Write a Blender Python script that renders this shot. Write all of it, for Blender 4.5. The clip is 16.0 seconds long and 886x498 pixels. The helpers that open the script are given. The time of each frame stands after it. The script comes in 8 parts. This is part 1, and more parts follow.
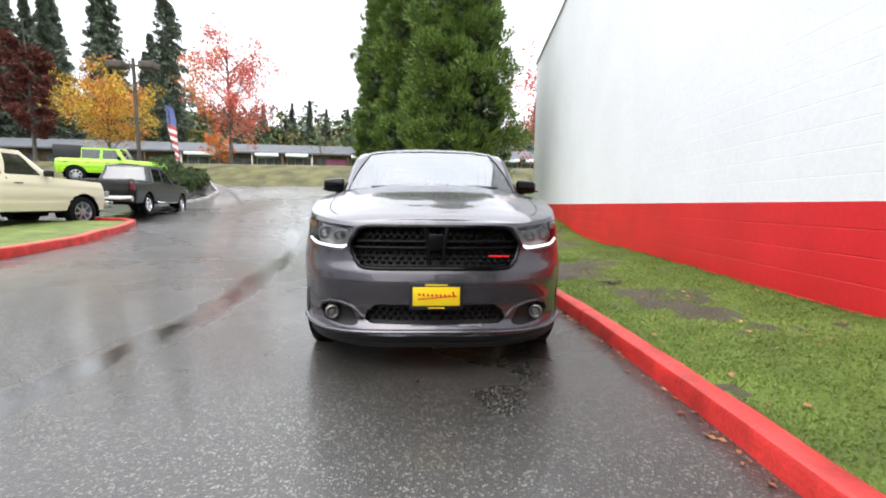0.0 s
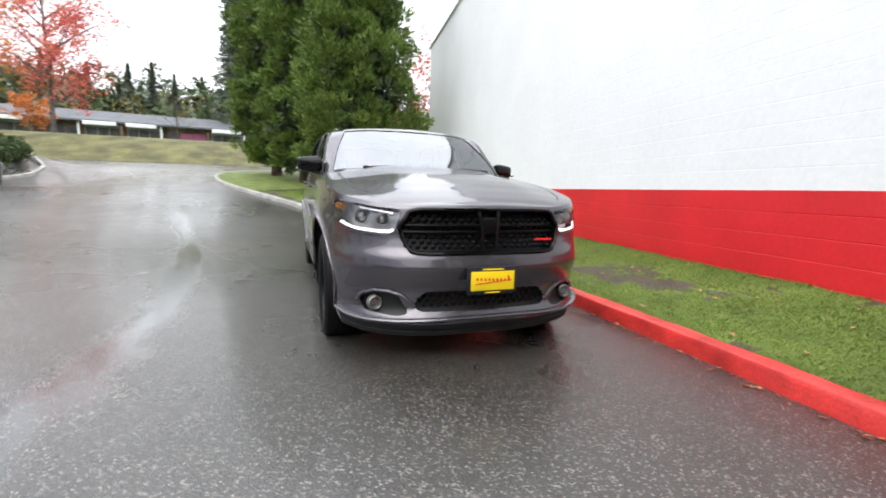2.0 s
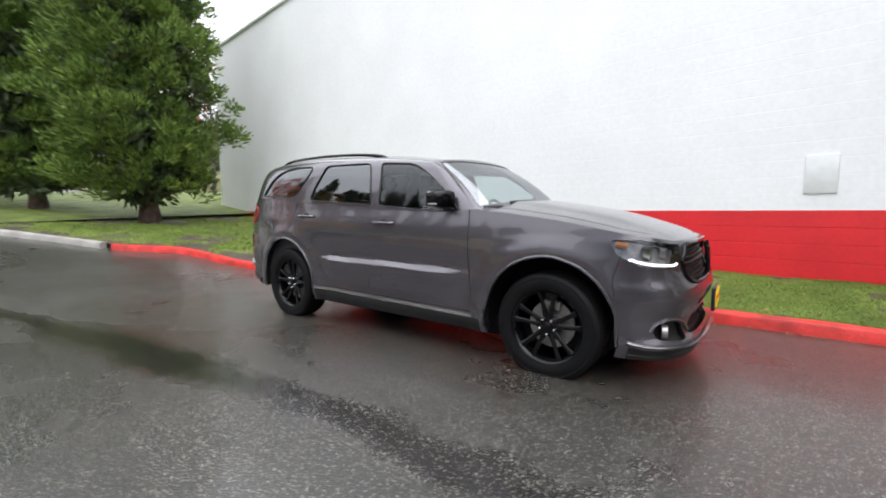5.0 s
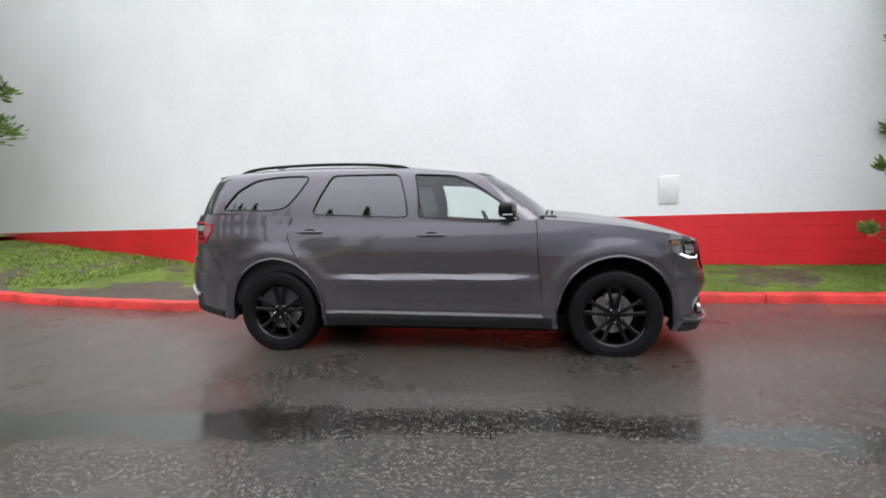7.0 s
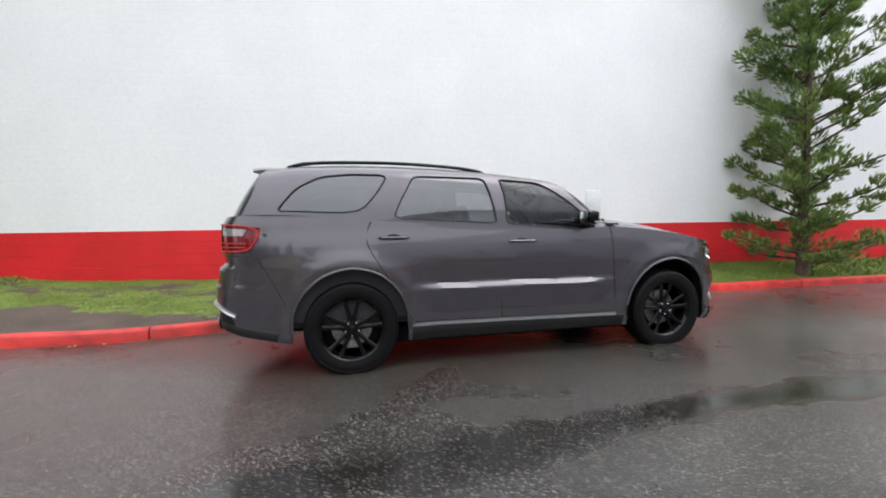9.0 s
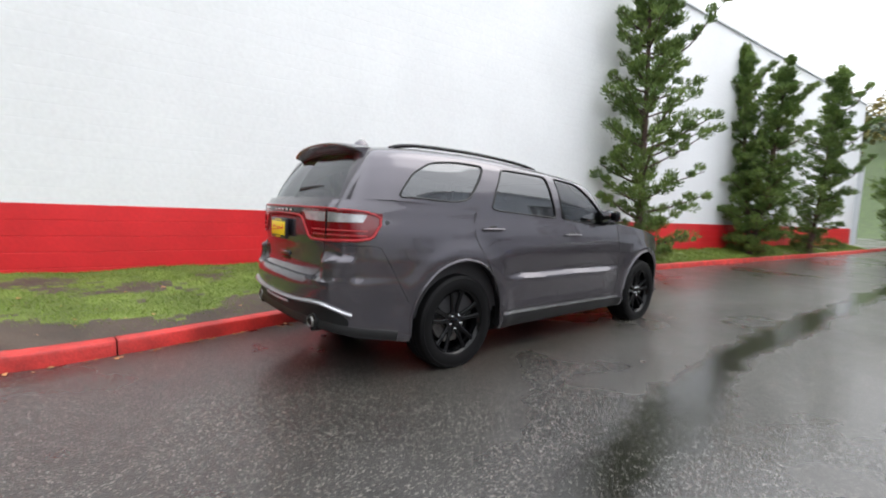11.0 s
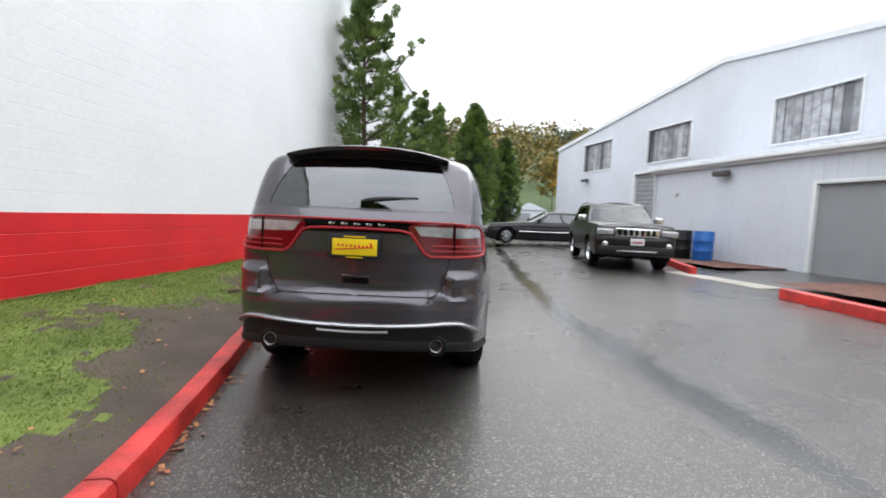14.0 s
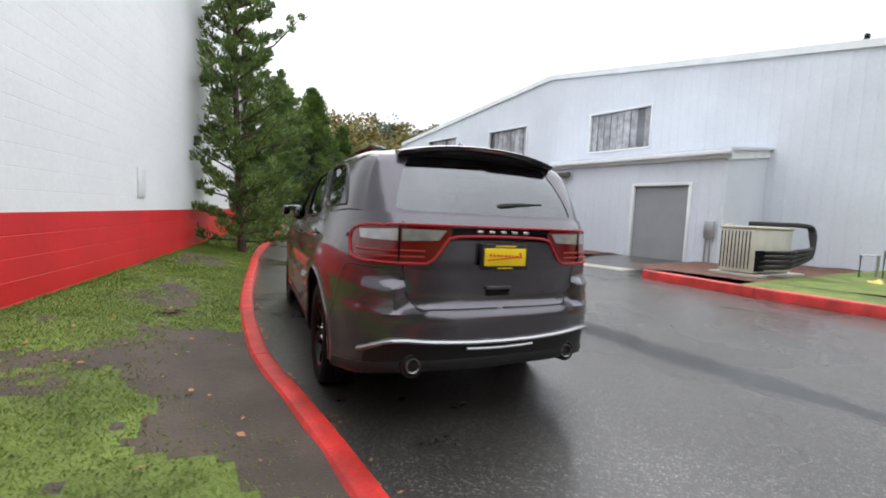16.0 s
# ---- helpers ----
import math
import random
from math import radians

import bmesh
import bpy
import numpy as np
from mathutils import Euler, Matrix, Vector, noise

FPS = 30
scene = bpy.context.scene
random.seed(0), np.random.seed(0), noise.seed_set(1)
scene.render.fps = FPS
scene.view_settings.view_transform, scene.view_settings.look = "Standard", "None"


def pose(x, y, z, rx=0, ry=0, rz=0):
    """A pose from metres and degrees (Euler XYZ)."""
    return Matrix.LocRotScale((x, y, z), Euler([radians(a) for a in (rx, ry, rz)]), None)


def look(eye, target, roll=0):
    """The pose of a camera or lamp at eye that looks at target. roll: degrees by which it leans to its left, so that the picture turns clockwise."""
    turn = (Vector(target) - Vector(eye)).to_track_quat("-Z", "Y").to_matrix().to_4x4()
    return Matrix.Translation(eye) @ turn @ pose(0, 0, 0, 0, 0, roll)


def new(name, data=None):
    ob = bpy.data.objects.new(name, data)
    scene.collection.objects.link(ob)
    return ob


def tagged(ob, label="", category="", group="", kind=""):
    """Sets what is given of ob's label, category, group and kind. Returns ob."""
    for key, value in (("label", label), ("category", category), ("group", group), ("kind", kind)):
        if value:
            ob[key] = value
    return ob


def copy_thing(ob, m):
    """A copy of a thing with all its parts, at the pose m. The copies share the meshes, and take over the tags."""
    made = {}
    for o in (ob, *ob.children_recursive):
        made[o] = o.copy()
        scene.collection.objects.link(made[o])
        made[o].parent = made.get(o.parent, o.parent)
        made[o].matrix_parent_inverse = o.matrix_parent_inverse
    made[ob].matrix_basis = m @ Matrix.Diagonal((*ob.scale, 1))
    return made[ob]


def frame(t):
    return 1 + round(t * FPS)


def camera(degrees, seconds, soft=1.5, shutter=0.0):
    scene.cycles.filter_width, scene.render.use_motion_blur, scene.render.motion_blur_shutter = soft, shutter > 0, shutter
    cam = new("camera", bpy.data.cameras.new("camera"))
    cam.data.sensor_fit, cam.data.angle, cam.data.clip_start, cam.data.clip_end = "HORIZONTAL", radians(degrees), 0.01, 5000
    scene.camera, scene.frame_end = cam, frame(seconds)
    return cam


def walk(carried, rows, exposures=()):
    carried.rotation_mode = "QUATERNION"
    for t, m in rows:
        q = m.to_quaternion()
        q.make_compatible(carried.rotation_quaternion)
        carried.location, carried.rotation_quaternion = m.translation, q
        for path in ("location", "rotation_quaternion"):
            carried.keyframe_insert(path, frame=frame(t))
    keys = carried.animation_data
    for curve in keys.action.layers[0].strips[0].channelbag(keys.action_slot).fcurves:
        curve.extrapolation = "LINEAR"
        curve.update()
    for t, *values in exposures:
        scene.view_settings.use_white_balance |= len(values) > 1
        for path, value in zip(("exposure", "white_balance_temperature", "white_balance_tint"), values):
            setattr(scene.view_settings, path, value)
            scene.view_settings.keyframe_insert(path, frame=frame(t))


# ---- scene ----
cam = camera(91.5, 16.0, 1.8, 0.4)
PATH = [
    (0, (-0.089, -5.035, 1.145), (0.009, -3.049, 0.926), 0.6),
    (0.5, (-0.101, -5.025, 1.137), (0.022, -3.052, 0.837), 0.3),
    (1, (-0.326, -5.001, 1.134), (-0.116, -3.035, 0.834), 1.2),
    (1.5, (-0.723, -4.945, 1.111), (-0.289, -3.019, 0.786), 1.4),
    (2, (-1.145, -4.761, 1.12), (-0.478, -2.897, 0.837), 1.6),
    (2.5, (-1.604, -4.58, 1.127), (-0.696, -2.819, 0.851), 0.6),
    (3, (-2.066, -4.268, 1.119), (-0.984, -2.608, 0.844), -1.6),
    (3.5, (-2.577, -3.958, 1.144), (-1.337, -2.411, 0.879), 0.2),
    (4, (-3.008, -3.601, 1.168), (-1.611, -2.184, 0.963), -0.7),
    (4.2, (-3.158, -3.439, 1.196), (-1.739, -2.041, 1.013), -0.1),
    (6.3, (-4.44, -1.407, 1.246), (-2.538, -0.811, 1.083), -0.5),
    (6.5, (-4.513, -1.202, 1.233), (-2.586, -0.678, 1.123), -0.1),
    (7, (-4.656, -0.673, 1.25), (-2.687, -0.356, 1.101), -1.3),
    (7.5, (-4.652, -0.11, 1.262), (-2.665, 0.054, 1.099), 0.7),
    (8, (-4.666, 0.462, 1.267), (-2.679, 0.354, 1.069), -0.3),
    (8.5, (-4.562, 1.047, 1.271), (-2.588, 0.78, 1.086), 0.6),
    (8.7, (-4.541, 1.28, 1.278), (-2.58, 0.927, 1.107), 0.2),
    (10.8, (-3.534, 3.63, 1.249), (-1.926, 2.445, 1.159), 1.7),
    (11, (-3.433, 3.818, 1.268), (-1.906, 2.539, 1.094), 2.7),
    (11.5, (-3.03, 4.225, 1.252), (-1.662, 2.784, 1.029), 3.3),
    (12, (-2.624, 4.625, 1.251), (-1.491, 2.987, 1.062), 3.4),
    (12.5, (-2.132, 4.869, 1.252), (-1.309, 3.058, 1.052), 4.5),
    (13, (-1.592, 5.126, 1.26), (-1.053, 3.206, 1.11), 4.9),
    (13.5, (-1.047, 5.232, 1.271), (-0.714, 3.266, 1.112), 3.1),
    (14, (-0.564, 5.374, 1.292), (-0.562, 3.379, 1.148), 2.7),
    (14.5, (-0.062, 5.32, 1.297), (-0.252, 3.332, 1.2), 3.4),
    (15, (0.466, 5.208, 1.307), (0.018, 3.26, 1.226), 4.6),
    (15.5, (0.929, 5.05, 1.286), (0.268, 3.169, 1.127), 1.9),
    (16, (1.385, 4.847, 1.304), (0.58, 3.022, 1.156), 2.7),
]
walk(cam, [(t, look(eye, target, roll)) for t, eye, target, roll in PATH], [(0, 0.8), (4.2, 0.74), (6.3, 0.58), (8.7, 0.5), (11, 0.58), (12.5, 0.66), (14, 0.52), (15.5, 0.32), (16, 0.38)])

# world: overcast daylight
world = bpy.data.worlds.new("overcast_sky")
scene.world = world
world.use_nodes = True
wn, wl = world.node_tree.nodes, world.node_tree.links
wn.clear()
w_out = wn.new("ShaderNodeOutputWorld")
w_bg = wn.new("ShaderNodeBackground")
w_sky = wn.new("ShaderNodeTexSky")
w_sky.sky_type, w_sky.sun_disc = "NISHITA", False
w_sky.sun_elevation, w_sky.sun_rotation = radians(48), radians(200)
w_sky.air_density, w_sky.dust_density, w_sky.ozone_density = 1.0, 6.0, 0.5
w_mix = wn.new("ShaderNodeMixRGB")
w_coord = wn.new("ShaderNodeTexCoord")
w_noise = wn.new("ShaderNodeTexNoise")
w_noise.inputs["Scale"].default_value, w_noise.inputs["Detail"].default_value = 2.2, 5.0
w_ramp = wn.new("ShaderNodeValToRGB")
w_ramp.color_ramp.elements[0].position, w_ramp.color_ramp.elements[0].color = 0.3, (8.9, 9.25, 9.9, 1)
w_ramp.color_ramp.elements[1].position, w_ramp.color_ramp.elements[1].color = 0.7, (11.3, 11.6, 12.1, 1)
w_mix.inputs[0].default_value = 0.93
# an overcast sky is brighter overhead than at the horizon
w_sep = wn.new("ShaderNodeSeparateXYZ")
w_up = wn.new("ShaderNodeMapRange")
w_up.inputs["From Min"].default_value, w_up.inputs["From Max"].default_value = 0.0, 1.0
w_up.inputs["To Min"].default_value, w_up.inputs["To Max"].default_value = 0.80, 2.3
w_mul = wn.new("ShaderNodeMixRGB")
w_mul.blend_type, w_mul.inputs[0].default_value = "MULTIPLY", 1.0
wl.new(w_coord.outputs["Generated"], w_sep.inputs[0])
wl.new(w_sep.outputs[2], w_up.inputs["Value"])
wl.new(w_coord.outputs["Generated"], w_noise.inputs["Vector"])
wl.new(w_noise.outputs["Fac"], w_ramp.inputs["Fac"])
wl.new(w_sky.outputs["Color"], w_mix.inputs[1])
wl.new(w_ramp.outputs["Color"], w_mix.inputs[2])
wl.new(w_mix.outputs["Color"], w_mul.inputs[1])
wl.new(w_up.outputs["Result"], w_mul.inputs[2])
wl.new(w_mul.outputs["Color"], w_bg.inputs["Color"])
w_bg.inputs["Strength"].default_value = 0.1
wl.new(w_bg.outputs["Background"], w_out.inputs["Surface"])
sun_data = bpy.data.lights.new("sun", "SUN")
sun_data.energy, sun_data.angle, sun_data.color = 0.6, radians(40), (1.0, 0.99, 0.97)
sun = new("sun", sun_data)
sun.matrix_world = look((-20, -30, 50), (0, 0, 0))

# ---------------------------------------------------------------- materials
def material(name, color, rough=0.5, metal=0.0, vary=0.0, scale=3.0, fine=0.0, fine_scale=60.0, bump=0.0, bump_scale=40.0,
             color2=None, coat=0.0, spec=0.5, rough_vary=0.0, per_object=0.0, island=0.0):
    """A principled material with coarse and fine variation of colour, gloss and relief, in object metres."""
    m = bpy.data.materials.new(name)
    m.use_nodes = True
    nt = m.node_tree
    n, l = nt.nodes, nt.links
    b = n["Principled BSDF"]
    b.inputs["Roughness"].default_value, b.inputs["Metallic"].default_value = rough, metal
    b.inputs["Coat Weight"].default_value, b.inputs["Coat Roughness"].default_value = coat, 0.03
    b.inputs["Specular IOR Level"].default_value = spec
    b.inputs["Base Color"].default_value = (*color, 1)
    geo = n.new("ShaderNodeTexCoord")
    src = None
    if vary or color2:
        tex = n.new("ShaderNodeTexNoise")
        tex.inputs["Scale"].default_value, tex.inputs["Detail"].default_value = scale, 6
        l.new(geo.outputs["Object"], tex.inputs["Vector"])
        ramp = n.new("ShaderNodeValToRGB")
        lo = tuple(c * (1 - vary) for c in color)
        hi = color2 if color2 else tuple(min(1, c * (1 + vary)) for c in color)
        ramp.color_ramp.elements[0].position, ramp.color_ramp.elements[0].color = 0.35, (*lo, 1)
        ramp.color_ramp.elements[1].position, ramp.color_ramp.elements[1].color = 0.68, (*hi, 1)
        l.new(tex.outputs["Fac"], ramp.inputs["Fac"])
        src = ramp.outputs["Color"]
        if rough_vary:
            mr = n.new("ShaderNodeMapRange")
            mr.inputs["From Min"].default_value, mr.inputs["From Max"].default_value = 0.3, 0.7
            mr.inputs["To Min"].default_value, mr.inputs["To Max"].default_value = max(0.02, rough - rough_vary), min(1, rough + rough_vary)
            l.new(tex.outputs["Fac"], mr.inputs["Value"])
            l.new(mr.outputs["Result"], b.inputs["Roughness"])
    if fine:
        t2 = n.new("ShaderNodeTexNoise")
        t2.inputs["Scale"].default_value, t2.inputs["Detail"].default_value = fine_scale, 4
        l.new(geo.outputs["Object"], t2.inputs["Vector"])
        mr = n.new("ShaderNodeMapRange")
        mr.inputs["From Min"].default_value, mr.inputs["From Max"].default_value = 0.3, 0.7
        mr.inputs["To Min"].default_value, mr.inputs["To Max"].default_value = 1 - fine, 1 + fine
        l.new(t2.outputs["Fac"], mr.inputs["Value"])
        mul = n.new("ShaderNodeMixRGB")
        mul.blend_type, mul.inputs[0].default_value = "MULTIPLY", 1.0
        if src:
            l.new(src, mul.inputs[1])
        else:
            mul.inputs[1].default_value = (*color, 1)
        l.new(mr.outputs["Result"], mul.inputs[2])
        src = mul.outputs["Color"]
    if per_object or island:
        hs = n.new("ShaderNodeHueSaturation")
        mr = n.new("ShaderNodeMapRange")
        amount = per_object or island
        mr.inputs["To Min"].default_value, mr.inputs["To Max"].default_value = 1 - amount, 1 + amount
        if per_object:
            oi = n.new("ShaderNodeObjectInfo")
            l.new(oi.outputs["Random"], mr.inputs["Value"])
        else:
            gi = n.new("ShaderNodeNewGeometry")
            l.new(gi.outputs["Random Per Island"], mr.inputs["Value"])
        l.new(mr.outputs["Result"], hs.inputs["Value"])
        if src:
            l.new(src, hs.inputs["Color"])
        else:
            hs.inputs["Color"].default_value = (*color, 1)
        src = hs.outputs["Color"]
    if src:
        l.new(src, b.inputs["Base Color"])
    if bump:
        t3 = n.new("ShaderNodeTexNoise")
        t3.inputs["Scale"].default_value, t3.inputs["Detail"].default_value = bump_scale, 5
        l.new(geo.outputs["Object"], t3.inputs["Vector"])
        bp = n.new("ShaderNodeBump")
        bp.inputs["Strength"].default_value, bp.inputs["Distance"].default_value = bump, 0.01
        l.new(t3.outputs["Fac"], bp.inputs["Height"])
        l.new(bp.outputs["Normal"], b.inputs["Normal"])
    return m


def glass_material(name, tint, clear=0.8, rough=0.02, ior=1.55):
    """Thin tinted window glass: part see-through, part mirror."""
    m = bpy.data.materials.new(name)
    m.use_nodes = True
    n, l = m.node_tree.nodes, m.node_tree.links
    n.clear()
    out = n.new("ShaderNodeOutputMaterial")
    tr = n.new("ShaderNodeBsdfTransparent")
    tr.inputs["Color"].default_value = (*tint, 1)
    gl = n.new("ShaderNodeBsdfGlossy")
    gl.inputs["Roughness"].default_value = rough
    gl.inputs["Color"].default_value = (0.95, 0.97, 1, 1)
    fr = n.new("ShaderNodeFresnel")
    fr.inputs["IOR"].default_value = ior
    mr = n.new("ShaderNodeMapRange")
    mr.inputs["To Min"].default_value, mr.inputs["To Max"].default_value = 1 - clear, 1.0
    mx = n.new("ShaderNodeMixShader")
    l.new(fr.outputs["Fac"], mr.inputs["Value"])
    l.new(mr.outputs["Result"], mx.inputs["Fac"])
    l.new(tr.outputs["BSDF"], mx.inputs[1])
    l.new(gl.outputs["BSDF"], mx.inputs[2])
    l.new(mx.outputs["Shader"], out.inputs["Surface"])
    return m


def glow_material(name, color, strength):
    m = bpy.data.materials.new(name)
    m.use_nodes = True
    b = m.node_tree.nodes["Principled BSDF"]
    b.inputs["Base Color"].default_value = (*color, 1)
    b.inputs["Emission Color"].default_value, b.inputs["Emission Strength"].default_value = (*color, 1), strength
    return m


def asphalt_material():
    """Wet asphalt: pale grit in dark binder under a water film, with a run of standing water along the drive."""
    m = bpy.data.materials.new("wet_asphalt")
    m.use_nodes = True
    n, l = m.node_tree.nodes, m.node_tree.links
    b = n["Principled BSDF"]
    geo = n.new("ShaderNodeTexCoord")
    pos = geo.outputs["Object"]

    def noise_tex(scale, detail=5):
        t = n.new("ShaderNodeTexNoise")
        t.inputs["Scale"].default_value, t.inputs["Detail"].default_value = scale, detail
        l.new(pos, t.inputs["Vector"])
        return t.outputs["Fac"]

    def remap(v, a, c, d, e):
        t = n.new("ShaderNodeMapRange")
        t.inputs["From Min"].default_value, t.inputs["From Max"].default_value = a, c
        t.inputs["To Min"].default_value, t.inputs["To Max"].default_value = d, e
        l.new(v, t.inputs["Value"])
        return t.outputs["Result"]

    def math_node(op, a, c):
        t = n.new("ShaderNodeMath")
        t.operation = op
        for i, v in enumerate((a, c)):
            if isinstance(v, (int, float)):
                t.inputs[i].default_value = v
            else:
                l.new(v, t.inputs[i])
        return t.outputs[0]

    sep = n.new("ShaderNodeSeparateXYZ")
    l.new(pos, sep.inputs[0])
    x, y = sep.outputs[0], sep.outputs[1]
    # standing water: a trough about x = -2.25 that swings away at both ends
    swing = math_node("POWER", math_node("MAXIMUM", y, 0.0), 1.4)
    south = math_node("MULTIPLY", math_node("MINIMUM", math_node("ADD", y, 3.0), 0.0), 0.06)
    line = math_node("ADD", math_node("ADD", math_node("MULTIPLY", swing, -0.09), -2.25), south)
    wob = remap(noise_tex(0.6, 3), 0.3, 0.7, -0.12, 0.12)
    wob2 = remap(noise_tex(5.0, 4), 0.3, 0.7, -0.05, 0.05)
    off = math_node("ABSOLUTE", math_node("ADD", math_node("SUBTRACT", x, line), math_node("ADD", wob, wob2)), 0.0)
    gaps = remap(noise_tex(0.33, 2), 0.36, 0.55, 0.14, 0.21)
    fade = remap(y, -14.0, -7.0, 0.0, 1.0)
    fade2 = remap(y, 6.0, 10.0, 1.0, 0.0)
    width = math_node("MULTIPLY", math_node("MULTIPLY", gaps, fade), fade2)
    pool = remap(math_node("SUBTRACT", off, width), -0.09, 0.09, 1.0, 0.0)
    film = remap(noise_tex(0.35, 4), 0.35, 0.68, 0.0, 1.0)
    film2 = remap(noise_tex(2.1, 4), 0.35, 0.7, -0.2, 0.2)
    wet = math_node("ADD", film, film2)
    wet.node.use_clamp = True
    grit = n.new("ShaderNodeTexVoronoi")
    grit.inputs["Scale"].default_value = 120.0
    l.new(pos, grit.inputs["Vector"])
    gsep = n.new("ShaderNodeSeparateColor")
    l.new(grit.outputs["Color"], gsep.inputs[0])
    stone = remap(gsep.outputs[0], 0.80, 1.0, 0.0, 1.0)
    speck = remap(noise_tex(240, 3), 0.35, 0.7, 0.7, 1.35)
    tone = math_node("MULTIPLY", math_node("ADD", 0.024, math_node("MULTIPLY", stone, 0.15)), speck)
    tone = math_node("MULTIPLY", tone, remap(wet, 0.0, 1.0, 1.25, 0.8))
    tone = math_node("MULTIPLY", tone, remap(pool, 0.0, 1.0, 1.0, 0.55))
    comb = n.new("ShaderNodeCombineColor")
    l.new(math_node("MULTIPLY", tone, 1.08), comb.inputs[0])
    l.new(tone, comb.inputs[1])
    l.new(math_node("MULTIPLY", tone, 0.88), comb.inputs[2])
    l.new(comb.outputs[0], b.inputs["Base Color"])
    rough = remap(wet, 0.0, 1.0, 0.40, 0.20)
    mixr = n.new("ShaderNodeMix")
    mixr.data_type = "FLOAT"
    l.new(pool, mixr.inputs[0])
    l.new(rough, mixr.inputs[2])
    mixr.inputs[3].default_value = 0.07
    l.new(mixr.outputs[0], b.inputs["Roughness"])
    bp = n.new("ShaderNodeBump")
    bp.inputs["Distance"].default_value = 0.006
    l.new(remap(pool, 0.0, 1.0, 0.42, 0.05), bp.inputs["Strength"])
    l.new(math_node("ADD", grit.outputs["Distance"], noise_tex(150, 3)), bp.inputs["Height"])
    l.new(bp.outputs["Normal"], b.inputs["Normal"])
    b.inputs["Specular IOR Level"].default_value = 0.6
    b.inputs["Coat Weight"].default_value = 0.4
    b.inputs["Coat Roughness"].default_value = 0.15
    return m




ASPHALT = asphalt_material()
WHITE_BLOCK = material("white_painted_block", (0.80, 0.81, 0.82), 0.55, vary=0.03, scale=0.7, fine=0.03, fine_scale=18, bump=0.12, bump_scale=45)
RED_BLOCK = material("red_painted_block", (0.66, 0.02, 0.026), 0.42, vary=0.10, scale=1.2, fine=0.05, fine_scale=25, bump=0.15, bump_scale=45)
KERB_RED = material("red_kerb_paint", (0.50, 0.03, 0.025), 0.4, vary=0.35, scale=4.0, fine=0.15, fine_scale=60, bump=0.4, bump_scale=50, per_object=0.08)
KERB_GREY = material("kerb_concrete", (0.30, 0.29, 0.27), 0.6, vary=0.25, scale=3.0, fine=0.15, fine_scale=70, bump=0.4, bump_scale=50)
GRASS_SOIL = material("lawn_soil", (0.045, 0.075, 0.018), 0.85, vary=0.3, scale=2.0, fine=0.35, fine_scale=70, bump=0.6, bump_scale=60)
CONCRETE = material("concrete_pad", (0.36, 0.34, 0.29), 0.4, vary=0.15, scale=1.4, fine=0.1, fine_scale=50, bump=0.2, rough_vary=0.15)
BARK_MULCH = material("bark_mulch", (0.11, 0.045, 0.03), 0.85, vary=0.5, scale=6.0, fine=0.4, fine_scale=60, bump=0.9, bump_scale=45)
SIDING = material("grey_metal_siding", (0.60, 0.63, 0.68), 0.45, vary=0.06, scale=0.5, fine=0.03, fine_scale=12, bump=0.05)
TRIM_WHITE = material("white_trim", (0.72, 0.74, 0.75), 0.45, vary=0.05, scale=2.0)
DOOR_GREY = material("grey_door_paint", (0.27, 0.275, 0.285), 0.5, vary=0.06, scale=1.5)
PAINT = material("granite_grey_paint", (0.090, 0.083, 0.095), 0.27, metal=0.72, coat=0.8, spec=0.3, fine=0.08, fine_scale=900)
BLACK_GLOSS = material("gloss_black", (0.0025, 0.0025, 0.003), 0.07, spec=0.22)
GRILLE_BLACK = material("grille_black", (0.003, 0.003, 0.0035), 0.35, spec=0.15)
BLACK_PLASTIC = material("black_plastic", (0.009, 0.009, 0.0095), 0.5, spec=0.35, fine=0.2, fine_scale=200)
UNDER = material("underbody", (0.006, 0.006, 0.006), 0.85, spec=0.1, fine=0.2, fine_scale=30)
RUBBER = material("tyre_rubber", (0.004, 0.004, 0.0045), 0.6, spec=0.15, vary=0.2, scale=8, fine=0.15, fine_scale=90)
CHROME = material("chrome", (0.75, 0.76, 0.78), 0.08, metal=1.0)
BRUSHED = material("bright_trim", (0.55, 0.56, 0.58), 0.22, metal=1.0)
STEEL = material("cast_steel", (0.32, 0.31, 0.30), 0.4, metal=0.9, vary=0.2, scale=20)
GLASS_CLEAR = glass_material("clear_glass", (0.84, 0.90, 0.88), 1.0)
GLASS_DARK = glass_material("privacy_glass", (0.10, 0.10, 0.105), 1.0, ior=2.05)
GLASS_REAR = glass_material("rear_privacy_glass", (0.14, 0.14, 0.145), 1.0, ior=2.15)
# index raised above real glass to brighten the sky's reflection in the windscreen
GLASS_SCREEN = glass_material("strong_mirror_windscreen", (0.55, 0.64, 0.63), 1.0, ior=2.9)
LENS = glass_material("lamp_lens", (0.9, 0.9, 0.92), 1.0)
RED_LENS = material("red_lamp_lens", (0.13, 0.003, 0.006), 0.1, coat=0.6)
RED_TUBE = glow_material("red_light_tube", (0.32, 0.008, 0.013), 0.05)
CLEAR_LAMP = material("clear_lamp_reflector", (0.46, 0.46, 0.47), 0.22, metal=0.6, vary=0.2, scale=14)
DRL = glow_material("white_running_light", (1.0, 1.0, 1.0), 1.3)
YELLOW = material("yellow_plate", (0.85, 0.62, 0.01), 0.4, vary=0.04, scale=10)
PLATE_FRAME = material("dark_plate_frame", (0.01, 0.012, 0.02), 0.3)
RED_INK = material("red_ink", (0.65, 0.02, 0.02), 0.4)
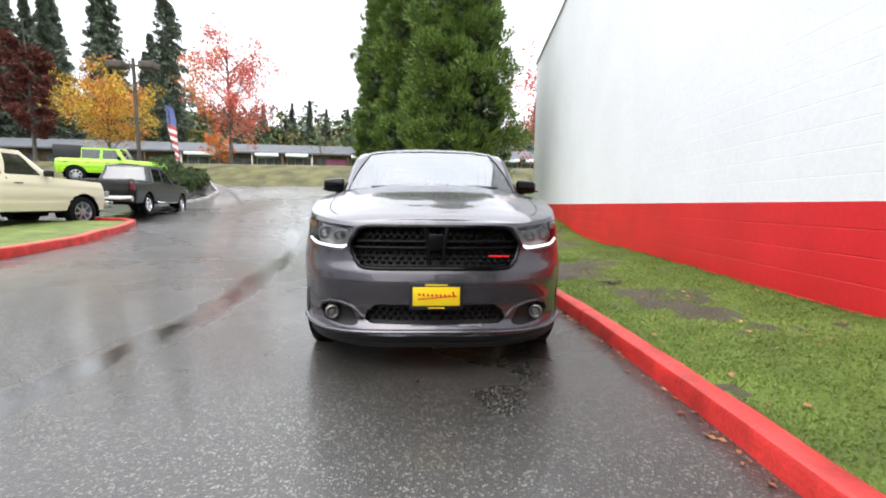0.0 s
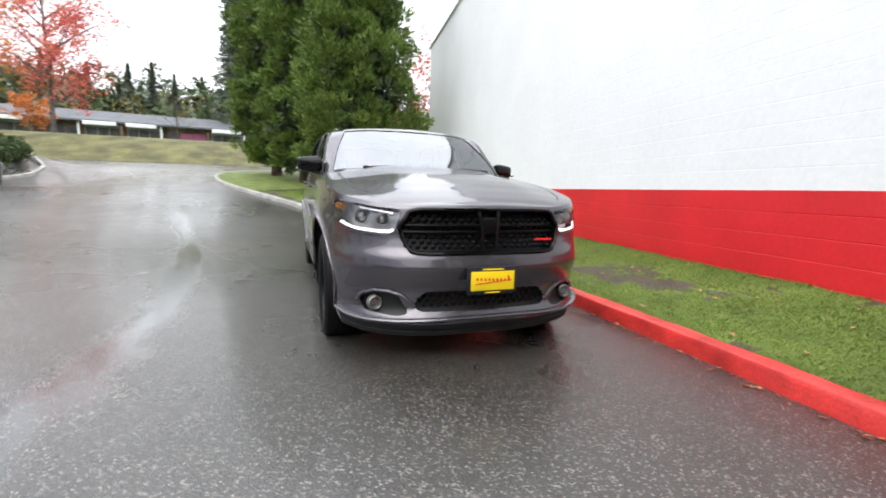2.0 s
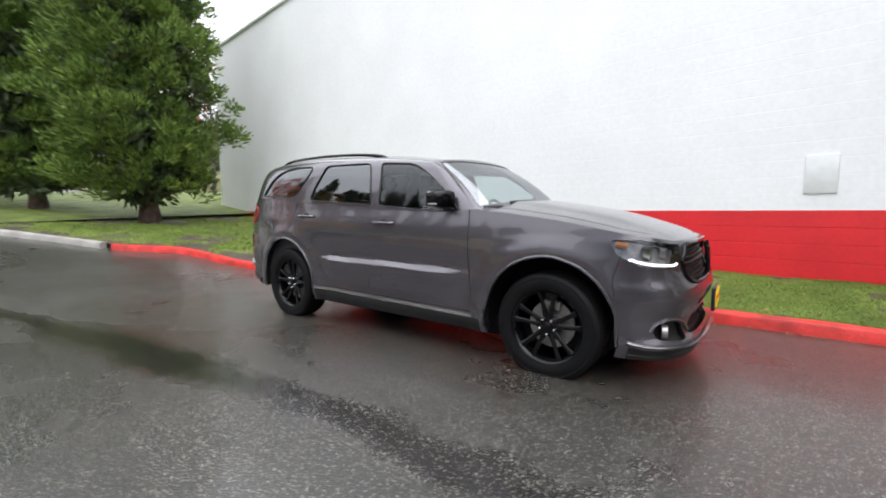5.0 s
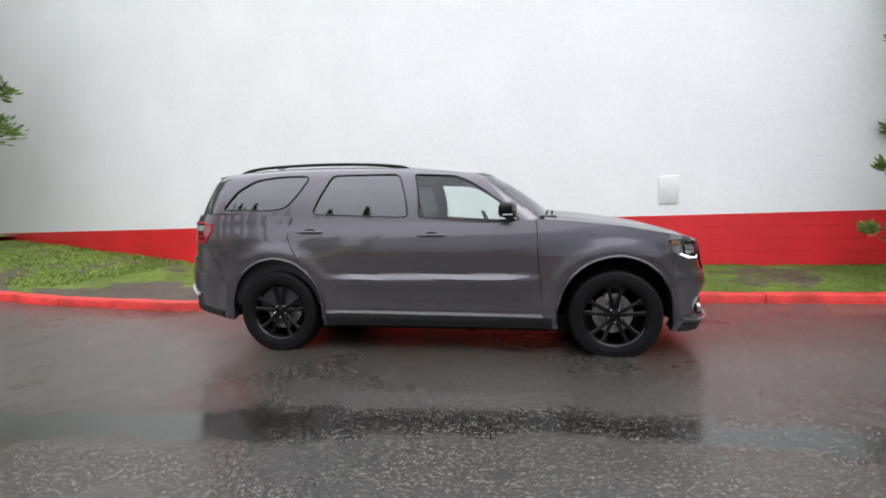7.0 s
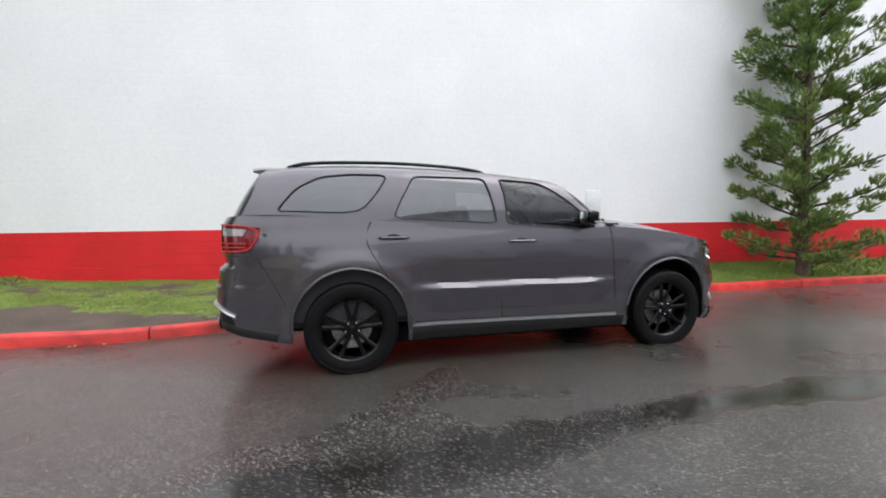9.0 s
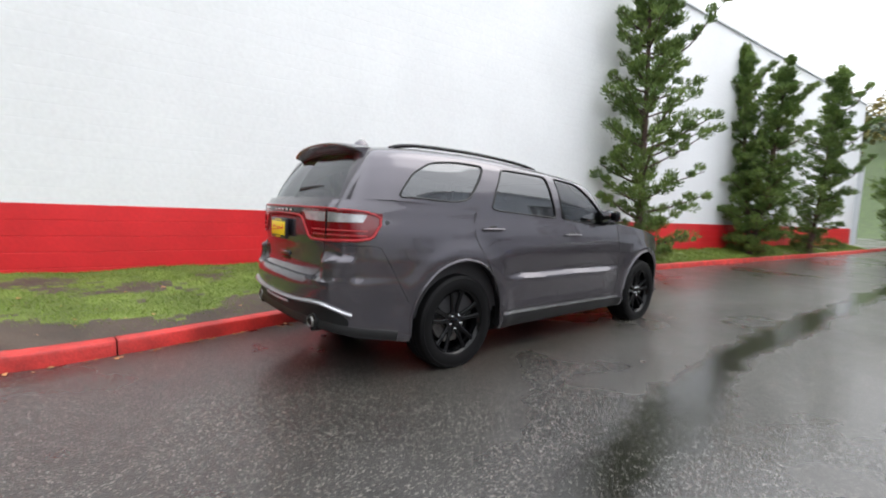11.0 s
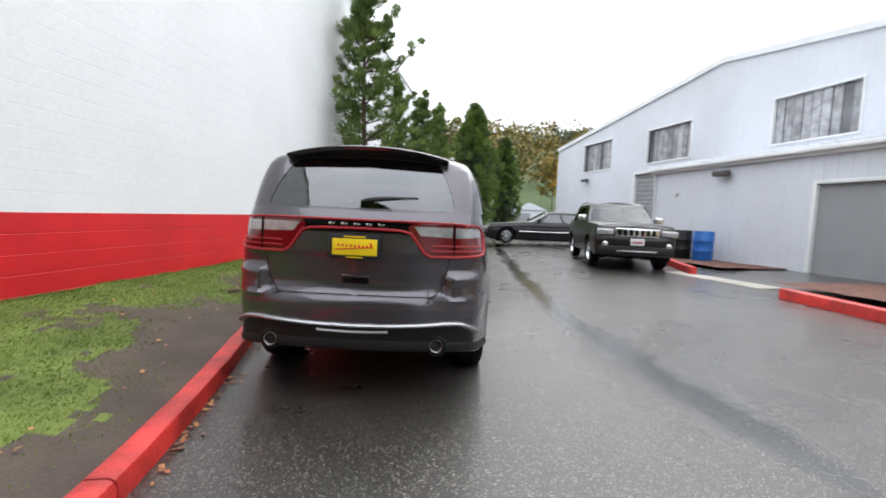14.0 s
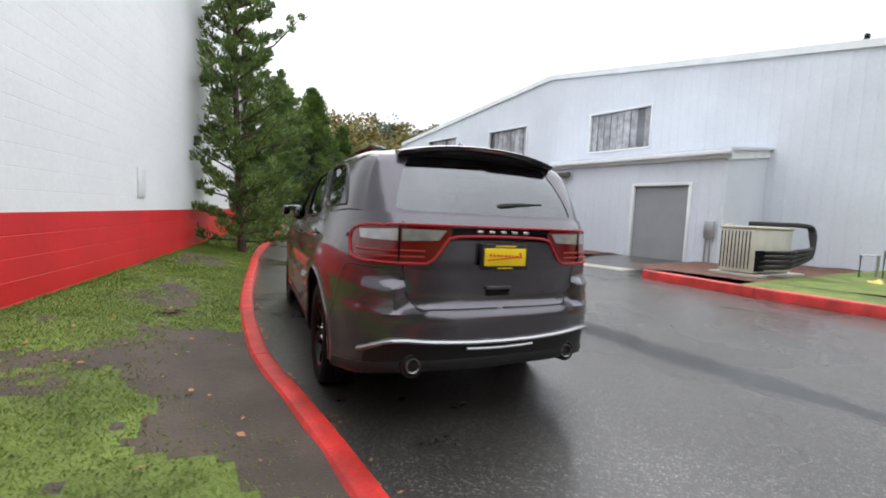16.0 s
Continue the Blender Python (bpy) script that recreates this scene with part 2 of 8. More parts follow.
INTERIOR = material("interior_trim", (0.03, 0.03, 0.033), 0.7, fine=0.15, fine_scale=80)


# ---------------------------------------------------------------- mesh helpers
def part(name, bm, mat, parent=None, label="", smooth=True):
    """Links a bmesh as one mesh object under a thing or a part."""
    me = bpy.data.meshes.new(name)
    bm.to_mesh(me)
    bm.free()
    for mm in mat if isinstance(mat, (list, tuple)) else [mat]:
        me.materials.append(mm)
    if smooth:
        me.shade_smooth()
        me.set_sharp_from_angle(angle=radians(38))
    ob = new(name, me)
    ob.parent = parent
    if label:
        ob["label"] = label
    return ob


def part_data(name, verts, faces, mat, parent=None, label="", smooth=True, angle=38, mats=None):
    used = sorted({i for f in faces for i in f})
    if len(used) < len(verts):  # keep only the points that a face needs
        back = {k: i for i, k in enumerate(used)}
        verts, faces = [verts[k] for k in used], [tuple(back[i] for i in f) for f in faces]
    me = bpy.data.meshes.new(name)
    me.from_pydata([tuple(v) for v in verts], [], [tuple(f) for f in faces])
    for mm in mat if isinstance(mat, (list, tuple)) else [mat]:
        me.materials.append(mm)
    if mats is not None:
        me.polygons.foreach_set("material_index", np.asarray(mats, dtype=np.int32))
    if smooth:
        me.shade_smooth()
        me.set_sharp_from_angle(angle=radians(angle))
    me.update()
    ob = new(name, me)
    ob.parent = parent
    if label:
        ob["label"] = label
    return ob


def thing(name, m=None, label="", category="", group="", kind=""):
    ob = new(name)
    ob.matrix_world = m if m is not None else Matrix()
    return tagged(ob, label, category, group, kind)


def add_box(bm, lo, hi, m=None, bevel=0.0):
    """A box between two corners, with bevelled edges."""
    r = bmesh.ops.create_cube(bm, size=1.0)
    vs = r["verts"]
    c, s = (Vector(lo) + Vector(hi)) / 2, Vector(hi) - Vector(lo)
    for v in vs:
        v.co = Vector((v.co.x * s.x, v.co.y * s.y, v.co.z * s.z)) + c
    if bevel:
        es = list({e for v in vs for e in v.link_edges})
        r = bmesh.ops.bevel(bm, geom=es, offset=bevel, segments=2, affect="EDGES", profile=0.5)
        vs = list({v for f in r["faces"] for v in f.verts} | {v for v in vs if v.is_valid})
    if m is not None:
        bmesh.ops.transform(bm, matrix=m, verts=[v for v in vs if v.is_valid])
    return vs


def box(name, lo, hi, mat, parent=None, bevel=0.0, m=None, label=""):
    bm = bmesh.new()
    add_box(bm, lo, hi, m, bevel)
    return part(name, bm, mat, parent, label)


def add_lathe(bm, profile, m=None, steps=32):
    """Turns a profile of (radius, height) about z."""
    rings = []
    for r, z in profile:
        rings.append([bm.verts.new((r * math.cos(2 * math.pi * k / steps), r * math.sin(2 * math.pi * k / steps), z)) for k in range(steps)])
    for a, c in zip(rings, rings[1:]):
        for k in range(steps):
            bm.faces.new((a[k], a[(k + 1) % steps], c[(k + 1) % steps], c[k]))
    for ring, rev in ((rings[0], True), (rings[-1], False)):
        if profile[0 if rev else -1][0] > 1e-4:
            bm.faces.new(ring[::-1] if rev else ring)
    vs = [v for ring in rings for v in ring]
    if m is not None:
        bmesh.ops.transform(bm, matrix=m, verts=vs)
    return vs


def lathe(name, profile, mat, parent=None, m=None, steps=32, label=""):
    bm = bmesh.new()
    add_lathe(bm, profile, m, steps)
    return part(name, bm, mat, parent, label)


def add_tube(bm, pts, radius, steps=8, squash=1.0, taper=1.0):
    """A tube along points, closed at the ends."""
    pts = [Vector(p) for p in pts]
    rings = []
    up = Vector((0, 0, 1))
    for i, p in enumerate(pts):
        d = (pts[min(i + 1, len(pts) - 1)] - pts[max(i - 1, 0)]).normalized()
        side = d.cross(up)
        if side.length < 1e-3:
            side = d.cross(Vector((1, 0, 0)))
        side.normalize()
        top = side.cross(d)
        r = radius * (1 + (taper - 1) * i / max(1, len(pts) - 1))
        rings.append([bm.verts.new(p + side * math.cos(2 * math.pi * k / steps) * r + top * math.sin(2 * math.pi * k / steps) * r * squash) for k in range(steps)])
    for a, c in zip(rings, rings[1:]):
        for k in range(steps):
            bm.faces.new((a[k], a[(k + 1) % steps], c[(k + 1) % steps], c[k]))
    bm.faces.new(rings[0][::-1])
    bm.faces.new(rings[-1])


def tube(name, pts, radius, mat, parent=None, steps=8, squash=1.0, taper=1.0, label=""):
    bm = bmesh.new()
    add_tube(bm, pts, radius, steps, squash, taper)
    bmesh.ops.recalc_face_normals(bm, faces=bm.faces[:])
    return part(name, bm, mat, parent, label)


def smooth_line(pts, n, even=True):
    """Catmull-Rom through points of any dimension: n samples, even in length or in parameter."""
    p = np.array(pts, float)
    q = np.vstack([2 * p[0] - p[1], p, 2 * p[-1] - p[-2]])
    seg = len(p) - 1
    per = 24
    out = []
    for i in range(seg):
        a, b, c, d = q[i], q[i + 1], q[i + 2], q[i + 3]
        for t in np.linspace(0, 1, per, endpoint=False):
            out.append(0.5 * (2 * b + (c - a) * t + (2 * a - 5 * b + 4 * c - d) * t**2 + (3 * b - a - 3 * c + d) * t**3))
    out = np.array(out + [p[-1]])
    key = np.r_[0, np.cumsum(np.linalg.norm(np.diff(out, axis=0), axis=1))] if even else np.linspace(0, 1, len(out))
    want = np.linspace(0, key[-1], n)
    return np.stack([np.interp(want, key, out[:, k]) for k in range(out.shape[1])], 1)


def inside(poly, pts):
    """Which of the 2D points lie inside the polygon."""
    poly, pts = np.asarray(poly, float), np.asarray(pts, float)
    res = np.zeros(len(pts), bool)
    a, b = poly, np.roll(poly, -1, 0)
    for (x0, y0), (x1, y1) in zip(a, b):
        if y0 == y1:
            continue
        hit = ((y0 > pts[:, 1]) != (y1 > pts[:, 1])) & (pts[:, 0] < (x1 - x0) * (pts[:, 1] - y0) / (y1 - y0) + x0)
        res ^= hit
    return res


def nearest_on(poly, pts):
    poly = np.asarray(poly, float)
    a, b = poly, np.roll(poly, -1, 0)
    best, where = np.full(len(pts), 1e9), np.zeros((len(pts), 2))
    for p, q in zip(a, b):
        d = q - p
        t = np.clip(((pts - p) @ d) / max(d @ d, 1e-12), 0, 1)
        c = p + t[:, None] * d
        dist = np.linalg.norm(pts - c, axis=1)
        better = dist < best
        best[better], where[better] = dist[better], c[better]
    return best, where


def carve(P, uv, regions, reach):
    """Snaps a grid's points to the outlines of regions given in its uv, and sorts its cells: -1 none, else the region's number."""
    n, m = P.shape[:2]
    P, uv = P.copy(), uv.copy()
    taken = np.zeros((n, m), bool)
    for poly in regions:
        pi, pj = np.gradient(P, axis=0), np.gradient(P, axis=1)
        ui, uj = np.gradient(uv, axis=0), np.gradient(uv, axis=1)
        dist, where = nearest_on(poly, uv.reshape(-1, 2))
        near = (dist < reach).reshape(n, m) & ~taken
        d = where.reshape(n, m, 2) - uv
        det = ui[..., 0] * uj[..., 1] - ui[..., 1] * uj[..., 0]
        det = np.where(np.abs(det) < 1e-12, 1e-12, det)
        di = (d[..., 0] * uj[..., 1] - d[..., 1] * uj[..., 0]) / det
        dj = (ui[..., 0] * d[..., 1] - ui[..., 1] * d[..., 0]) / det
        ok = near & (np.abs(di) < 1.2) & (np.abs(dj) < 1.2)
        P[ok] += pi[ok] * di[ok][:, None] + pj[ok] * dj[ok][:, None]
        uv[ok] += d[ok]
        taken |= ok
    mid = (uv[:-1, :-1] + uv[1:, :-1] + uv[:-1, 1:] + uv[1:, 1:]) / 4
    kind = np.full((n - 1, m - 1), -1)
    for k, poly in enumerate(regions):
        kind[inside(poly, mid.reshape(-1, 2)).reshape(n - 1, m - 1)] = k
    return P, uv, kind


def grid_part(name, P, mask, mat, parent=None, label="", flip=False, mirror=False, angle=38, thick=0.0):
    """A mesh of the grid's cells that mask picks, with unused points left out."""
    n, m = P.shape[:2]
    idx = np.arange(n * m).reshape(n, m)
    f = np.stack([idx[:-1, :-1], idx[1:, :-1], idx[1:, 1:], idx[:-1, 1:]], -1)[mask]
    if len(f) == 0:
        return None
    used, inv = np.unique(f, return_inverse=True)
    V = P.reshape(-1, 3)[used]
    F = inv.reshape(-1, 4)
    if flip:
        F = F[:, ::-1]
    if mirror:  # the two halves share the points of the middle line
        k = len(V)
        ids = np.where(np.abs(V[:, 0]) < 1e-5, np.arange(k), np.arange(k) + k)
        F = np.vstack([F, ids[F[:, ::-1]]])
        V = np.vstack([V, V * (-1, 1, 1)])
        used = np.unique(F)
        back = np.zeros(2 * k, int)
        back[used] = np.arange(len(used))
        V, F = V[used], back[F]
    return part_data(name, V, F, mat, parent, label, angle=angle)


# ---------------------------------------------------------------- ground
def rise(x, y):
    """Height of the ground: level round the car, a slope up to the road behind it, wooded hills far off."""
    z = np.interp(y, (-700, -220, -120, -60, 4, 5.8, 7.8, 26, 31, 58, 130, 320, 700), (52, 44, 18, 0.5, 0, 0.09, 0.3, 2.1, 3.7, 5.2, 9, 48, 60))
    west = np.interp(x, (-700, -200, -70, 90, 240, 700), (45, 26, 0, 0, 22, 40))
    bank = np.interp(x, (-12, -9, -4, -2.6), (0.28, 0.25, 0.12, 0)) * np.interp(y, (5, 9), (1, 0))
    # the western lot lies lower, with a raised stand behind it
    dip = -0.30 * np.interp(x, (-9, -6.8), (1, 0)) * np.interp(y, (8.5, 11, 16, 22), (0, 1, 1, 0))
    stand = np.interp(x, (-12.9, -11.6), (0.6, 0)) * np.interp(y, (16.6, 18, 21.5, 24), (0, 1, 1, 0)) * np.interp(x, (-24, -20), (0, 1))
    return float(max(z, min(z + west, 60)) + bank + dip + stand)


def wall_x(y):
    return 3.358 + 0.1133 * y


KERB = smooth_line([(-1.1, -32), (-0.35, -23.4), (0.35, -16), (0.92, -10.5), (1.22, -7), (1.32, -4.2), (1.37, -2.4), (1.38, -1), (1.34, 0), (1.24, 1.15), (1.03, 2.15), (0.85, 3.1), (0.72, 4.0), (0.53, 5.6), (0.26, 7.2), (-0.6, 8.1), (-1.24, 9.5), (-2.15, 11.3), (-3.17, 13.4), (-4.08, 16.0), (-4.35, 18.6), (-3.6, 20.4), (0, 22), (6, 23)], 500)


def kerb_x(y):
    return float(np.interp(y, KERB[:420, 1], KERB[:420, 0]))


def axis_steps(fine_lo, fine_hi, step, far):
    inner = list(np.arange(fine_lo, fine_hi + 1e-6, step))
    out, d, v = [], step, fine_hi
    while v < far:
        d *= 1.35
        v += d
        out.append(v)
    low, d, v = [], step, fine_lo
    while v > -far:
        d *= 1.35
        v -= d
        low.append(v)
    return np.array(low[::-1] + inner + out)


def build_ground():
    xs, ys = axis_steps(-24, 12, 1.0, 700), axis_steps(-40, 40, 1.0, 700)
    V = [(x, y, rise(x, y)) for x in xs for y in ys]
    n, m = len(xs), len(ys)
    F, K = [], []
    for i in range(n - 1):
        for j in range(m - 1):
            F.append((i * m + j, (i + 1) * m + j, (i + 1) * m + j + 1, i * m + j + 1))
            cx, cy = (xs[i] + xs[i + 1]) / 2, (ys[j] + ys[j + 1]) / 2
            K.append(0 if (-60 < cx < 30 and -60 < cy < 25.9) else 1)
    return tagged(part_data("ground", V, F, [ASPHALT, GRASS_SOIL], mats=K), "wet asphalt drive and surrounding grass", "ground", kind="structure")


def strip(name, left, right, mat, zl, zr, steps=8, lift=0.0):
    """A sheet between two lines of (x, y) points, with heights over the ground."""
    V, F = [], []
    for (a, b), (c, d) in zip(left, right):
        for k in range(steps + 1):
            t = k / steps
            x, y = a + (c - a) * t, b + (d - b) * t
            V.append((x, y, rise(x, y) + zl + (zr - zl) * t + lift * math.sin(math.pi * t)))
    w = steps + 1
    for i in range(len(left) - 1):
        for k in range(steps):
            F.append((i * w + k, i * w + k + 1, (i + 1) * w + k + 1, (i + 1) * w + k))
    return part_data(name, V, F, mat)


def kerb_run(name, line, mat, width=0.15, height=0.125, piece=2.4, label="", side=1.0, seed=3):
    """A kerb of cast lengths with joints between them; the road lies on the left of the line."""
    root = thing(name, None, label, "kerb", kind="structure")
    rng = random.Random(seed)
    line = np.asarray(line, float)
    key = np.r_[0, np.cumsum(np.linalg.norm(np.diff(line, axis=0), axis=1))]
    at = 0.0
    while at < key[-1] - 0.2:
        end = min(key[-1], at + piece * rng.uniform(0.85, 1.15))
        ss = np.linspace(at + 0.006, end - 0.006, 9)
        prof = [(0.0, -0.1), (0.0, height - 0.035), (0.012, height - 0.01), (0.035, height), (width - 0.02, height), (width, height - 0.02), (width, -0.1)]
        V, F = [], []
        for s in ss:
            p = np.array([np.interp(s, key, line[:, 0]), np.interp(s, key, line[:, 1])])
            q = np.array([np.interp(min(s + 0.05, key[-1]), key, line[:, 0]), np.interp(min(s + 0.05, key[-1]), key, line[:, 1])])
            o = np.array([np.interp(max(s - 0.05, 0), key, line[:, 0]), np.interp(max(s - 0.05, 0), key, line[:, 1])])
            d = (q - o) / max(np.linalg.norm(q - o), 1e-6)
            nrm = np.array([d[1], -d[0]]) * side
            for u, h in prof:
                wob = 0.006 * noise.noise(Vector((p[0] * 3, p[1] * 3, u * 20)))
                x, y = p + nrm * (u + wob)
                V.append((x, y, rise(x, y) + h + (wob if h > 0 else 0)))
        k = len(prof)
        for i in range(len(ss) - 1):
            for j in range(k - 1):
                F.append((i * k + j, (i + 1) * k + j, (i + 1) * k + j + 1, i * k + j + 1))
        F.append(tuple(range(k)))
        F.append(tuple(range((len(ss) - 1) * k, len(ss) * k))[::-1])
        if side < 0:
            F = [f[::-1] for f in F]
        part_data("kerb_stone", V, F, mat, root, angle=30)
        at = end
    return root


ground = build_ground()
red_line = [tuple(p) for p in KERB if p[1] <= 8.3 and p[0] < 2]
grey_line = [tuple(p) for p in KERB if p[1] > 8.35]
kerb_run("kerb_red", red_line, KERB_RED, label="red painted concrete kerb beside the grass strip")
kerb_run("kerb_grey", grey_line, KERB_GREY, label="bare grey concrete kerb round the tree lawn")


def dirt_amount(x, y):
    """How bare the lawn is at a place: worn by the kerb behind the car, patchy elsewhere."""
    d = x - kerb_x(y)
    worn = min(1, max(0, (y + 1.0) / 2.6)) * max(0, 1.4 - max(0, d) / 0.85) * min(1, max(0, (10 - y) / 3))
    spots = noise.noise(Vector((x * 0.9, y * 0.55, 3.1))) * 0.9 + noise.noise(Vector((x * 2.6, y * 2.2, 9.7))) * 0.45
    spots += noise.noise(Vector((x * 7, y * 7, 1.7))) * 0.28 + noise.noise(Vector((x * 17, y * 17, 5.3))) * 0.16
    return worn * 0.75 + spots + 0.13 * min(1, max(0, (y + 0.5) / 2.5)) - (0.1 if d < 0.35 and y < 0 else 0) + max(0, 0.5 - abs(y + 1.4) / 3) * max(0, 1 - abs(d - 0.75) / 0.5)


def lawn_height(x, y):
    d = max(0.0, x - kerb_x(y) - 0.16) / max(0.4, wall_x(y) - kerb_x(y) - 0.16)
    return rise(x, y) + 0.105 + (0.2 - 0.16 * min(1, max(0, (y - 3) / 4))) * min(d, 1.2) + 0.02 * noise.noise(Vector((x * 2, y * 2, 0)))


def build_lawn():
    ys = list(np.arange(-27, 12.3, 0.08))
    steps = 40
    V, F, K = [], [], []
    for y in ys:
        a, b = kerb_x(y) + 0.14, wall_x(y) + 0.05
        for k in range(steps + 1):
            x = a + (b - a) * k / steps
            V.append((x, y, lawn_height(x, y)))
    w = steps + 1
    for i in range(len(ys) - 1):
        for k in range(steps):
            f = (i * w + k, i * w + k + 1, (i + 1) * w + k + 1, (i + 1) * w + k)
            F.append(f)
            c = sum((Vector(V[q]) for q in f), Vector()) / 4
            K.append(1 if dirt_amount(c.x, c.y) > 0.28 else 0)
    return tagged(part_data("lawn_strip", V, F, [TURF, DIRT], mats=K), "patchy wet lawn with bare soil along the wall", "lawn", kind="structure")


TURF = material("turf", (0.115, 0.155, 0.027), 0.8, vary=0.35, scale=2.2, fine=0.35, fine_scale=80, bump=0.8, bump_scale=70)
DIRT = material("bare_soil", (0.062, 0.045, 0.033), 0.75, vary=0.25, scale=3.0, fine=0.3, fine_scale=90, bump=0.7, bump_scale=50)
lawn = build_lawn()


def build_tree_lawn():
    """The lawn under the tall conifers, past the end of the wall."""
    left = [(p[0] + 0.15, p[1]) for p in KERB[::2] if 12.1 < p[1] and p[0] < -2.9 or (p[1] > 12.1 and p[1] < 24)]
    right = [(14.0, y) for _, y in left]
    return tagged(strip("tree_lawn", left, right, TURF, 0.115, 0.5, 14), "green lawn under tall conifers", "lawn", kind="structure")


tree_lawn = build_tree_lawn()


# ---------------------------------------------------------------- the painted block wall
WALL_TURN = math.atan(0.1133)
COURSE, BLOCK = 0.203, 0.406


def build_wall():
    """Masonry wall of painted block courses: white over a red band, struck joints between courses."""
    y0, y1, top, red = -27.0, 15.0, 7.45, 1.164
    u = Vector((0.1133, 1, 0)).normalized()
    nrm = Vector((-u.y, u.x, 0))
    base = Vector((wall_x(y0), y0, 0))
    length = (y1 - y0) / u.y
    root = thing("wall_east", None, "white painted block wall with a red base band", "wall", kind="structure")
    k0 = round(red / COURSE)
    zs0 = red - k0 * COURSE

    def face(name, zlo, zhi, mat, depth, grooves, parent, back=False):
        V, F = [], []
        rows = [zlo]
        z = zs0
        while z < zhi - 1e-6:
            if z > zlo + 0.02:
                rows += [(z - 0.006), z, (z + 0.006)]
            z += COURSE
        rows.append(zhi)
        for z in rows:
            on = any(abs(z - (zs0 + k * COURSE)) < 1e-4 for k in range(60)) and zlo + 0.02 < z < zhi - 0.02
            for s in (0, length):
                p = base + u * s + nrm * (depth - (grooves if on else 0))
                V.append((p.x, p.y, z - 0.0072 * p.y))
        n = len(rows)
        for i in range(n - 1):
            F.append((2 * i, 2 * i + 1, 2 * i + 3, 2 * i + 2))
        # top, back and ends
        o = len(V)
        for z in (zlo, zhi):
            for s in (0, length):
                p = base + u * s - nrm * 0.2
                V.append((p.x, p.y, z - 0.0072 * p.y))
        F += [(2 * n - 2, 2 * n - 1, o + 3, o + 2), (o, o + 2, o + 3, o + 1), tuple(range(0, 2 * n, 2))[::1] + (o + 2, o), tuple(range(1, 2 * n, 2))[::-1] + (o + 1, o + 3)]
        return part_data(name, V, F, mat, parent, smooth=False)

    face("red_base", -0.3, red, RED_BLOCK, 0.003, 0.006, root)
    face("white_upper", red, top, WHITE_BLOCK, 0.0, 0.0016, root)
    bm = bmesh.new()
    m = Matrix.Translation(base + Vector((0, 0, -0.0072 * y0))) @ Matrix.Rotation(math.atan2(u.y, u.x), 4, "Z") @ Matrix.Rotation(0.0072, 4, "Y")
    add_box(bm, (-0.05, -0.28, top), (length + 0.05, 0.06, top + 0.09), m, 0.01)
    part("coping", bm, TRIM_WHITE, root, "thin metal coping")
    # box of the building behind the wall face
    bm = bmesh.new()
    add_box(bm, (0, -24, -0.3), (length, -0.21, top - 0.15), m)
    part("building_core", bm, WHITE_BLOCK, root)
    bm = bmesh.new()
    add_box(bm, (-0.03, -0.2, -0.3), (length + 0.03, 0.05, -0.1), m)
    part("footing", bm, CONCRETE, root)
    return root, m


wall, WALL_M = build_wall()


def wall_point(y, out=0.0, z=0.0):
    """A place on the painted wall's face."""
    n = Vector((-1, 0.1133, 0)).normalized()
    p = Vector((wall_x(y), y, z)) + n * out
    return p


# pale patch panel on the wall
PANEL_GREY = material("pale_grey_cover", (0.69, 0.71, 0.71), 0.5, vary=0.05, scale=8)
bm = bmesh.new()
pm = Matrix.Translation(wall_point(-3.22, 0.0, 1.61)) @ Matrix.Rotation(math.pi / 2 - WALL_TURN, 4, "Z")
add_box(bm, (-0.15, -0.005, -0.225), (0.15, 0.02, 0.225), pm, 0.008)
wall_cover = tagged(part("cover_panel", bm, PANEL_GREY), "pale grey cover panel fixed on the white wall", "panel")


# ---------------------------------------------------------------- the grey SUV
CAR = thing("suv", None, "dark grey metallic SUV with black wheels parked by the kerb", "car")
PLAN = smooth_line([(0, -2.41), (0.3, -2.40), (0.5, -2.36), (0.68, -2.28), (0.8, -2.17), (0.875, -2.02), (0.92, -1.8), (0.945, -1.5), (0.955, -1.0), (0.955, 0), (0.955, 1.0),
                    (0.95, 1.6), (0.925, 2.0), (0.885, 2.25), (0.82, 2.44), (0.72, 2.55), (0.55, 2.615), (0.3, 2.65), (0, 2.66)], 300)
S_LEN = np.r_[0, np.cumsum(np.linalg.norm(np.diff(PLAN, axis=0), axis=1))]
TAN = np.gradient(PLAN, axis=0)
TAN /= np.linalg.norm(TAN, axis=1)[:, None]
OUT = np.stack([TAN[:, 1], -TAN[:, 0]], 1)  # outward on the +x side


def s_at_x(x, front=True):
    half = len(PLAN) // 2
    i = np.arange(0, half) if front else np.arange(len(PLAN) - 1, half, -1)
    return float(np.interp(x, PLAN[i, 0], S_LEN[i]))


def s_at_y(y):
    i = np.arange(40, len(PLAN) - 30)
    return float(np.interp(y, PLAN[i, 1], S_LEN[i]))


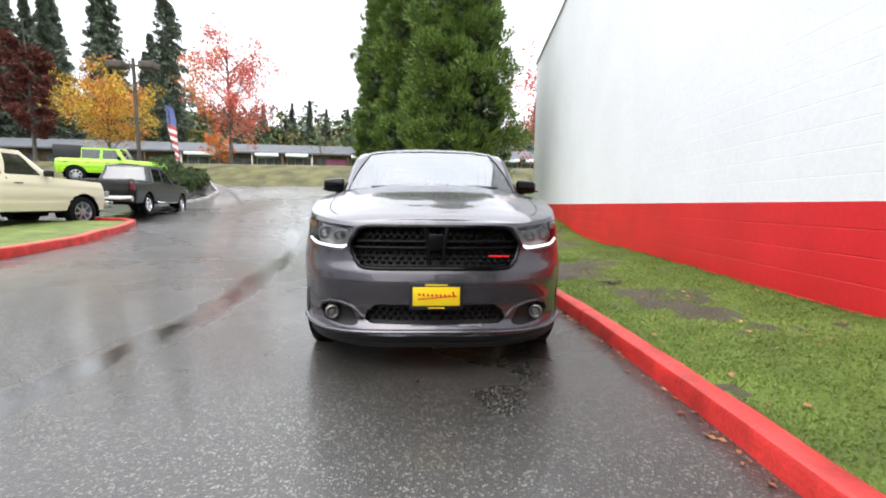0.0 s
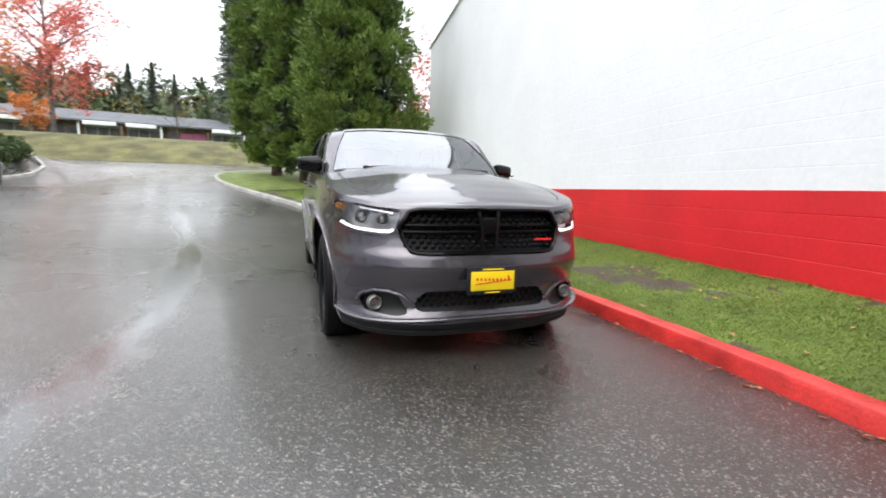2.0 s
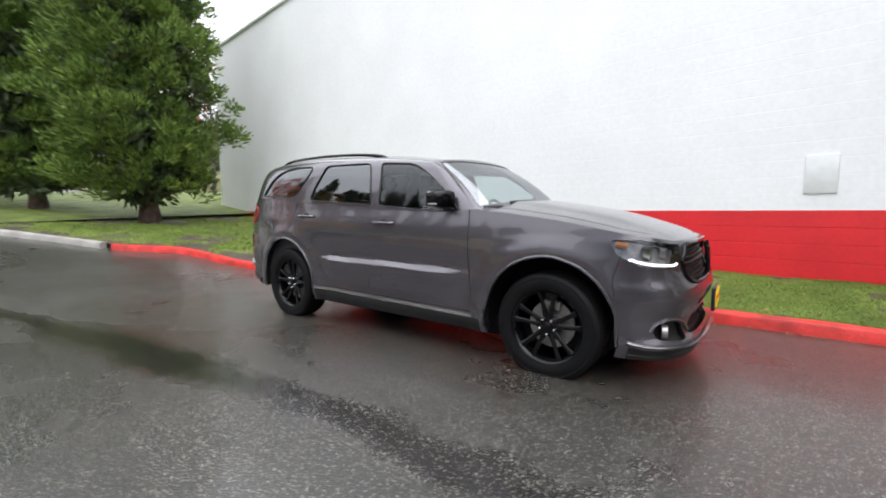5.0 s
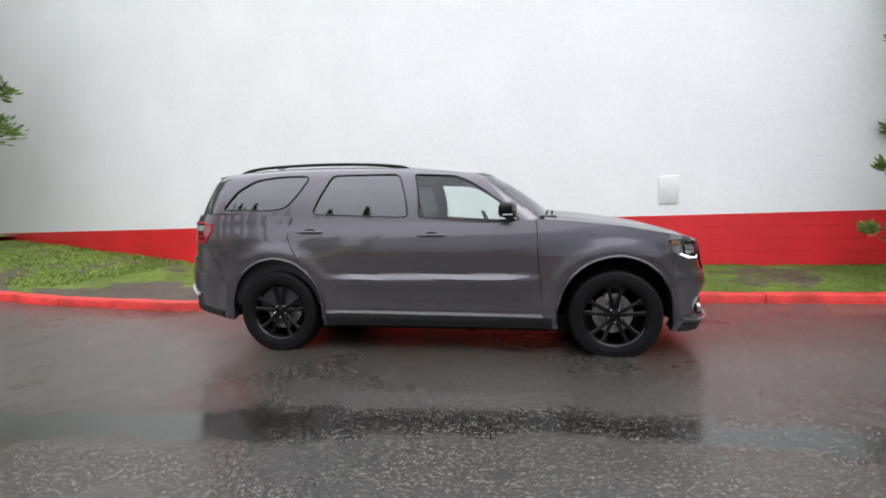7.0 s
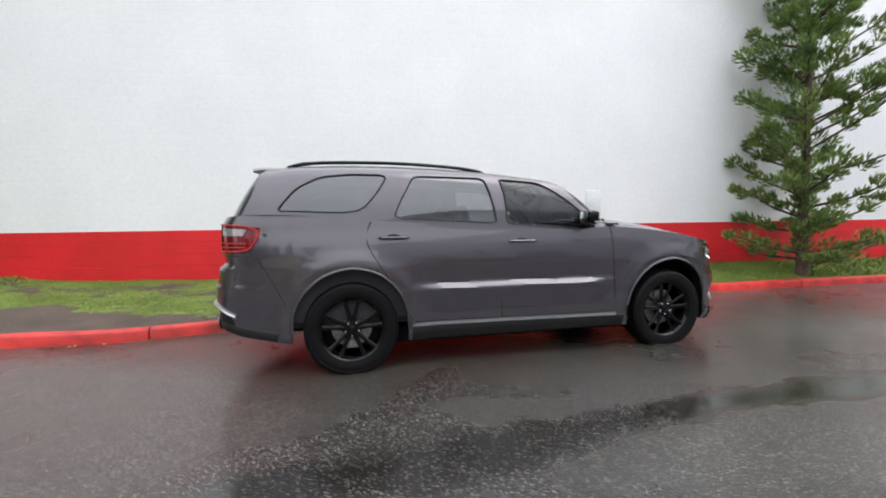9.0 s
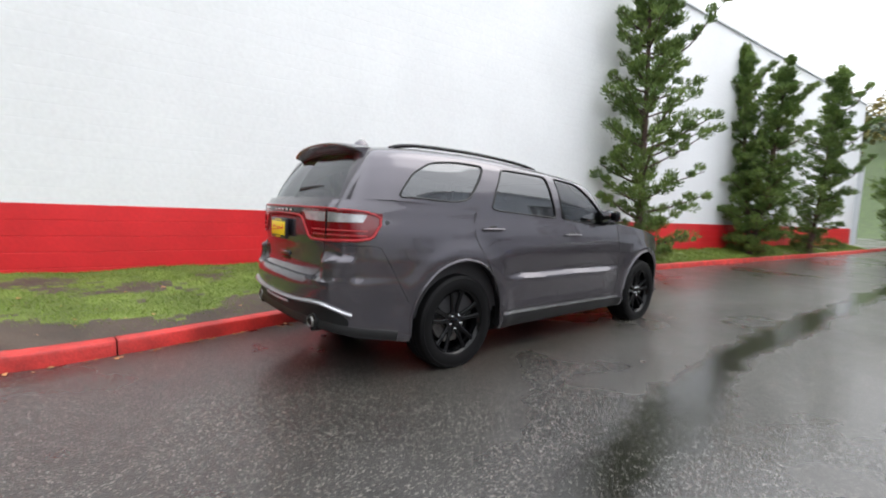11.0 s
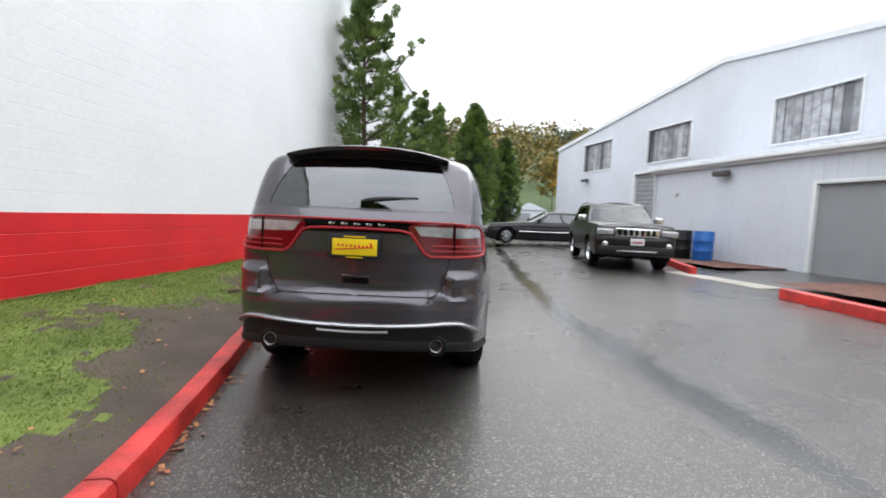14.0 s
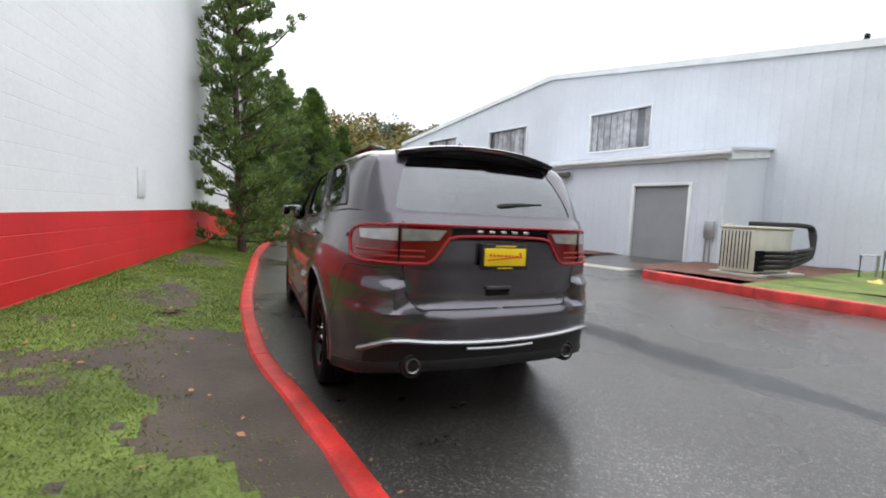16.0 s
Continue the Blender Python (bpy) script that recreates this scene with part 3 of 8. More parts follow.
SIDE_IN = ((0.18, 0.09), (0.27, 0.045), (0.34, 0.015), (0.40, 0.018), (0.58, 0.018), (0.69, 0.008), (0.79, 0.004), (0.90, 0.0), (1.0, 0.008), (1.08, 0.021), (1.14, 0.035), (1.2, 0.050), (1.32, 0.075))
FRONT_IN = ((0.18, 0.10), (0.25, 0.03), (0.30, -0.01), (0.34, 0.0), (0.39, 0.04), (0.50, 0.045), (0.57, 0.005), (0.64, -0.02), (0.71, 0.0), (0.76, 0.03), (0.82, 0.05), (0.92, 0.06), (1.0, 0.08), (1.05, 0.13), (1.32, 0.3))
REAR_IN = ((0.18, 0.35), (0.30, 0.20), (0.36, 0.10), (0.44, 0.04), (0.54, 0.02), (0.60, 0.0), (0.70, -0.004), (0.752, 0.006), (0.778, 0.075), (0.84, 0.088), (1.0, 0.075), (1.04, 0.06), (1.25, 0.06), (1.29, 0.085), (1.34, 0.12))


def tub_point(i, z):
    ny = OUT[i, 1]
    wf, wr = max(0.0, -ny) ** 1.5, max(0.0, ny) ** 1.5
    ws = max(0.0, 1 - wf - wr)
    inset = ws * np.interp(z, *zip(*SIDE_IN)) + wf * np.interp(z, *zip(*FRONT_IN)) + wr * np.interp(z, *zip(*REAR_IN))
    x, y = PLAN[i]
    if wr > 0.3:  # bumper horns stand out at the corners, the tailgate lies back
        horn = np.interp(x, (0.59, 0.65), (0, 1)) * np.interp(z, (0.74, 0.785, 0.895, 0.935), (0, 1, 1, 0))
        inset -= 0.065 * horn * wr
    swage = np.interp(z, (0.5, 0.66, 0.705, 0.745, 0.84, 0.95), (0.0, -0.020, -0.022, 0.018, 0.010, 0.0))
    inset += ws * swage * np.interp(y, (-0.95, -0.6, 0.75, 1.05), (0, 1, 1, 0))
    for wy in (-1.521, 1.521):
        r = math.hypot(y - wy, z - 0.395)
        inset -= 0.022 * math.exp(-(((r - 0.53) / 0.09) ** 2)) * ws
    return np.array([x - OUT[i, 0] * inset, y - OUT[i, 1] * inset, z])


TOP_S = [(0, 1.01), (s_at_x(0.3), 1.01), (s_at_x(0.6), 1.01), (s_at_x(0.8), 1.038), (s_at_y(-2.0), 1.065), (s_at_y(-1.6), 1.14), (s_at_y(-1.2), 1.19), (s_at_y(-0.9), 1.212), (s_at_y(-0.5), 1.185),
         (s_at_y(0.2), 1.215), (s_at_y(1.2), 1.27), (s_at_y(2.0), 1.325), (s_at_y(2.3), 1.325), (s_at_x(0.7, False), 1.315), (S_LEN[-1], 1.315)]
BOT_S = [(0, 0.215), (s_at_x(0.6), 0.225), (s_at_y(-2.0), 0.25), (s_at_y(-1.0), 0.27), (s_at_y(1.0), 0.27), (s_at_y(2.0), 0.30), (s_at_x(0.7, False), 0.40), (S_LEN[-1], 0.41)]
NV = 48
n_s = len(PLAN)
TUB = np.zeros((n_s, NV, 3))
TUB_UV = np.zeros((n_s, NV, 2))
for i in range(n_s):
    zt, zb = np.interp(S_LEN[i], *zip(*TOP_S)), np.interp(S_LEN[i], *zip(*BOT_S))
    for j in range(NV):
        z = zb + (zt - zb) * j / (NV - 1)
        TUB[i, j] = tub_point(i, z)
        TUB_UV[i, j] = S_LEN[i], z


def circle(cy, cz, r, n=40, ry=None):
    return [(cy + r * math.cos(2 * math.pi * k / n), cz + (ry or r) * math.sin(2 * math.pi * k / n)) for k in range(n)]


def rounded(poly, r=0.03, n=5):
    """A polygon with its corners rounded."""
    out = []
    k = len(poly)
    for i in range(k):
        p, a, b = np.array(poly[i], float), np.array(poly[i - 1], float), np.array(poly[(i + 1) % k], float)
        da, db = np.linalg.norm(a - p), np.linalg.norm(b - p)
        q0, q1 = p + (a - p) / da * min(r, da / 2.2), p + (b - p) / db * min(r, db / 2.2)
        for t in np.linspace(0, 1, n):
            out.append(tuple((1 - t) ** 2 * q0 + 2 * t * (1 - t) * p + t * t * q1))
    return out


TUB[0, :, 0] = TUB[-1, :, 0] = 0


def grid_normals(P):
    a, b = np.gradient(P, axis=0), np.gradient(P, axis=1)
    nn = np.cross(a, b)
    nn /= np.maximum(np.linalg.norm(nn, axis=2), 1e-9)[..., None]
    return nn


SKIN_N = {}
SKIN_N[(n_s, NV)] = grid_normals(TUB)
arch_f = circle(s_at_y(-1.521), 0.395, 0.485, 48, 0.50)
arch_r = circle(s_at_y(1.521), 0.395, 0.475, 48, 0.50)
sy = s_at_y
front_door = rounded([(sy(-0.90), 1.4), (sy(-0.89), 1.0), (sy(-0.91), 0.415), (sy(0.22), 0.425), (sy(0.225), 1.4)], 0.03)
rear_door = rounded([(sy(0.228), 1.4), (sy(0.224), 0.425), (sy(1.0), 0.43), (sy(1.09), 0.56), (sy(1.22), 0.80), (sy(1.37), 1.04), (sy(1.385), 1.16), (sy(1.36), 1.4)], 0.05)
grille = rounded([(-1, 0.985), (s_at_x(0.47), 0.985), (s_at_x(0.53), 0.93), (s_at_x(0.555), 0.87), (s_at_x(0.50), 0.75), (s_at_x(0.43), 0.732), (-1, 0.732)], 0.05)
low_grille = rounded([(-1, 0.495), (s_at_x(0.40), 0.494), (s_at_x(0.47), 0.41), (s_at_x(0.43), 0.375), (-1, 0.362)], 0.03)
fog_bay = rounded([(s_at_x(0.56), 0.475), (s_at_x(0.64), 0.492), (s_at_x(0.73), 0.485), (s_at_x(0.78), 0.44), (s_at_x(0.75), 0.375), (s_at_x(0.56), 0.352), (s_at_x(0.49), 0.365)], 0.03)
head_lamp = rounded([(s_at_x(0.545), 0.985), (s_at_x(0.74), 1.003), (sy(-2.10), 1.024), (sy(-1.93), 1.022), (sy(-1.98), 0.92), (sy(-2.12), 0.855), (s_at_x(0.64), 0.83), (s_at_x(0.59), 0.845)], 0.025)
tail_lamp = rounded([(sy(2.21), 1.228), (s_at_x(0.72, False), 1.254), (s_at_x(0.38, False), 1.254), (s_at_x(0.33, False), 1.215), (s_at_x(0.46, False), 1.033), (s_at_x(0.72, False), 1.020), (sy(2.33), 1.039), (sy(2.235), 1.150)], 0.02)
lamp_bar = [(s_at_x(0.385, False), 1.255), (s_at_x(0.335, False), 1.215), (s_at_x(0.36, False), 1.169), (S_LEN[-1] + 1, 1.196), (S_LEN[-1] + 1, 1.254)]
tailgate = [(s_at_x(0.64, False), 1.4), (s_at_x(0.625, False), 1.2), (s_at_x(0.625, False), 1.02), (s_at_x(0.60, False), 0.85), (s_at_x(0.52, False), 0.765), (S_LEN[-1] + 1, 0.765), (S_LEN[-1] + 1, 1.4)]
low_fascia = [(s_at_x(0.82, False), 0.1), (s_at_x(0.82, False), 0.49), (s_at_x(0.79, False), 0.53), (s_at_x(0.70, False), 0.575), (s_at_x(0.62, False), 0.585), (s_at_x(0.4, False), 0.572), (S_LEN[-1] + 1, 0.56), (S_LEN[-1] + 1, 0.1)]
rocker = [(sy(-1.0), 0.1), (sy(-1.0), 0.372), (sy(0.0), 0.382), (sy(1.03), 0.392), (sy(1.03), 0.1)]
front_dam = [(-1, 0.1), (-1, 0.312), (s_at_x(0.6), 0.305), (s_at_x(0.8), 0.312), (sy(-2.06), 0.335), (sy(-2.03), 0.1)]
CUT = [tailgate, front_door, rear_door, arch_f, arch_r, grille, low_grille, fog_bay, head_lamp, lamp_bar, tail_lamp, low_fascia, rocker, front_dam]
TUB, TUB_UV, TUB_KIND = carve(TUB, TUB_UV, CUT[::-1], 0.0125)
TUB_KIND = np.where(TUB_KIND >= 0, len(CUT) - 1 - TUB_KIND, -1)
# later regions of CUT lie over earlier ones
mid = (TUB_UV[:-1, :-1] + TUB_UV[1:, :-1] + TUB_UV[:-1, 1:] + TUB_UV[1:, 1:]).reshape(-1, 2) / 4
flat = np.full(len(mid), -1)
for k, poly in enumerate(CUT):
    flat[inside(poly, mid)] = k
TUB_KIND = flat.reshape(TUB_KIND.shape)
NAMES = ["tailgate", "front_door", "rear_door", "arch_f", "arch_r", "grille", "low_grille", "fog_bay", "head_lamp", "lamp_bar", "tail_lamp", "low_fascia", "rocker", "front_dam"]
ID = {k: i for i, k in enumerate(NAMES)}


def shifted(P, depth):
    """The grid moved inwards along its normals."""
    nn = SKIN_N.get(P.shape[:2])
    if nn is None:
        nn = grid_normals(P)
    return P - nn * depth


def side_parts(name, mask, mat, label="", depth=0.0, P=None):
    """The same piece on both sides of the car, as two parts."""
    Q = TUB if P is None else P
    if depth:
        Q = shifted(Q, depth)
    made = []
    for sgn in (1, -1):
        made.append(grid_part(name, Q * (sgn, 1, 1), mask, mat, CAR, label, flip=sgn < 0))
    return made


def rim_strip(name, mask, depth, mat, P=None, parent=None, both=True):
    """The wall of a recess: from the outline of a region inwards."""
    Q = TUB if P is None else P
    In = shifted(Q, depth)
    n, m = Q.shape[:2]
    V, F = [], []
    pad = np.zeros((n + 1, m + 1), bool)
    pad[1:n, 1:m] = mask
    for i in range(n):
        for j in range(m - 1):
            if pad[i, j + 1] != pad[i + 1, j + 1] and 0 < i < n - 1:
                k = len(V)
                V += [Q[i, j], Q[i, j + 1], In[i, j + 1], In[i, j]]
                F.append((k, k + 1, k + 2, k + 3))
    for i in range(n - 1):
        for j in range(m):
            if pad[i + 1, j] != pad[i + 1, j + 1] and 0 < j < m - 1:
                k = len(V)
                V += [Q[i, j], Q[i + 1, j], In[i + 1, j], In[i, j]]
                F.append((k, k + 1, k + 2, k + 3))
    if not V:
        return
    V = np.array(V)
    for sgn in ((1, -1) if both else (1,)):
        part_data(name, V * (sgn, 1, 1), F if sgn > 0 else [f[::-1] for f in F], mat, parent or CAR, smooth=False)


body_mask = TUB_KIND == -1
grid_part("body", TUB, body_mask, PAINT, CAR, mirror=True)
# black colour also carries the shade and ground reflection on the lower bumper
grid_part("shaded_lower_fascia", TUB, TUB_KIND == ID["low_fascia"], BLACK_PLASTIC, CAR, mirror=True)
grid_part("tailgate", TUB, TUB_KIND == ID["tailgate"], PAINT, CAR, mirror=True)
grid_part("front_air_dam", TUB, TUB_KIND == ID["front_dam"], BLACK_PLASTIC, CAR, mirror=True)
side_parts("rocker_panel", TUB_KIND == ID["rocker"], BLACK_PLASTIC)
side_parts("front_door", TUB_KIND == ID["front_door"], PAINT)
side_parts("rear_door", TUB_KIND == ID["rear_door"], PAINT)
rim_strip("wheel_arch_lip", TUB_KIND == ID["arch_f"], 0.10, BLACK_PLASTIC)
rim_strip("wheel_arch_lip", TUB_KIND == ID["arch_r"], 0.10, BLACK_PLASTIC)


def line_3d(uv_line, lift=0.0, P=None, UV=None):
    """Points of the body's skin under a line in its (length, height) chart."""
    P = TUB if P is None else P
    UV = TUB_UV if UV is None else UV
    Q = shifted(P, -lift) if lift else P
    out = []
    for s, z in uv_line:
        i = float(np.clip(np.interp(s, S_LEN, np.arange(n_s)), 0, n_s - 1.001))
        i0 = int(i)
        col = UV[i0, :, 1]
        j = float(np.clip(np.interp(z, col, np.arange(NV)), 0, NV - 1.001))
        j0 = int(j)
        a, b = i - i0, j - j0
        out.append(Q[i0, j0] * (1 - a) * (1 - b) + Q[i0 + 1, j0] * a * (1 - b) + Q[i0, j0 + 1] * (1 - a) * b + Q[i0 + 1, j0 + 1] * a * b)
    return np.array(out)


def seam(name, uv_line, width, mat, n=60, lift=0.0012, both=True, tall=0.0):
    """A thin dark gap line lying on the skin."""
    pts = smooth_line(uv_line, n) if len(uv_line) > 2 else np.linspace(uv_line[0], uv_line[1], n)
    d = np.gradient(pts, axis=0)
    d /= np.maximum(np.linalg.norm(d, axis=1), 1e-9)[:, None]
    nn = np.stack([-d[:, 1], d[:, 0]], 1) * width / 2
    a, b = line_3d(pts + nn, lift), line_3d(pts - nn, lift)
    for sgn in ((1, -1) if both else (1,)):
        V = np.vstack([a, b]) * (sgn, 1, 1)
        part_data(name, V, [(i, i + 1, n + i + 1, n + i) if sgn > 0 else (i, n + i, n + i + 1, i + 1) for i in range(n - 1)], mat, CAR)


for arch in (arch_f, arch_r):
    ring_uv = np.array(sorted([p for p in arch if p[1] > 0.32], key=lambda p: p[0]), float)
    p3 = line_3d(ring_uv, 0.0)
    for sgn in (1, -1):
        tube("arch_moulding", p3 * (sgn, 1, 1), 0.013, PAINT, CAR, 8)
GAP = material("panel_gap", (0.006, 0.006, 0.007), 0.6)
seam("door_gap", [(sy(-0.87), 1.225), (sy(-0.885), 1.1), (sy(-0.89), 0.9), (sy(-0.905), 0.6), (sy(-0.91), 0.42)], 0.011, GAP)
seam("door_gap", [(sy(0.225), 1.23), (sy(0.222), 0.8), (sy(0.22), 0.425)], 0.011, GAP)
seam("door_gap", [(sy(1.355), 1.268), (sy(1.385), 1.16), (sy(1.37), 1.04), (sy(1.22), 0.80), (sy(1.09), 0.56), (sy(1.03), 0.46)], 0.011, GAP)
seam("door_gap", [(sy(-0.91), 0.418), (sy(0.2), 0.424), (sy(1.0), 0.428)], 0.006, GAP)
seam("tailgate_gap", [(s_at_x(0.64, False), 1.27), (s_at_x(0.625, False), 1.2), (s_at_x(0.625, False), 1.02), (s_at_x(0.60, False), 0.86), (s_at_x(0.53, False), 0.775), (s_at_x(0.40, False), 0.765), (s_at_x(0.02, False), 0.765)], 0.010, GAP)
seam("bumper_gap", [(sy(2.02), 0.60), (sy(2.2), 0.93), (sy(2.28), 1.0), (s_at_x(0.74, False), 1.0)], 0.005, GAP)
seam("bumper_gap", [(sy(-1.97), 0.66), (sy(-1.96), 0.78), (sy(-2.0), 0.92)], 0.005, GAP)
# bright line along the sills
SILL = [(sy(-0.92), 0.385), (sy(0.0), 0.395), (sy(1.02), 0.405)]
seam("sill_strip", SILL, 0.028, BRUSHED, 50, 0.004)

# hood, windscreen, roof -----------------------------------------------------
i_cowl = int(np.argmin(np.abs(S_LEN - sy(-0.93))))
EDGE = TUB[: i_cowl + 1, -1]
NA = 41
aa = np.linspace(-1, 1, NA)
HOOD = np.zeros((i_cowl + 1, NA, 3))
for i in range(i_cowl + 1):
    x, y, z = EDGE[i]
    crown = np.interp(y, (-2.4, -2.2, -1.8, -1.0), (0.0, 0.03, 0.065, 0.075)) * min(1, x / 0.5)
    for j, a in enumerate(aa):
        ridge = 0.016 * math.exp(-(((abs(a * x) - 0.47) / 0.09) ** 2)) * np.interp(y, (-2.3, -1.9, -1.1), (0, 1, 1)) * (x > 0.55)
        dome = 0.014 * (1 / (1 + math.exp((abs(a * x) - 0.42) / 0.035))) * np.interp(y, (-2.3, -1.9), (0, 1)) * (x > 0.55)
        HOOD[i, j] = (a * x, y - 0.10 * (1 - a * a) * np.interp(y, (-1.6, -0.93), (0, 1)), z + crown * (1 - abs(a) ** 2.6) + ridge * 0.6 + dome)
grid_part("hood", HOOD, np.ones((i_cowl, NA - 1), bool), PAINT, CAR, flip=True)
for sgn in (1, -1):
    k = NA // 2 + sgn * 17
    pts = [HOOD[i, k] + (0, 0, 0.001) for i in range(int(i_cowl * 0.42), i_cowl)]
    V = np.vstack([pts, np.array(pts) + (sgn * 0.007, 0, -0.0005)])
    m_ = len(pts)
    part_data("hood_gap", V, [(i, i + 1, m_ + i + 1, m_ + i) for i in range(m_ - 1)], GAP, CAR)

G0 = [(0, -1.07, 1.265), (0.42, -1.02, 1.255), (0.72, -0.95, 1.23), (0.845, -0.84, 1.205), (0.872, -0.5, 1.185), (0.885, 0.2, 1.215), (0.885, 1.2, 1.27), (0.86, 2.0, 1.325), (0.80, 2.28, 1.325), (0.70, 2.42, 1.315), (0.42, 2.49, 1.315), (0, 2.515, 1.315)]
G1 = [(0, -0.47, 1.672), (0.38, -0.44, 1.665), (0.575, -0.38, 1.652), (0.640, -0.27, 1.653), (0.660, 0.05, 1.688), (0.670, 0.5, 1.722), (0.672, 1.2, 1.745), (0.655, 1.82, 1.735), (0.62, 2.09, 1.715), (0.55, 2.195, 1.705), (0.33, 2.235, 1.71), (0, 2.25, 1.715)]
NG, NH = 300, 30
ga, gb = smooth_line(G0, NG, False), smooth_line(G1, NG, False)
GT = np.linspace(0, len(G0) - 1, NG)
GH = np.zeros((NG, NH, 3))
for i in range(NG):
    t = np.gradient(ga[:, :2], axis=0)[i] if i == 0 else (ga[min(i + 1, NG - 1), :2] - ga[max(i - 1, 0), :2])
    t = t / max(np.linalg.norm(t), 1e-9)
    o = np.array([t[1], -t[0]])
    for j in range(NH):
        v = j / (NH - 1)
        bulge = np.interp(GT[i], (0, 2, 3, 4, 8, 9, 11), (0.03, 0.03, 0.008, 0.008, 0.008, 0.02, 0.035)) * math.sin(math.pi * v)
        side_w = np.interp(GT[i], (2.4, 3.4, 8.2, 9.3), (0, 1, 1, 0))
        f = v * (1 - side_w) + side_w * np.interp(v, (0, 0.3, 0.6, 0.8, 0.9, 0.96, 1), (0, 0.16, 0.34, 0.49, 0.63, 0.78, 1))
        p = ga[i] * (1 - v) + gb[i] * v
        p[:2] = ga[i, :2] * (1 - f) + gb[i, :2] * f
        GH[i, j] = (p[0] + o[0] * bulge, p[1] + o[1] * bulge, p[2] + 0.02 * math.sin(math.pi * v) * (GT[i] < 2.8))
GH[0, :, 0] = GH[-1, :, 0] = 0
SKIN_N[(NG, NH)] = grid_normals(GH)
GH_UV = np.stack([np.repeat(GT[:, None], NH, 1), np.repeat(np.linspace(0, 1, NH)[None], NG, 0)], -1)


def gt_poly(points):
    """Places (y, z) on the side of the cabin, in its (length, height) chart."""
    out = []
    for y, z in points:
        best, d = None, 1e9
        sel = (GT > 2.6) & (GT < 9.2)
        dist = (GH[..., 1] - y) ** 2 + (GH[..., 2] - z) ** 2
        dist[~sel] = 1e9
        i, j = np.unravel_index(np.argmin(dist), dist.shape)
        out.append((GT[i], j / (NH - 1)))
    return out


side_q = rounded(gt_poly([(2.09, 1.352), (1.94, 1.54), (1.75, 1.632), (1.50, 1.662), (1.19, 1.668), (1.29, 1.52), (1.42, 1.362), (1.58, 1.335)]), 0.10)
side_r = rounded(gt_poly([(1.178, 1.295), (1.11, 1.44), (0.97, 1.66), (0.345, 1.652), (0.255, 1.25)]), 0.08)
side_f = rounded(gt_poly([(0.205, 1.645), (0.14, 1.245), (-0.755, 1.20), (-0.60, 1.355), (-0.365, 1.53), (-0.175, 1.612), (0.0, 1.638)]), 0.06)
screen = [(-1, 0.03), (2.45, 0.05), (2.42, 0.95), (-1, 0.95)]
back = rounded([(9.3, 0.05), (9.25, 0.25), (9.3, 0.92), (12.5, 0.965), (12.5, 0.03)], 0.2)
GCUT = [side_q, side_r, side_f, screen, back]
# chart with lengths of like size both ways
scale_uv = np.array([0.55, 0.5])
GHc, GHuv, _ = carve(GH, GH_UV * scale_uv, [np.array(p) * scale_uv for p in GCUT], 0.0105)
mid = (GHuv[:-1, :-1] + GHuv[1:, :-1] + GHuv[:-1, 1:] + GHuv[1:, 1:]).reshape(-1, 2) / 4
flat = np.full(len(mid), -1)
for k, poly in enumerate(GCUT):
    flat[inside(np.array(poly) * scale_uv, mid)] = k
GK = flat.reshape(NG - 1, NH - 1)
grid_part("cabin_frame", GHc, GK == -1, PAINT, CAR, mirror=True)
for k, nm, mt in ((0, "quarter_window", GLASS_DARK), (1, "rear_door_window", GLASS_DARK), (2, "front_door_window", GLASS_CLEAR)):
    Q = shifted(GHc, 0.006)
    for sgn in (1, -1):
        grid_part(nm, Q * (sgn, 1, 1), GK == k, mt, CAR, flip=sgn < 0)
    rim_strip("window_seal", GK == k, 0.014, BLACK_PLASTIC, GHc)
grid_part("windscreen", shifted(GHc, 0.006), GK == 3, GLASS_SCREEN, CAR, mirror=True)
rim_strip("windscreen_seal", GK == 3, 0.012, BLACK_PLASTIC, GHc)
grid_part("rear_window", shifted(GHc, 0.004), GK == 4, GLASS_REAR, CAR, mirror=True)
rim_strip("rear_window_seal", GK == 4, 0.012, BLACK_PLASTIC, GHc)


def chart_3d(points, lift):
    """Places on the cabin's skin under points of its (length, height) chart."""
    Q = shifted(GH, -lift)
    out = []
    for u, v in points:
        i, j = float(np.clip(np.interp(u, GT, np.arange(NG)), 0, NG - 1.001)), float(np.clip(v * (NH - 1), 0, NH - 1.001))
        i0, j0 = int(i), int(j)
        a, b = i - i0, j - j0
        out.append(Q[i0, j0] * (1 - a) * (1 - b) + Q[i0 + 1, j0] * a * (1 - b) + Q[i0, j0 + 1] * (1 - a) * b + Q[i0 + 1, j0 + 1] * a * b)
    return np.array(out)


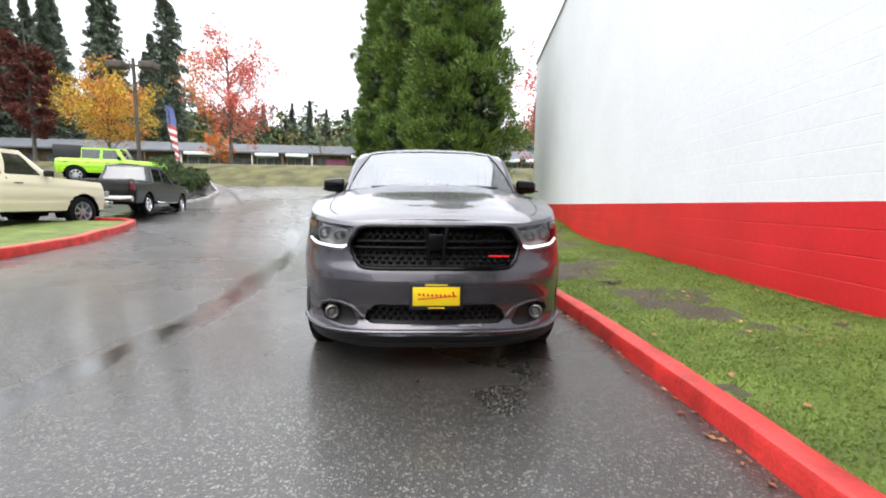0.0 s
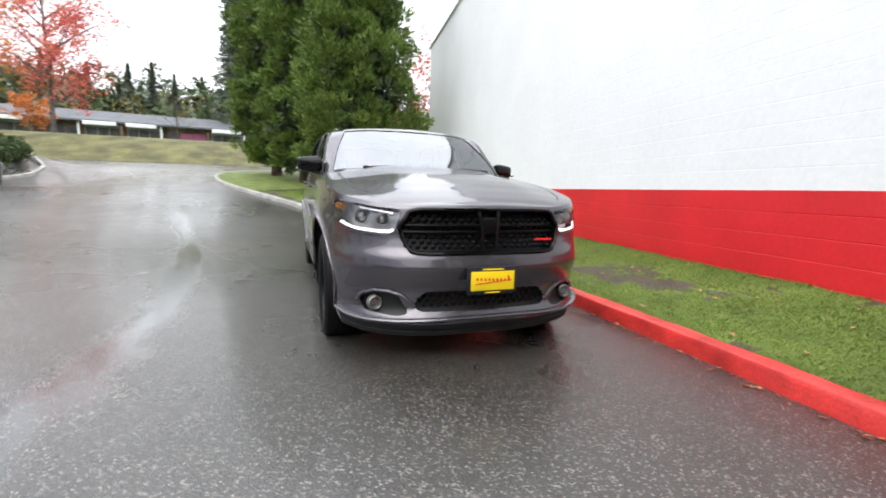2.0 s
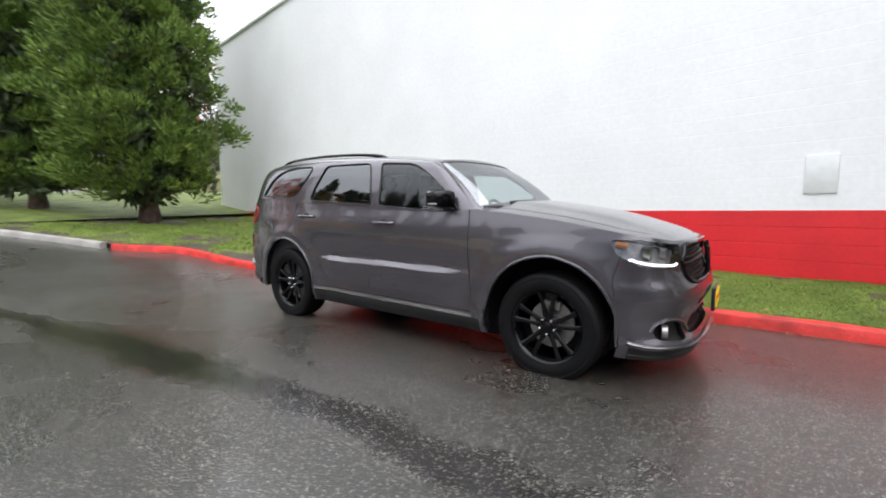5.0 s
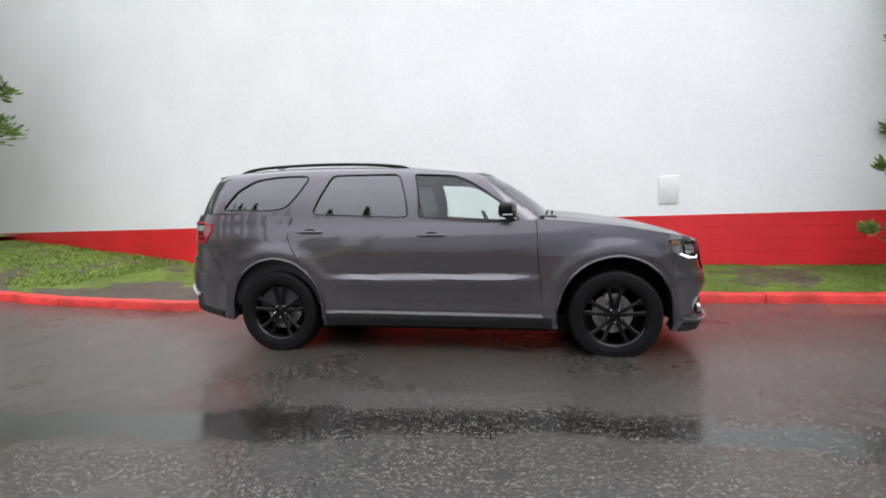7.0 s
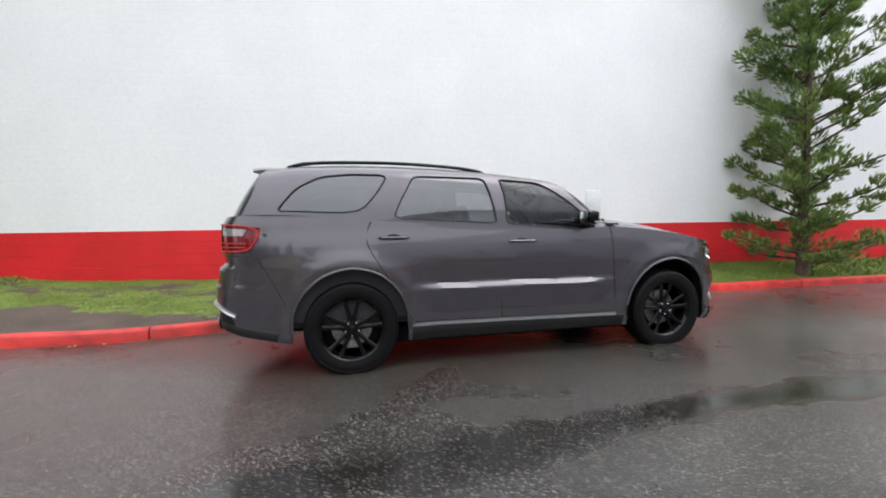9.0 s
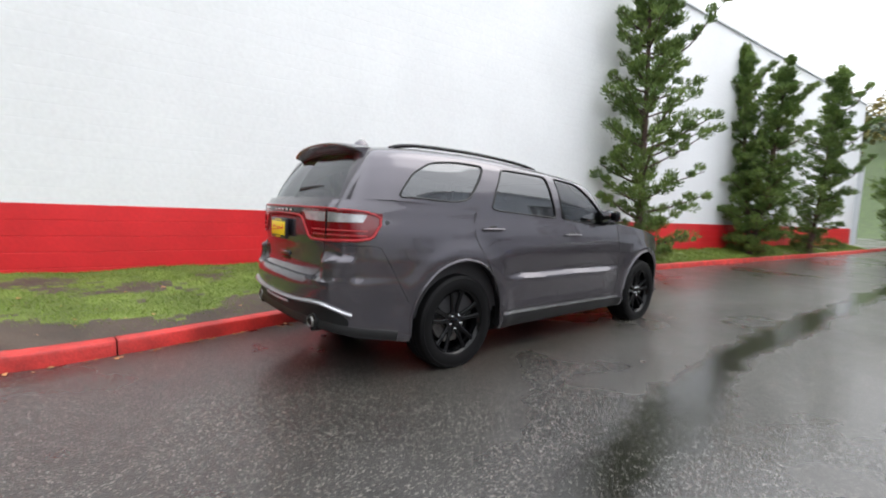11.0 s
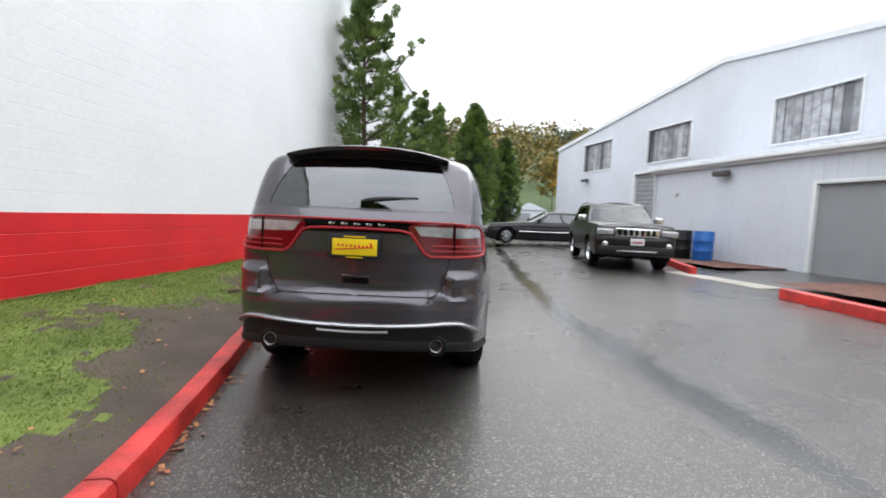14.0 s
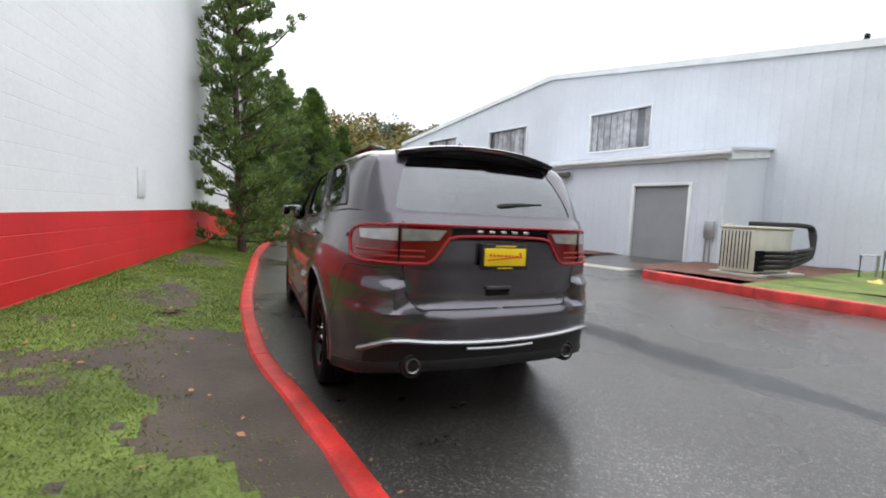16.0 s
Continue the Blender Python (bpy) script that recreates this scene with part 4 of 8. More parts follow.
for poly, rad in ((side_q, 0.011), (side_r, 0.010), (side_f, 0.010)):
    ring_uv = np.array(list(poly) + [poly[0]], float)
    steps_ = np.r_[0, np.cumsum(np.linalg.norm(np.diff(ring_uv, axis=0), axis=1))]
    fine_ = np.linspace(0, steps_[-1], 70)
    ring_uv = np.stack([np.interp(fine_, steps_, ring_uv[:, q]) for q in (0, 1)], 1)
    p3 = chart_3d(ring_uv, 0.0)
    for sgn in (1, -1):
        tube("window_moulding", p3 * (sgn, 1, 1), rad, BLACK_PLASTIC, CAR, 6, 0.6)
ROOF = np.zeros((NG, NA, 3))
for i in range(NG):
    x, y, z = gb[i]
    for j, a in enumerate(aa):
        ROOF[i, j] = (a * x, y, z + 0.055 * (1 - abs(a) ** 2.4) * min(1, x / 0.5) * np.interp(y, (-0.47, 0.3, 1.8, 2.2), (0.35, 1, 1, 0.7)))
grid_part("roof", ROOF, np.ones((NG - 1, NA - 1), bool), PAINT, CAR, flip=True)
# floor, dash and seats seen through the glass
box("floor_pan", (-0.78, -1.9, 0.21), (0.78, 1.85, 0.36), UNDER, CAR, 0.03)
box("engine_block", (-0.62, -2.05, 0.36), (0.62, -1.1, 0.95), UNDER, CAR, 0.05)
for wy in (-1.521, 1.521):
    for sgn in (1, -1):
        bm = bmesh.new()
        prof = [(math.cos(t) * 0.50, math.sin(t) * 0.515) for t in np.linspace(-0.15, math.pi + 0.15, 22)]
        V, F = [], []
        for xx in (0.955 - 0.09, 0.56):
            V += [(sgn * xx, wy + a, 0.395 + b) for a, b in prof]
        nn = len(prof)
        F = [(i, i + 1, nn + i + 1, nn + i) for i in range(nn - 1)] + [tuple(range(nn, 2 * nn))]
        bm.free()
        part_data("wheel_well", V, F, UNDER, CAR)


def build_wheel(root, wy, sgn, style="black"):
    """Tyre, ten-spoke rim, disc brake and nuts; the outer face looks along -x when sgn is -1."""
    turn = Matrix.Translation((sgn * 0.80, wy, 0.387)) @ Matrix.Rotation(radians(90 * sgn), 4, "Y")
    # after the turn local +z points outwards
    wheel = None
    bm = bmesh.new()
    add_lathe(bm, [(0.262, -0.12), (0.30, -0.132), (0.35, -0.132), (0.375, -0.118), (0.386, -0.09), (0.387, -0.03), (0.381, -0.026), (0.381, -0.018), (0.387, -0.014), (0.387, 0.03), (0.381, 0.034), (0.381, 0.042), (0.387, 0.046), (0.386, 0.09),
                   (0.376, 0.118), (0.352, 0.133), (0.345, 0.1305), (0.338, 0.133), (0.30, 0.134), (0.268, 0.122), (0.262, 0.105), (0.262, -0.12)], turn, 56)
    tyre = part("wheel", bm, RUBBER, root, "black alloy wheel with a road tyre")
    rim_mat = BLACK_GLOSS if style == "black" else CHROME
    bm = bmesh.new()
    add_lathe(bm, [(0.258, -0.11), (0.245, -0.09), (0.235, 0.0), (0.236, 0.075), (0.248, 0.108), (0.262, 0.118), (0.268, 0.112), (0.262, 0.10), (0.262, -0.11)], turn, 48)
    part("rim", bm, rim_mat, tyre)
    bm = bmesh.new()
    for k in range(5):
        for half in (-1, 1):
            ang = 2 * math.pi * k / 5 + half * 0.17
            m = turn @ Matrix.Rotation(ang, 4, "Z")
            vs = []
            for r, w, z, d in ((0.045, 0.026, 0.078, 0.045), (0.12, 0.017, 0.088, 0.034), (0.20, 0.016, 0.099, 0.03), (0.246, 0.024, 0.106, 0.03)):
                lean = half * 0.012 * (r / 0.24)
                vs.append([bm.verts.new(m @ Vector(q)) for q in ((r, -w + lean, z - 0.008), (r, -w * 0.35 + lean, z), (r, w * 0.35 + lean, z), (r, w + lean, z - 0.008), (r, w * 0.6 + lean, z - d), (r, -w * 0.6 + lean, z - d))])
            for a, b in zip(vs, vs[1:]):
                for q in range(6):
                    bm.faces.new((a[q], b[q], b[(q + 1) % 6], a[(q + 1) % 6]))
            bm.faces.new(vs[-1])
    bmesh.ops.recalc_face_normals(bm, faces=bm.faces[:])
    part("spokes", bm, rim_mat, tyre)
    lathe("hub_cap", [(0.0, 0.03), (0.078, 0.03), (0.078, 0.07), (0.066, 0.078), (0.036, 0.08), (0.034, 0.092), (0.024, 0.097), (0, 0.098)], rim_mat, tyre, turn, 28)
    for k in range(5):
        a = 2 * math.pi * k / 5 + math.pi / 5
        lathe("wheel_nut", [(0.011, 0.07), (0.011, 0.094), (0.007, 0.099), (0, 0.1)], CHROME, tyre, turn @ Matrix.Translation((0.057 * math.cos(a), 0.057 * math.sin(a), 0)), 8)
    lathe("brake_disc", [(0.07, -0.02), (0.17, -0.02), (0.17, 0.0), (0.09, 0.0), (0.085, 0.03), (0, 0.03)], STEEL, tyre, turn, 36)
    bm = bmesh.new()
    add_box(bm, (-0.175, -0.07, -0.04), (-0.105, 0.07, 0.035), turn @ Matrix.Rotation(radians(180 if wy < 0 else 0), 4, "Z"), 0.012)
    part("brake_caliper", bm, STEEL, tyre)
    return tyre


for wy in (-1.521, 1.521):
    for sgn in (-1, 1):
        build_wheel(CAR, wy, sgn)


# ---------------------------------------------------------------- details of the grey SUV
def skin_tube(name, uv_line, radius, mat, lift=0.0, n=40, squash=1.0, both=True, joined=False, label=""):
    pts = smooth_line(uv_line, n) if len(uv_line) > 2 else np.linspace(uv_line[0], uv_line[1], n)
    p3 = line_3d(pts, lift)
    if joined:  # runs across the middle as one piece
        if abs(p3[0, 0]) < abs(p3[-1, 0]):
            p3 = p3[::-1]
        p3[-1, 0] = 0
        p3 = np.vstack([p3, p3[-2::-1] * (-1, 1, 1)])
        return tube(name, p3, radius, mat, CAR, 8, squash, label=label)
    for sgn in ((1, -1) if both else (1,)):
        tube(name, p3 * (sgn, 1, 1), radius, mat, CAR, 8, squash, label=label)


def recess(name, key, depth, mat):
    mask = TUB_KIND == ID[key]
    grid_part(name, shifted(TUB, depth), mask, mat, CAR, mirror=True)
    rim_strip(name + "_edge", mask, depth, mat)


def studs(name, key, zs, x_lo, x_hi, step, depth, mat):
    """A grid of small raised cells that fills a grille opening."""
    V, F = [], []
    poly = CUT[ID[key]]
    for row, z in enumerate(zs):
        for x in np.arange(x_lo + (row % 2) * step / 2, x_hi, step):
            s = s_at_x(x)
            if not inside(poly, [(s, z)])[0]:
                continue
            p = line_3d([(s, z)], -depth)[0]
            for sgn in (1, -1):
                k = len(V)
                w, h = step * 0.36, 0.011
                V += [(sgn * p[0] - w, p[1], p[2]), (sgn * p[0] - w / 2, p[1] - 0.003, p[2] + h), (sgn * p[0] + w / 2, p[1] - 0.003, p[2] + h), (sgn * p[0] + w, p[1], p[2]),
                      (sgn * p[0] + w / 2, p[1] - 0.003, p[2] - h), (sgn * p[0] - w / 2, p[1] - 0.003, p[2] - h), (sgn * p[0], p[1] - 0.016, p[2])]
                F += [(k + q, k + (q + 1) % 6, k + 6) for q in range(6)]
    part_data(name, V, [f[::-1] for f in F], mat, CAR, smooth=False)["kind"] = "stuff"


# front end
recess("grille_insert", "grille", 0.05, GRILLE_BLACK)
studs("grille_mesh", "grille", np.arange(0.75, 0.98, 0.026), 0.02, 0.56, 0.05, 0.042, GRILLE_BLACK)
gx = [s_at_x(v) for v in (0.0, 0.2, 0.4, 0.53)]
skin_tube("grille_bar", [(gx[0], 0.895), (gx[1], 0.895), (gx[2], 0.895), (s_at_x(0.53), 0.893)], 0.009, GRILLE_BLACK, -0.028, joined=True)
skin_tube("grille_bar", [(gx[0], 0.855), (gx[1], 0.855), (gx[2], 0.855), (s_at_x(0.54), 0.855)], 0.009, GRILLE_BLACK, -0.028, joined=True)
for bx in (-0.055, 0.055):
    tube("grille_post", [(bx * 1.2, -2.375, 0.982), (bx * 0.9, -2.395, 0.875), (bx * 0.8, -2.40, 0.76)], 0.011, GRILLE_BLACK, CAR)
bm = bmesh.new()
add_box(bm, (-0.05, -2.405, 0.845), (0.05, -2.375, 0.945), None, 0.012)
part("front_badge", bm, GRILLE_BLACK, CAR, "gloss black badge")
box("grille_badge", (0.33, -2.372, 0.80), (0.46, -2.362, 0.812), RED_INK, CAR, 0.003)
frame_line = [(gx[0], 0.987), (gx[1], 0.987), (s_at_x(0.47), 0.982), (s_at_x(0.53), 0.932), (s_at_x(0.555), 0.87), (s_at_x(0.51), 0.765), (s_at_x(0.43), 0.732), (gx[1], 0.73), (gx[0], 0.73)]
for sgn in (1, -1):
    tube("grille_surround", line_3d(smooth_line(frame_line, 60), 0.004) * (sgn, 1, 1), 0.014, BLACK_GLOSS, CAR, 8)
recess("lower_grille", "low_grille", 0.05, BLACK_PLASTIC)
studs("lower_grille_mesh", "low_grille", np.arange(0.38, 0.49, 0.026), 0.02, 0.55, 0.05, 0.042, GRILLE_BLACK)
side_parts("fog_bay", TUB_KIND == ID["fog_bay"], BLACK_PLASTIC, "", 0.035)
rim_strip("fog_bay_edge", TUB_KIND == ID["fog_bay"], 0.035, BLACK_PLASTIC)
skin_tube("bumper_lip", [(0, 0.335), (s_at_x(0.3), 0.333), (s_at_x(0.6), 0.328), (s_at_x(0.8), 0.338), (sy(-2.05), 0.365)], 0.021, PAINT, 0.012, 60, 0.6, joined=True)
skin_tube("fog_bay_brow", [(s_at_x(0.46), 0.40), (s_at_x(0.53), 0.468), (s_at_x(0.62), 0.498), (s_at_x(0.71), 0.497), (s_at_x(0.77), 0.465), (s_at_x(0.79), 0.43)], 0.012, PAINT, 0.004)
skin_tube("air_dam", [(0, 0.235), (s_at_x(0.4), 0.235), (s_at_x(0.75), 0.25), (sy(-2.05), 0.27)], 0.03, BLACK_PLASTIC, -0.02, 60, 1.2, joined=True)
FOG_LENS = material("fog_lens", (0.22, 0.22, 0.23), 0.15, metal=0.7)
for sgn in (1, -1):
    at = Matrix.Translation((sgn * 0.672, -2.245, 0.422)) @ Matrix.Rotation(radians(90), 4, "X") @ Matrix.Rotation(radians(-14 * sgn), 4, "Y")
    lathe("fog_lamp", [(0.0, -0.03), (0.052, -0.03), (0.052, 0.008), (0.046, 0.012), (0.040, 0.004), (0.038, -0.012), (0.02, -0.02), (0, -0.02)], STEEL, CAR, at @ Matrix.Scale(0.85, 4), 28, "round fog lamp with a bright ring")
    lathe("fog_lens", [(0.0, -0.012), (0.034, -0.012), (0.026, -0.002), (0, 0.003)], FOG_LENS, CAR, at @ Matrix.Scale(0.85, 4), 20)

# head lamps
LAMP_SILVER = material("lamp_bowl_silver", (0.40, 0.40, 0.41), 0.35, metal=0.6, vary=0.3, scale=12)
HL = TUB_KIND == ID["head_lamp"]
side_parts("headlight_housing", HL, LAMP_SILVER, "", 0.06)
rim_strip("headlight_rim", HL, 0.06, BLACK_PLASTIC)
side_parts("headlight", HL, LENS, "clear headlight with a lit white running light", -0.001)
drl = [(s_at_x(0.595), 0.862), (s_at_x(0.63), 0.852), (s_at_x(0.70), 0.855), (s_at_x(0.80), 0.865), (sy(-2.11), 0.880), (sy(-2.05), 0.90)]
skin_tube("running_light", drl, 0.0072, DRL, -0.010, 40, 1.1, label="lit white running light strip")
AMBER = material("amber_reflector", (0.75, 0.30, 0.08), 0.3)
for sgn in (1, -1):
    for px, pz, r in ((0.79, 0.938, 0.046), (0.67, 0.93, 0.036)):
        p = line_3d([(s_at_x(px), pz)], -0.05)[0]
        at = Matrix.Translation((sgn * p[0], p[1], p[2])) @ Matrix.Rotation(radians(90), 4, "X")
        lathe("projector", [(0, -0.02), (r, -0.02), (r * 1.05, 0.02), (r * 0.86, 0.022), (r * 0.82, 0.006), (r * 0.6, 0.018), (r * 0.3, 0.027), (0, 0.03)], STEEL, CAR, at, 24)
    q = line_3d([(sy(-2.04), 0.985), (sy(-2.0), 0.992), (sy(-1.97), 0.997)], -0.02)
    tube("side_marker", q * (sgn, 1, 1), 0.02, AMBER, CAR, 8)
    q = line_3d([(s_at_x(0.60), 0.965), (s_at_x(0.72), 0.982), (s_at_x(0.8), 0.995)], -0.04)
    tube("lamp_reflector", q * (sgn, 1, 1), 0.012, BRUSHED, CAR, 8)

# tail lamps and light bar
TL = TUB_KIND == ID["tail_lamp"]
side_parts("tail_light", TL, RED_LENS, "red and clear tail light")


def skin_patch(name, corners, mat, lift, nu=24, nv=6):
    """A four-cornered piece that lies on the skin, on both sides."""
    a, b, c, d = (np.array(q) for q in corners)
    P = np.zeros((nu, nv, 3))
    for i, u in enumerate(np.linspace(0, 1, nu)):
        for j, v in enumerate(np.linspace(0, 1, nv)):
            P[i, j] = line_3d([(a * (1 - u) + b * u) * (1 - v) + (d * (1 - u) + c * u) * v], lift)[0]
    for sgn in (1, -1):
        grid_part(name, P * (sgn, 1, 1), np.ones((nu - 1, nv - 1), bool), mat, CAR, flip=sgn < 0)


skin_patch("reverse_light", [(sy(2.36), 1.165), (s_at_x(0.665, False), 1.160), (s_at_x(0.665, False), 1.228), (sy(2.33), 1.215)], CLEAR_LAMP, 0.003)
skin_patch("reverse_light", [(s_at_x(0.645, False), 1.160), (s_at_x(0.42, False), 1.168), (s_at_x(0.375, False), 1.226), (s_at_x(0.645, False), 1.228)], CLEAR_LAMP, 0.003)
grid_part("light_bar", TUB, TUB_KIND == ID["lamp_bar"], BLACK_GLOSS, CAR, mirror=True)
skin_tube("red_light_tube", [(sy(2.235), 1.196), (sy(2.33), 1.235), (s_at_x(0.72, False), 1.250), (s_at_x(0.5, False), 1.254), (s_at_x(0.2, False), 1.254), (S_LEN[-1], 1.254)], 0.007, RED_TUBE, 0.002, 60, joined=True)
skin_tube("red_light_tube", [(sy(2.235), 1.196), (sy(2.255), 1.124), (sy(2.32), 1.052), (s_at_x(0.74, False), 1.036), (s_at_x(0.60, False), 1.033), (s_at_x(0.48, False), 1.039), (s_at_x(0.42, False), 1.091), (s_at_x(0.36, False), 1.169),
                             (s_at_x(0.30, False), 1.192), (s_at_x(0.1, False), 1.199), (S_LEN[-1], 1.199)], 0.009, RED_TUBE, 0.003, 80, joined=True)
skin_tube("lamp_divider", [(s_at_x(0.655, False), 1.248), (s_at_x(0.655, False), 1.137), (s_at_x(0.655, False), 1.033)], 0.006, BLACK_GLOSS, 0.003, 12)
for z in (1.072, 1.105):
    skin_tube("lamp_bar_line", [(sy(2.33), z), (s_at_x(0.72, False), z), (s_at_x(0.50, False), z)], 0.005, RED_TUBE, 0.002, 24)
for k, x in enumerate((0.16, 0.08, 0.0, -0.08, -0.16)):
    p = line_3d([(s_at_x(abs(x) + 0.003, False), 1.226)], 0.004)[0]
    box("tailgate_badge", (x - 0.02, p[1] - 0.004, 1.218), (x + 0.02, p[1] + 0.006, 1.234), CHROME, CAR, 0.004)

# pale metal that stands in for bright highlights on the painted bumper ridge
RIDGE_HIGHLIGHT = material("ridge_highlight_grey", (0.40, 0.40, 0.41), 0.3, metal=0.85)
# tailgate furniture
rear_y = float(line_3d([(s_at_x(0.05, False), 0.86)])[0][1])
box("tailgate_handle", (-0.095, rear_y - 0.012, 0.875), (0.095, rear_y + 0.018, 0.90), PAINT, CAR, 0.008)
box("handle_recess", (-0.085, rear_y - 0.015, 0.835), (0.085, rear_y + 0.004, 0.875), BLACK_GLOSS, CAR, 0.006)
# pale strips: the ridge's highlight and reflection put in as colour
skin_tube("bumper_ridge_highlight", [(s_at_x(0.83, False), 0.525), (s_at_x(0.78, False), 0.558), (s_at_x(0.70, False), 0.595), (s_at_x(0.62, False), 0.605), (s_at_x(0.4, False), 0.592), (s_at_x(0.2, False), 0.583), (S_LEN[-1], 0.58)], 0.026, RIDGE_HIGHLIGHT, 0.002, 80, 0.6, joined=True)
skin_tube("bumper_step_highlight", [(s_at_x(0.23, False), 0.54), (s_at_x(0.12, False), 0.535), (S_LEN[-1], 0.533)], 0.016, RIDGE_HIGHLIGHT, 0.0, 20, 0.7, joined=True)
for sgn in (1, -1):
    p = line_3d([(s_at_x(0.51, False), 0.455)])[0]
    at = Matrix.Translation((sgn * 0.545, p[1] - 0.03, 0.45)) @ Matrix.Rotation(radians(-90), 4, "X")
    lathe("exhaust_tip", [(0.036, -0.12), (0.05, -0.12), (0.052, 0.045), (0.048, 0.052), (0.043, 0.048), (0.040, -0.05), (0, -0.05)], STEEL, CAR, at @ Matrix.Scale(0.86, 4), 28, "round bright exhaust tip")
    lathe("exhaust_shroud", [(0.055, -0.1), (0.075, -0.02), (0.07, 0.03), (0.058, 0.035), (0.056, -0.1)], BLACK_PLASTIC, CAR, at, 28)
    lathe("exhaust_bore", [(0.0, -0.04), (0.0405, -0.04), (0.0405, -0.035), (0, -0.035)], UNDER, CAR, at, 20)
# lower rear valance
skin_tube("rear_valance", [(sy(2.1), 0.36), (s_at_x(0.7, False), 0.43), (s_at_x(0.3, False), 0.44), (S_LEN[-1], 0.44)], 0.03, BLACK_PLASTIC, -0.012, 50, 1.4, joined=True)


def license_plate(y, z0, z1, facing):
    """A yellow dealer plate in a dark frame; its script shown as plain red strokes."""
    f = -1 if facing < 0 else 1
    pl = box("dealer_plate", (-0.163, y - 0.012, z0), (0.163, y + 0.012, z1), PLATE_FRAME, CAR, 0.006, label="yellow dealer plate in a dark frame")
    lo, hi = (y + f * 0.012, y + f * 0.016)
    box("plate_face", (-0.143, min(lo, hi), z0 + 0.025), (0.143, max(lo, hi), z1 - 0.025), YELLOW, pl, 0.001)
    box("frame_print", (-0.07, min(lo, hi), z1 - 0.016), (0.07, max(lo, hi), z1 - 0.008), YELLOW, pl)
    box("frame_print", (-0.05, min(lo, hi), z0 + 0.008), (0.05, max(lo, hi), z0 + 0.015), YELLOW, pl)
    bm = bmesh.new()
    zc = (z0 + z1) / 2
    for k in range(9):
        u = -0.105 + k * 0.026
        h = 0.036 if k == 0 else 0.016
        m = Matrix.Translation((-f * u * -1, y + f * 0.017, zc - 0.006 + h / 2 + 0.0012 * k)) @ Matrix.Rotation(radians(18 * -f * -1), 4, "Y")
        add_box(bm, (-0.006, -0.001, -h / 2), (0.006, 0.001, h / 2), m, 0.0008)
    add_box(bm, (-0.115, -0.0009, -0.0035), (0.125, 0.0009, 0.0035), Matrix.Translation((0, y + f * 0.017, zc - 0.008)) @ Matrix.Rotation(radians(5 * f), 4, "Y"), 0.0008)
    part("plate_script", bm, RED_INK, pl)


license_plate(-2.455, 0.49, 0.655, -1)
license_plate(rear_y + 0.055, 1.003, 1.158, 1)

# rear spoiler, aerial, wiper
SP = np.zeros((41, 12, 3))
for i, a in enumerate(np.linspace(-1, 1, 41)):
    ring = [(2.12, 0.012), (2.2, 0.018), (2.27, 0.018), (2.33, 0.012), (2.342, 0.006), (2.336, -0.004), (2.32, -0.012), (2.28, -0.022), (2.24, -0.034), (2.19, -0.040), (2.15, -0.020), (2.12, 0.012)]
    for j, (yy, dz) in enumerate(ring):
        SP[i, j] = (a * 0.575, yy - 0.05 * abs(a) ** 3, 1.764 - 0.066 * abs(a) ** 2.2 + dz - 0.10 * (yy - 2.08) * 0.35)
grid_part("rear_spoiler", SP, np.ones((40, 11), bool), PAINT, CAR, flip=True)
for a in (-1, 1):
    e = SP[0 if a < 0 else -1]
    part_data("spoiler_end", e, [tuple(range(12)) if a > 0 else tuple(range(12))[::-1]], PAINT, CAR)
box("brake_light", (-0.16, 2.318, 1.738), (0.16, 2.334, 1.750), RED_LENS, CAR, 0.004)
bm = bmesh.new()
vs = add_lathe(bm, [(0.09, 0), (0.075, 0.02), (0.045, 0.05), (0.02, 0.07), (0, 0.075)], Matrix.Translation((0, 1.93, 1.785)) @ Matrix.Diagonal((0.35, 1.1, 1.0, 1)), 20)
part("roof_aerial", bm, PAINT, CAR)
tube("rear_wiper", [(0.0, 2.455, 1.37), (-0.06, 2.472, 1.388), (-0.2, 2.462, 1.403), (-0.38, 2.44, 1.412)], 0.027, BLACK_PLASTIC, CAR, 8, 0.9, 0.35)
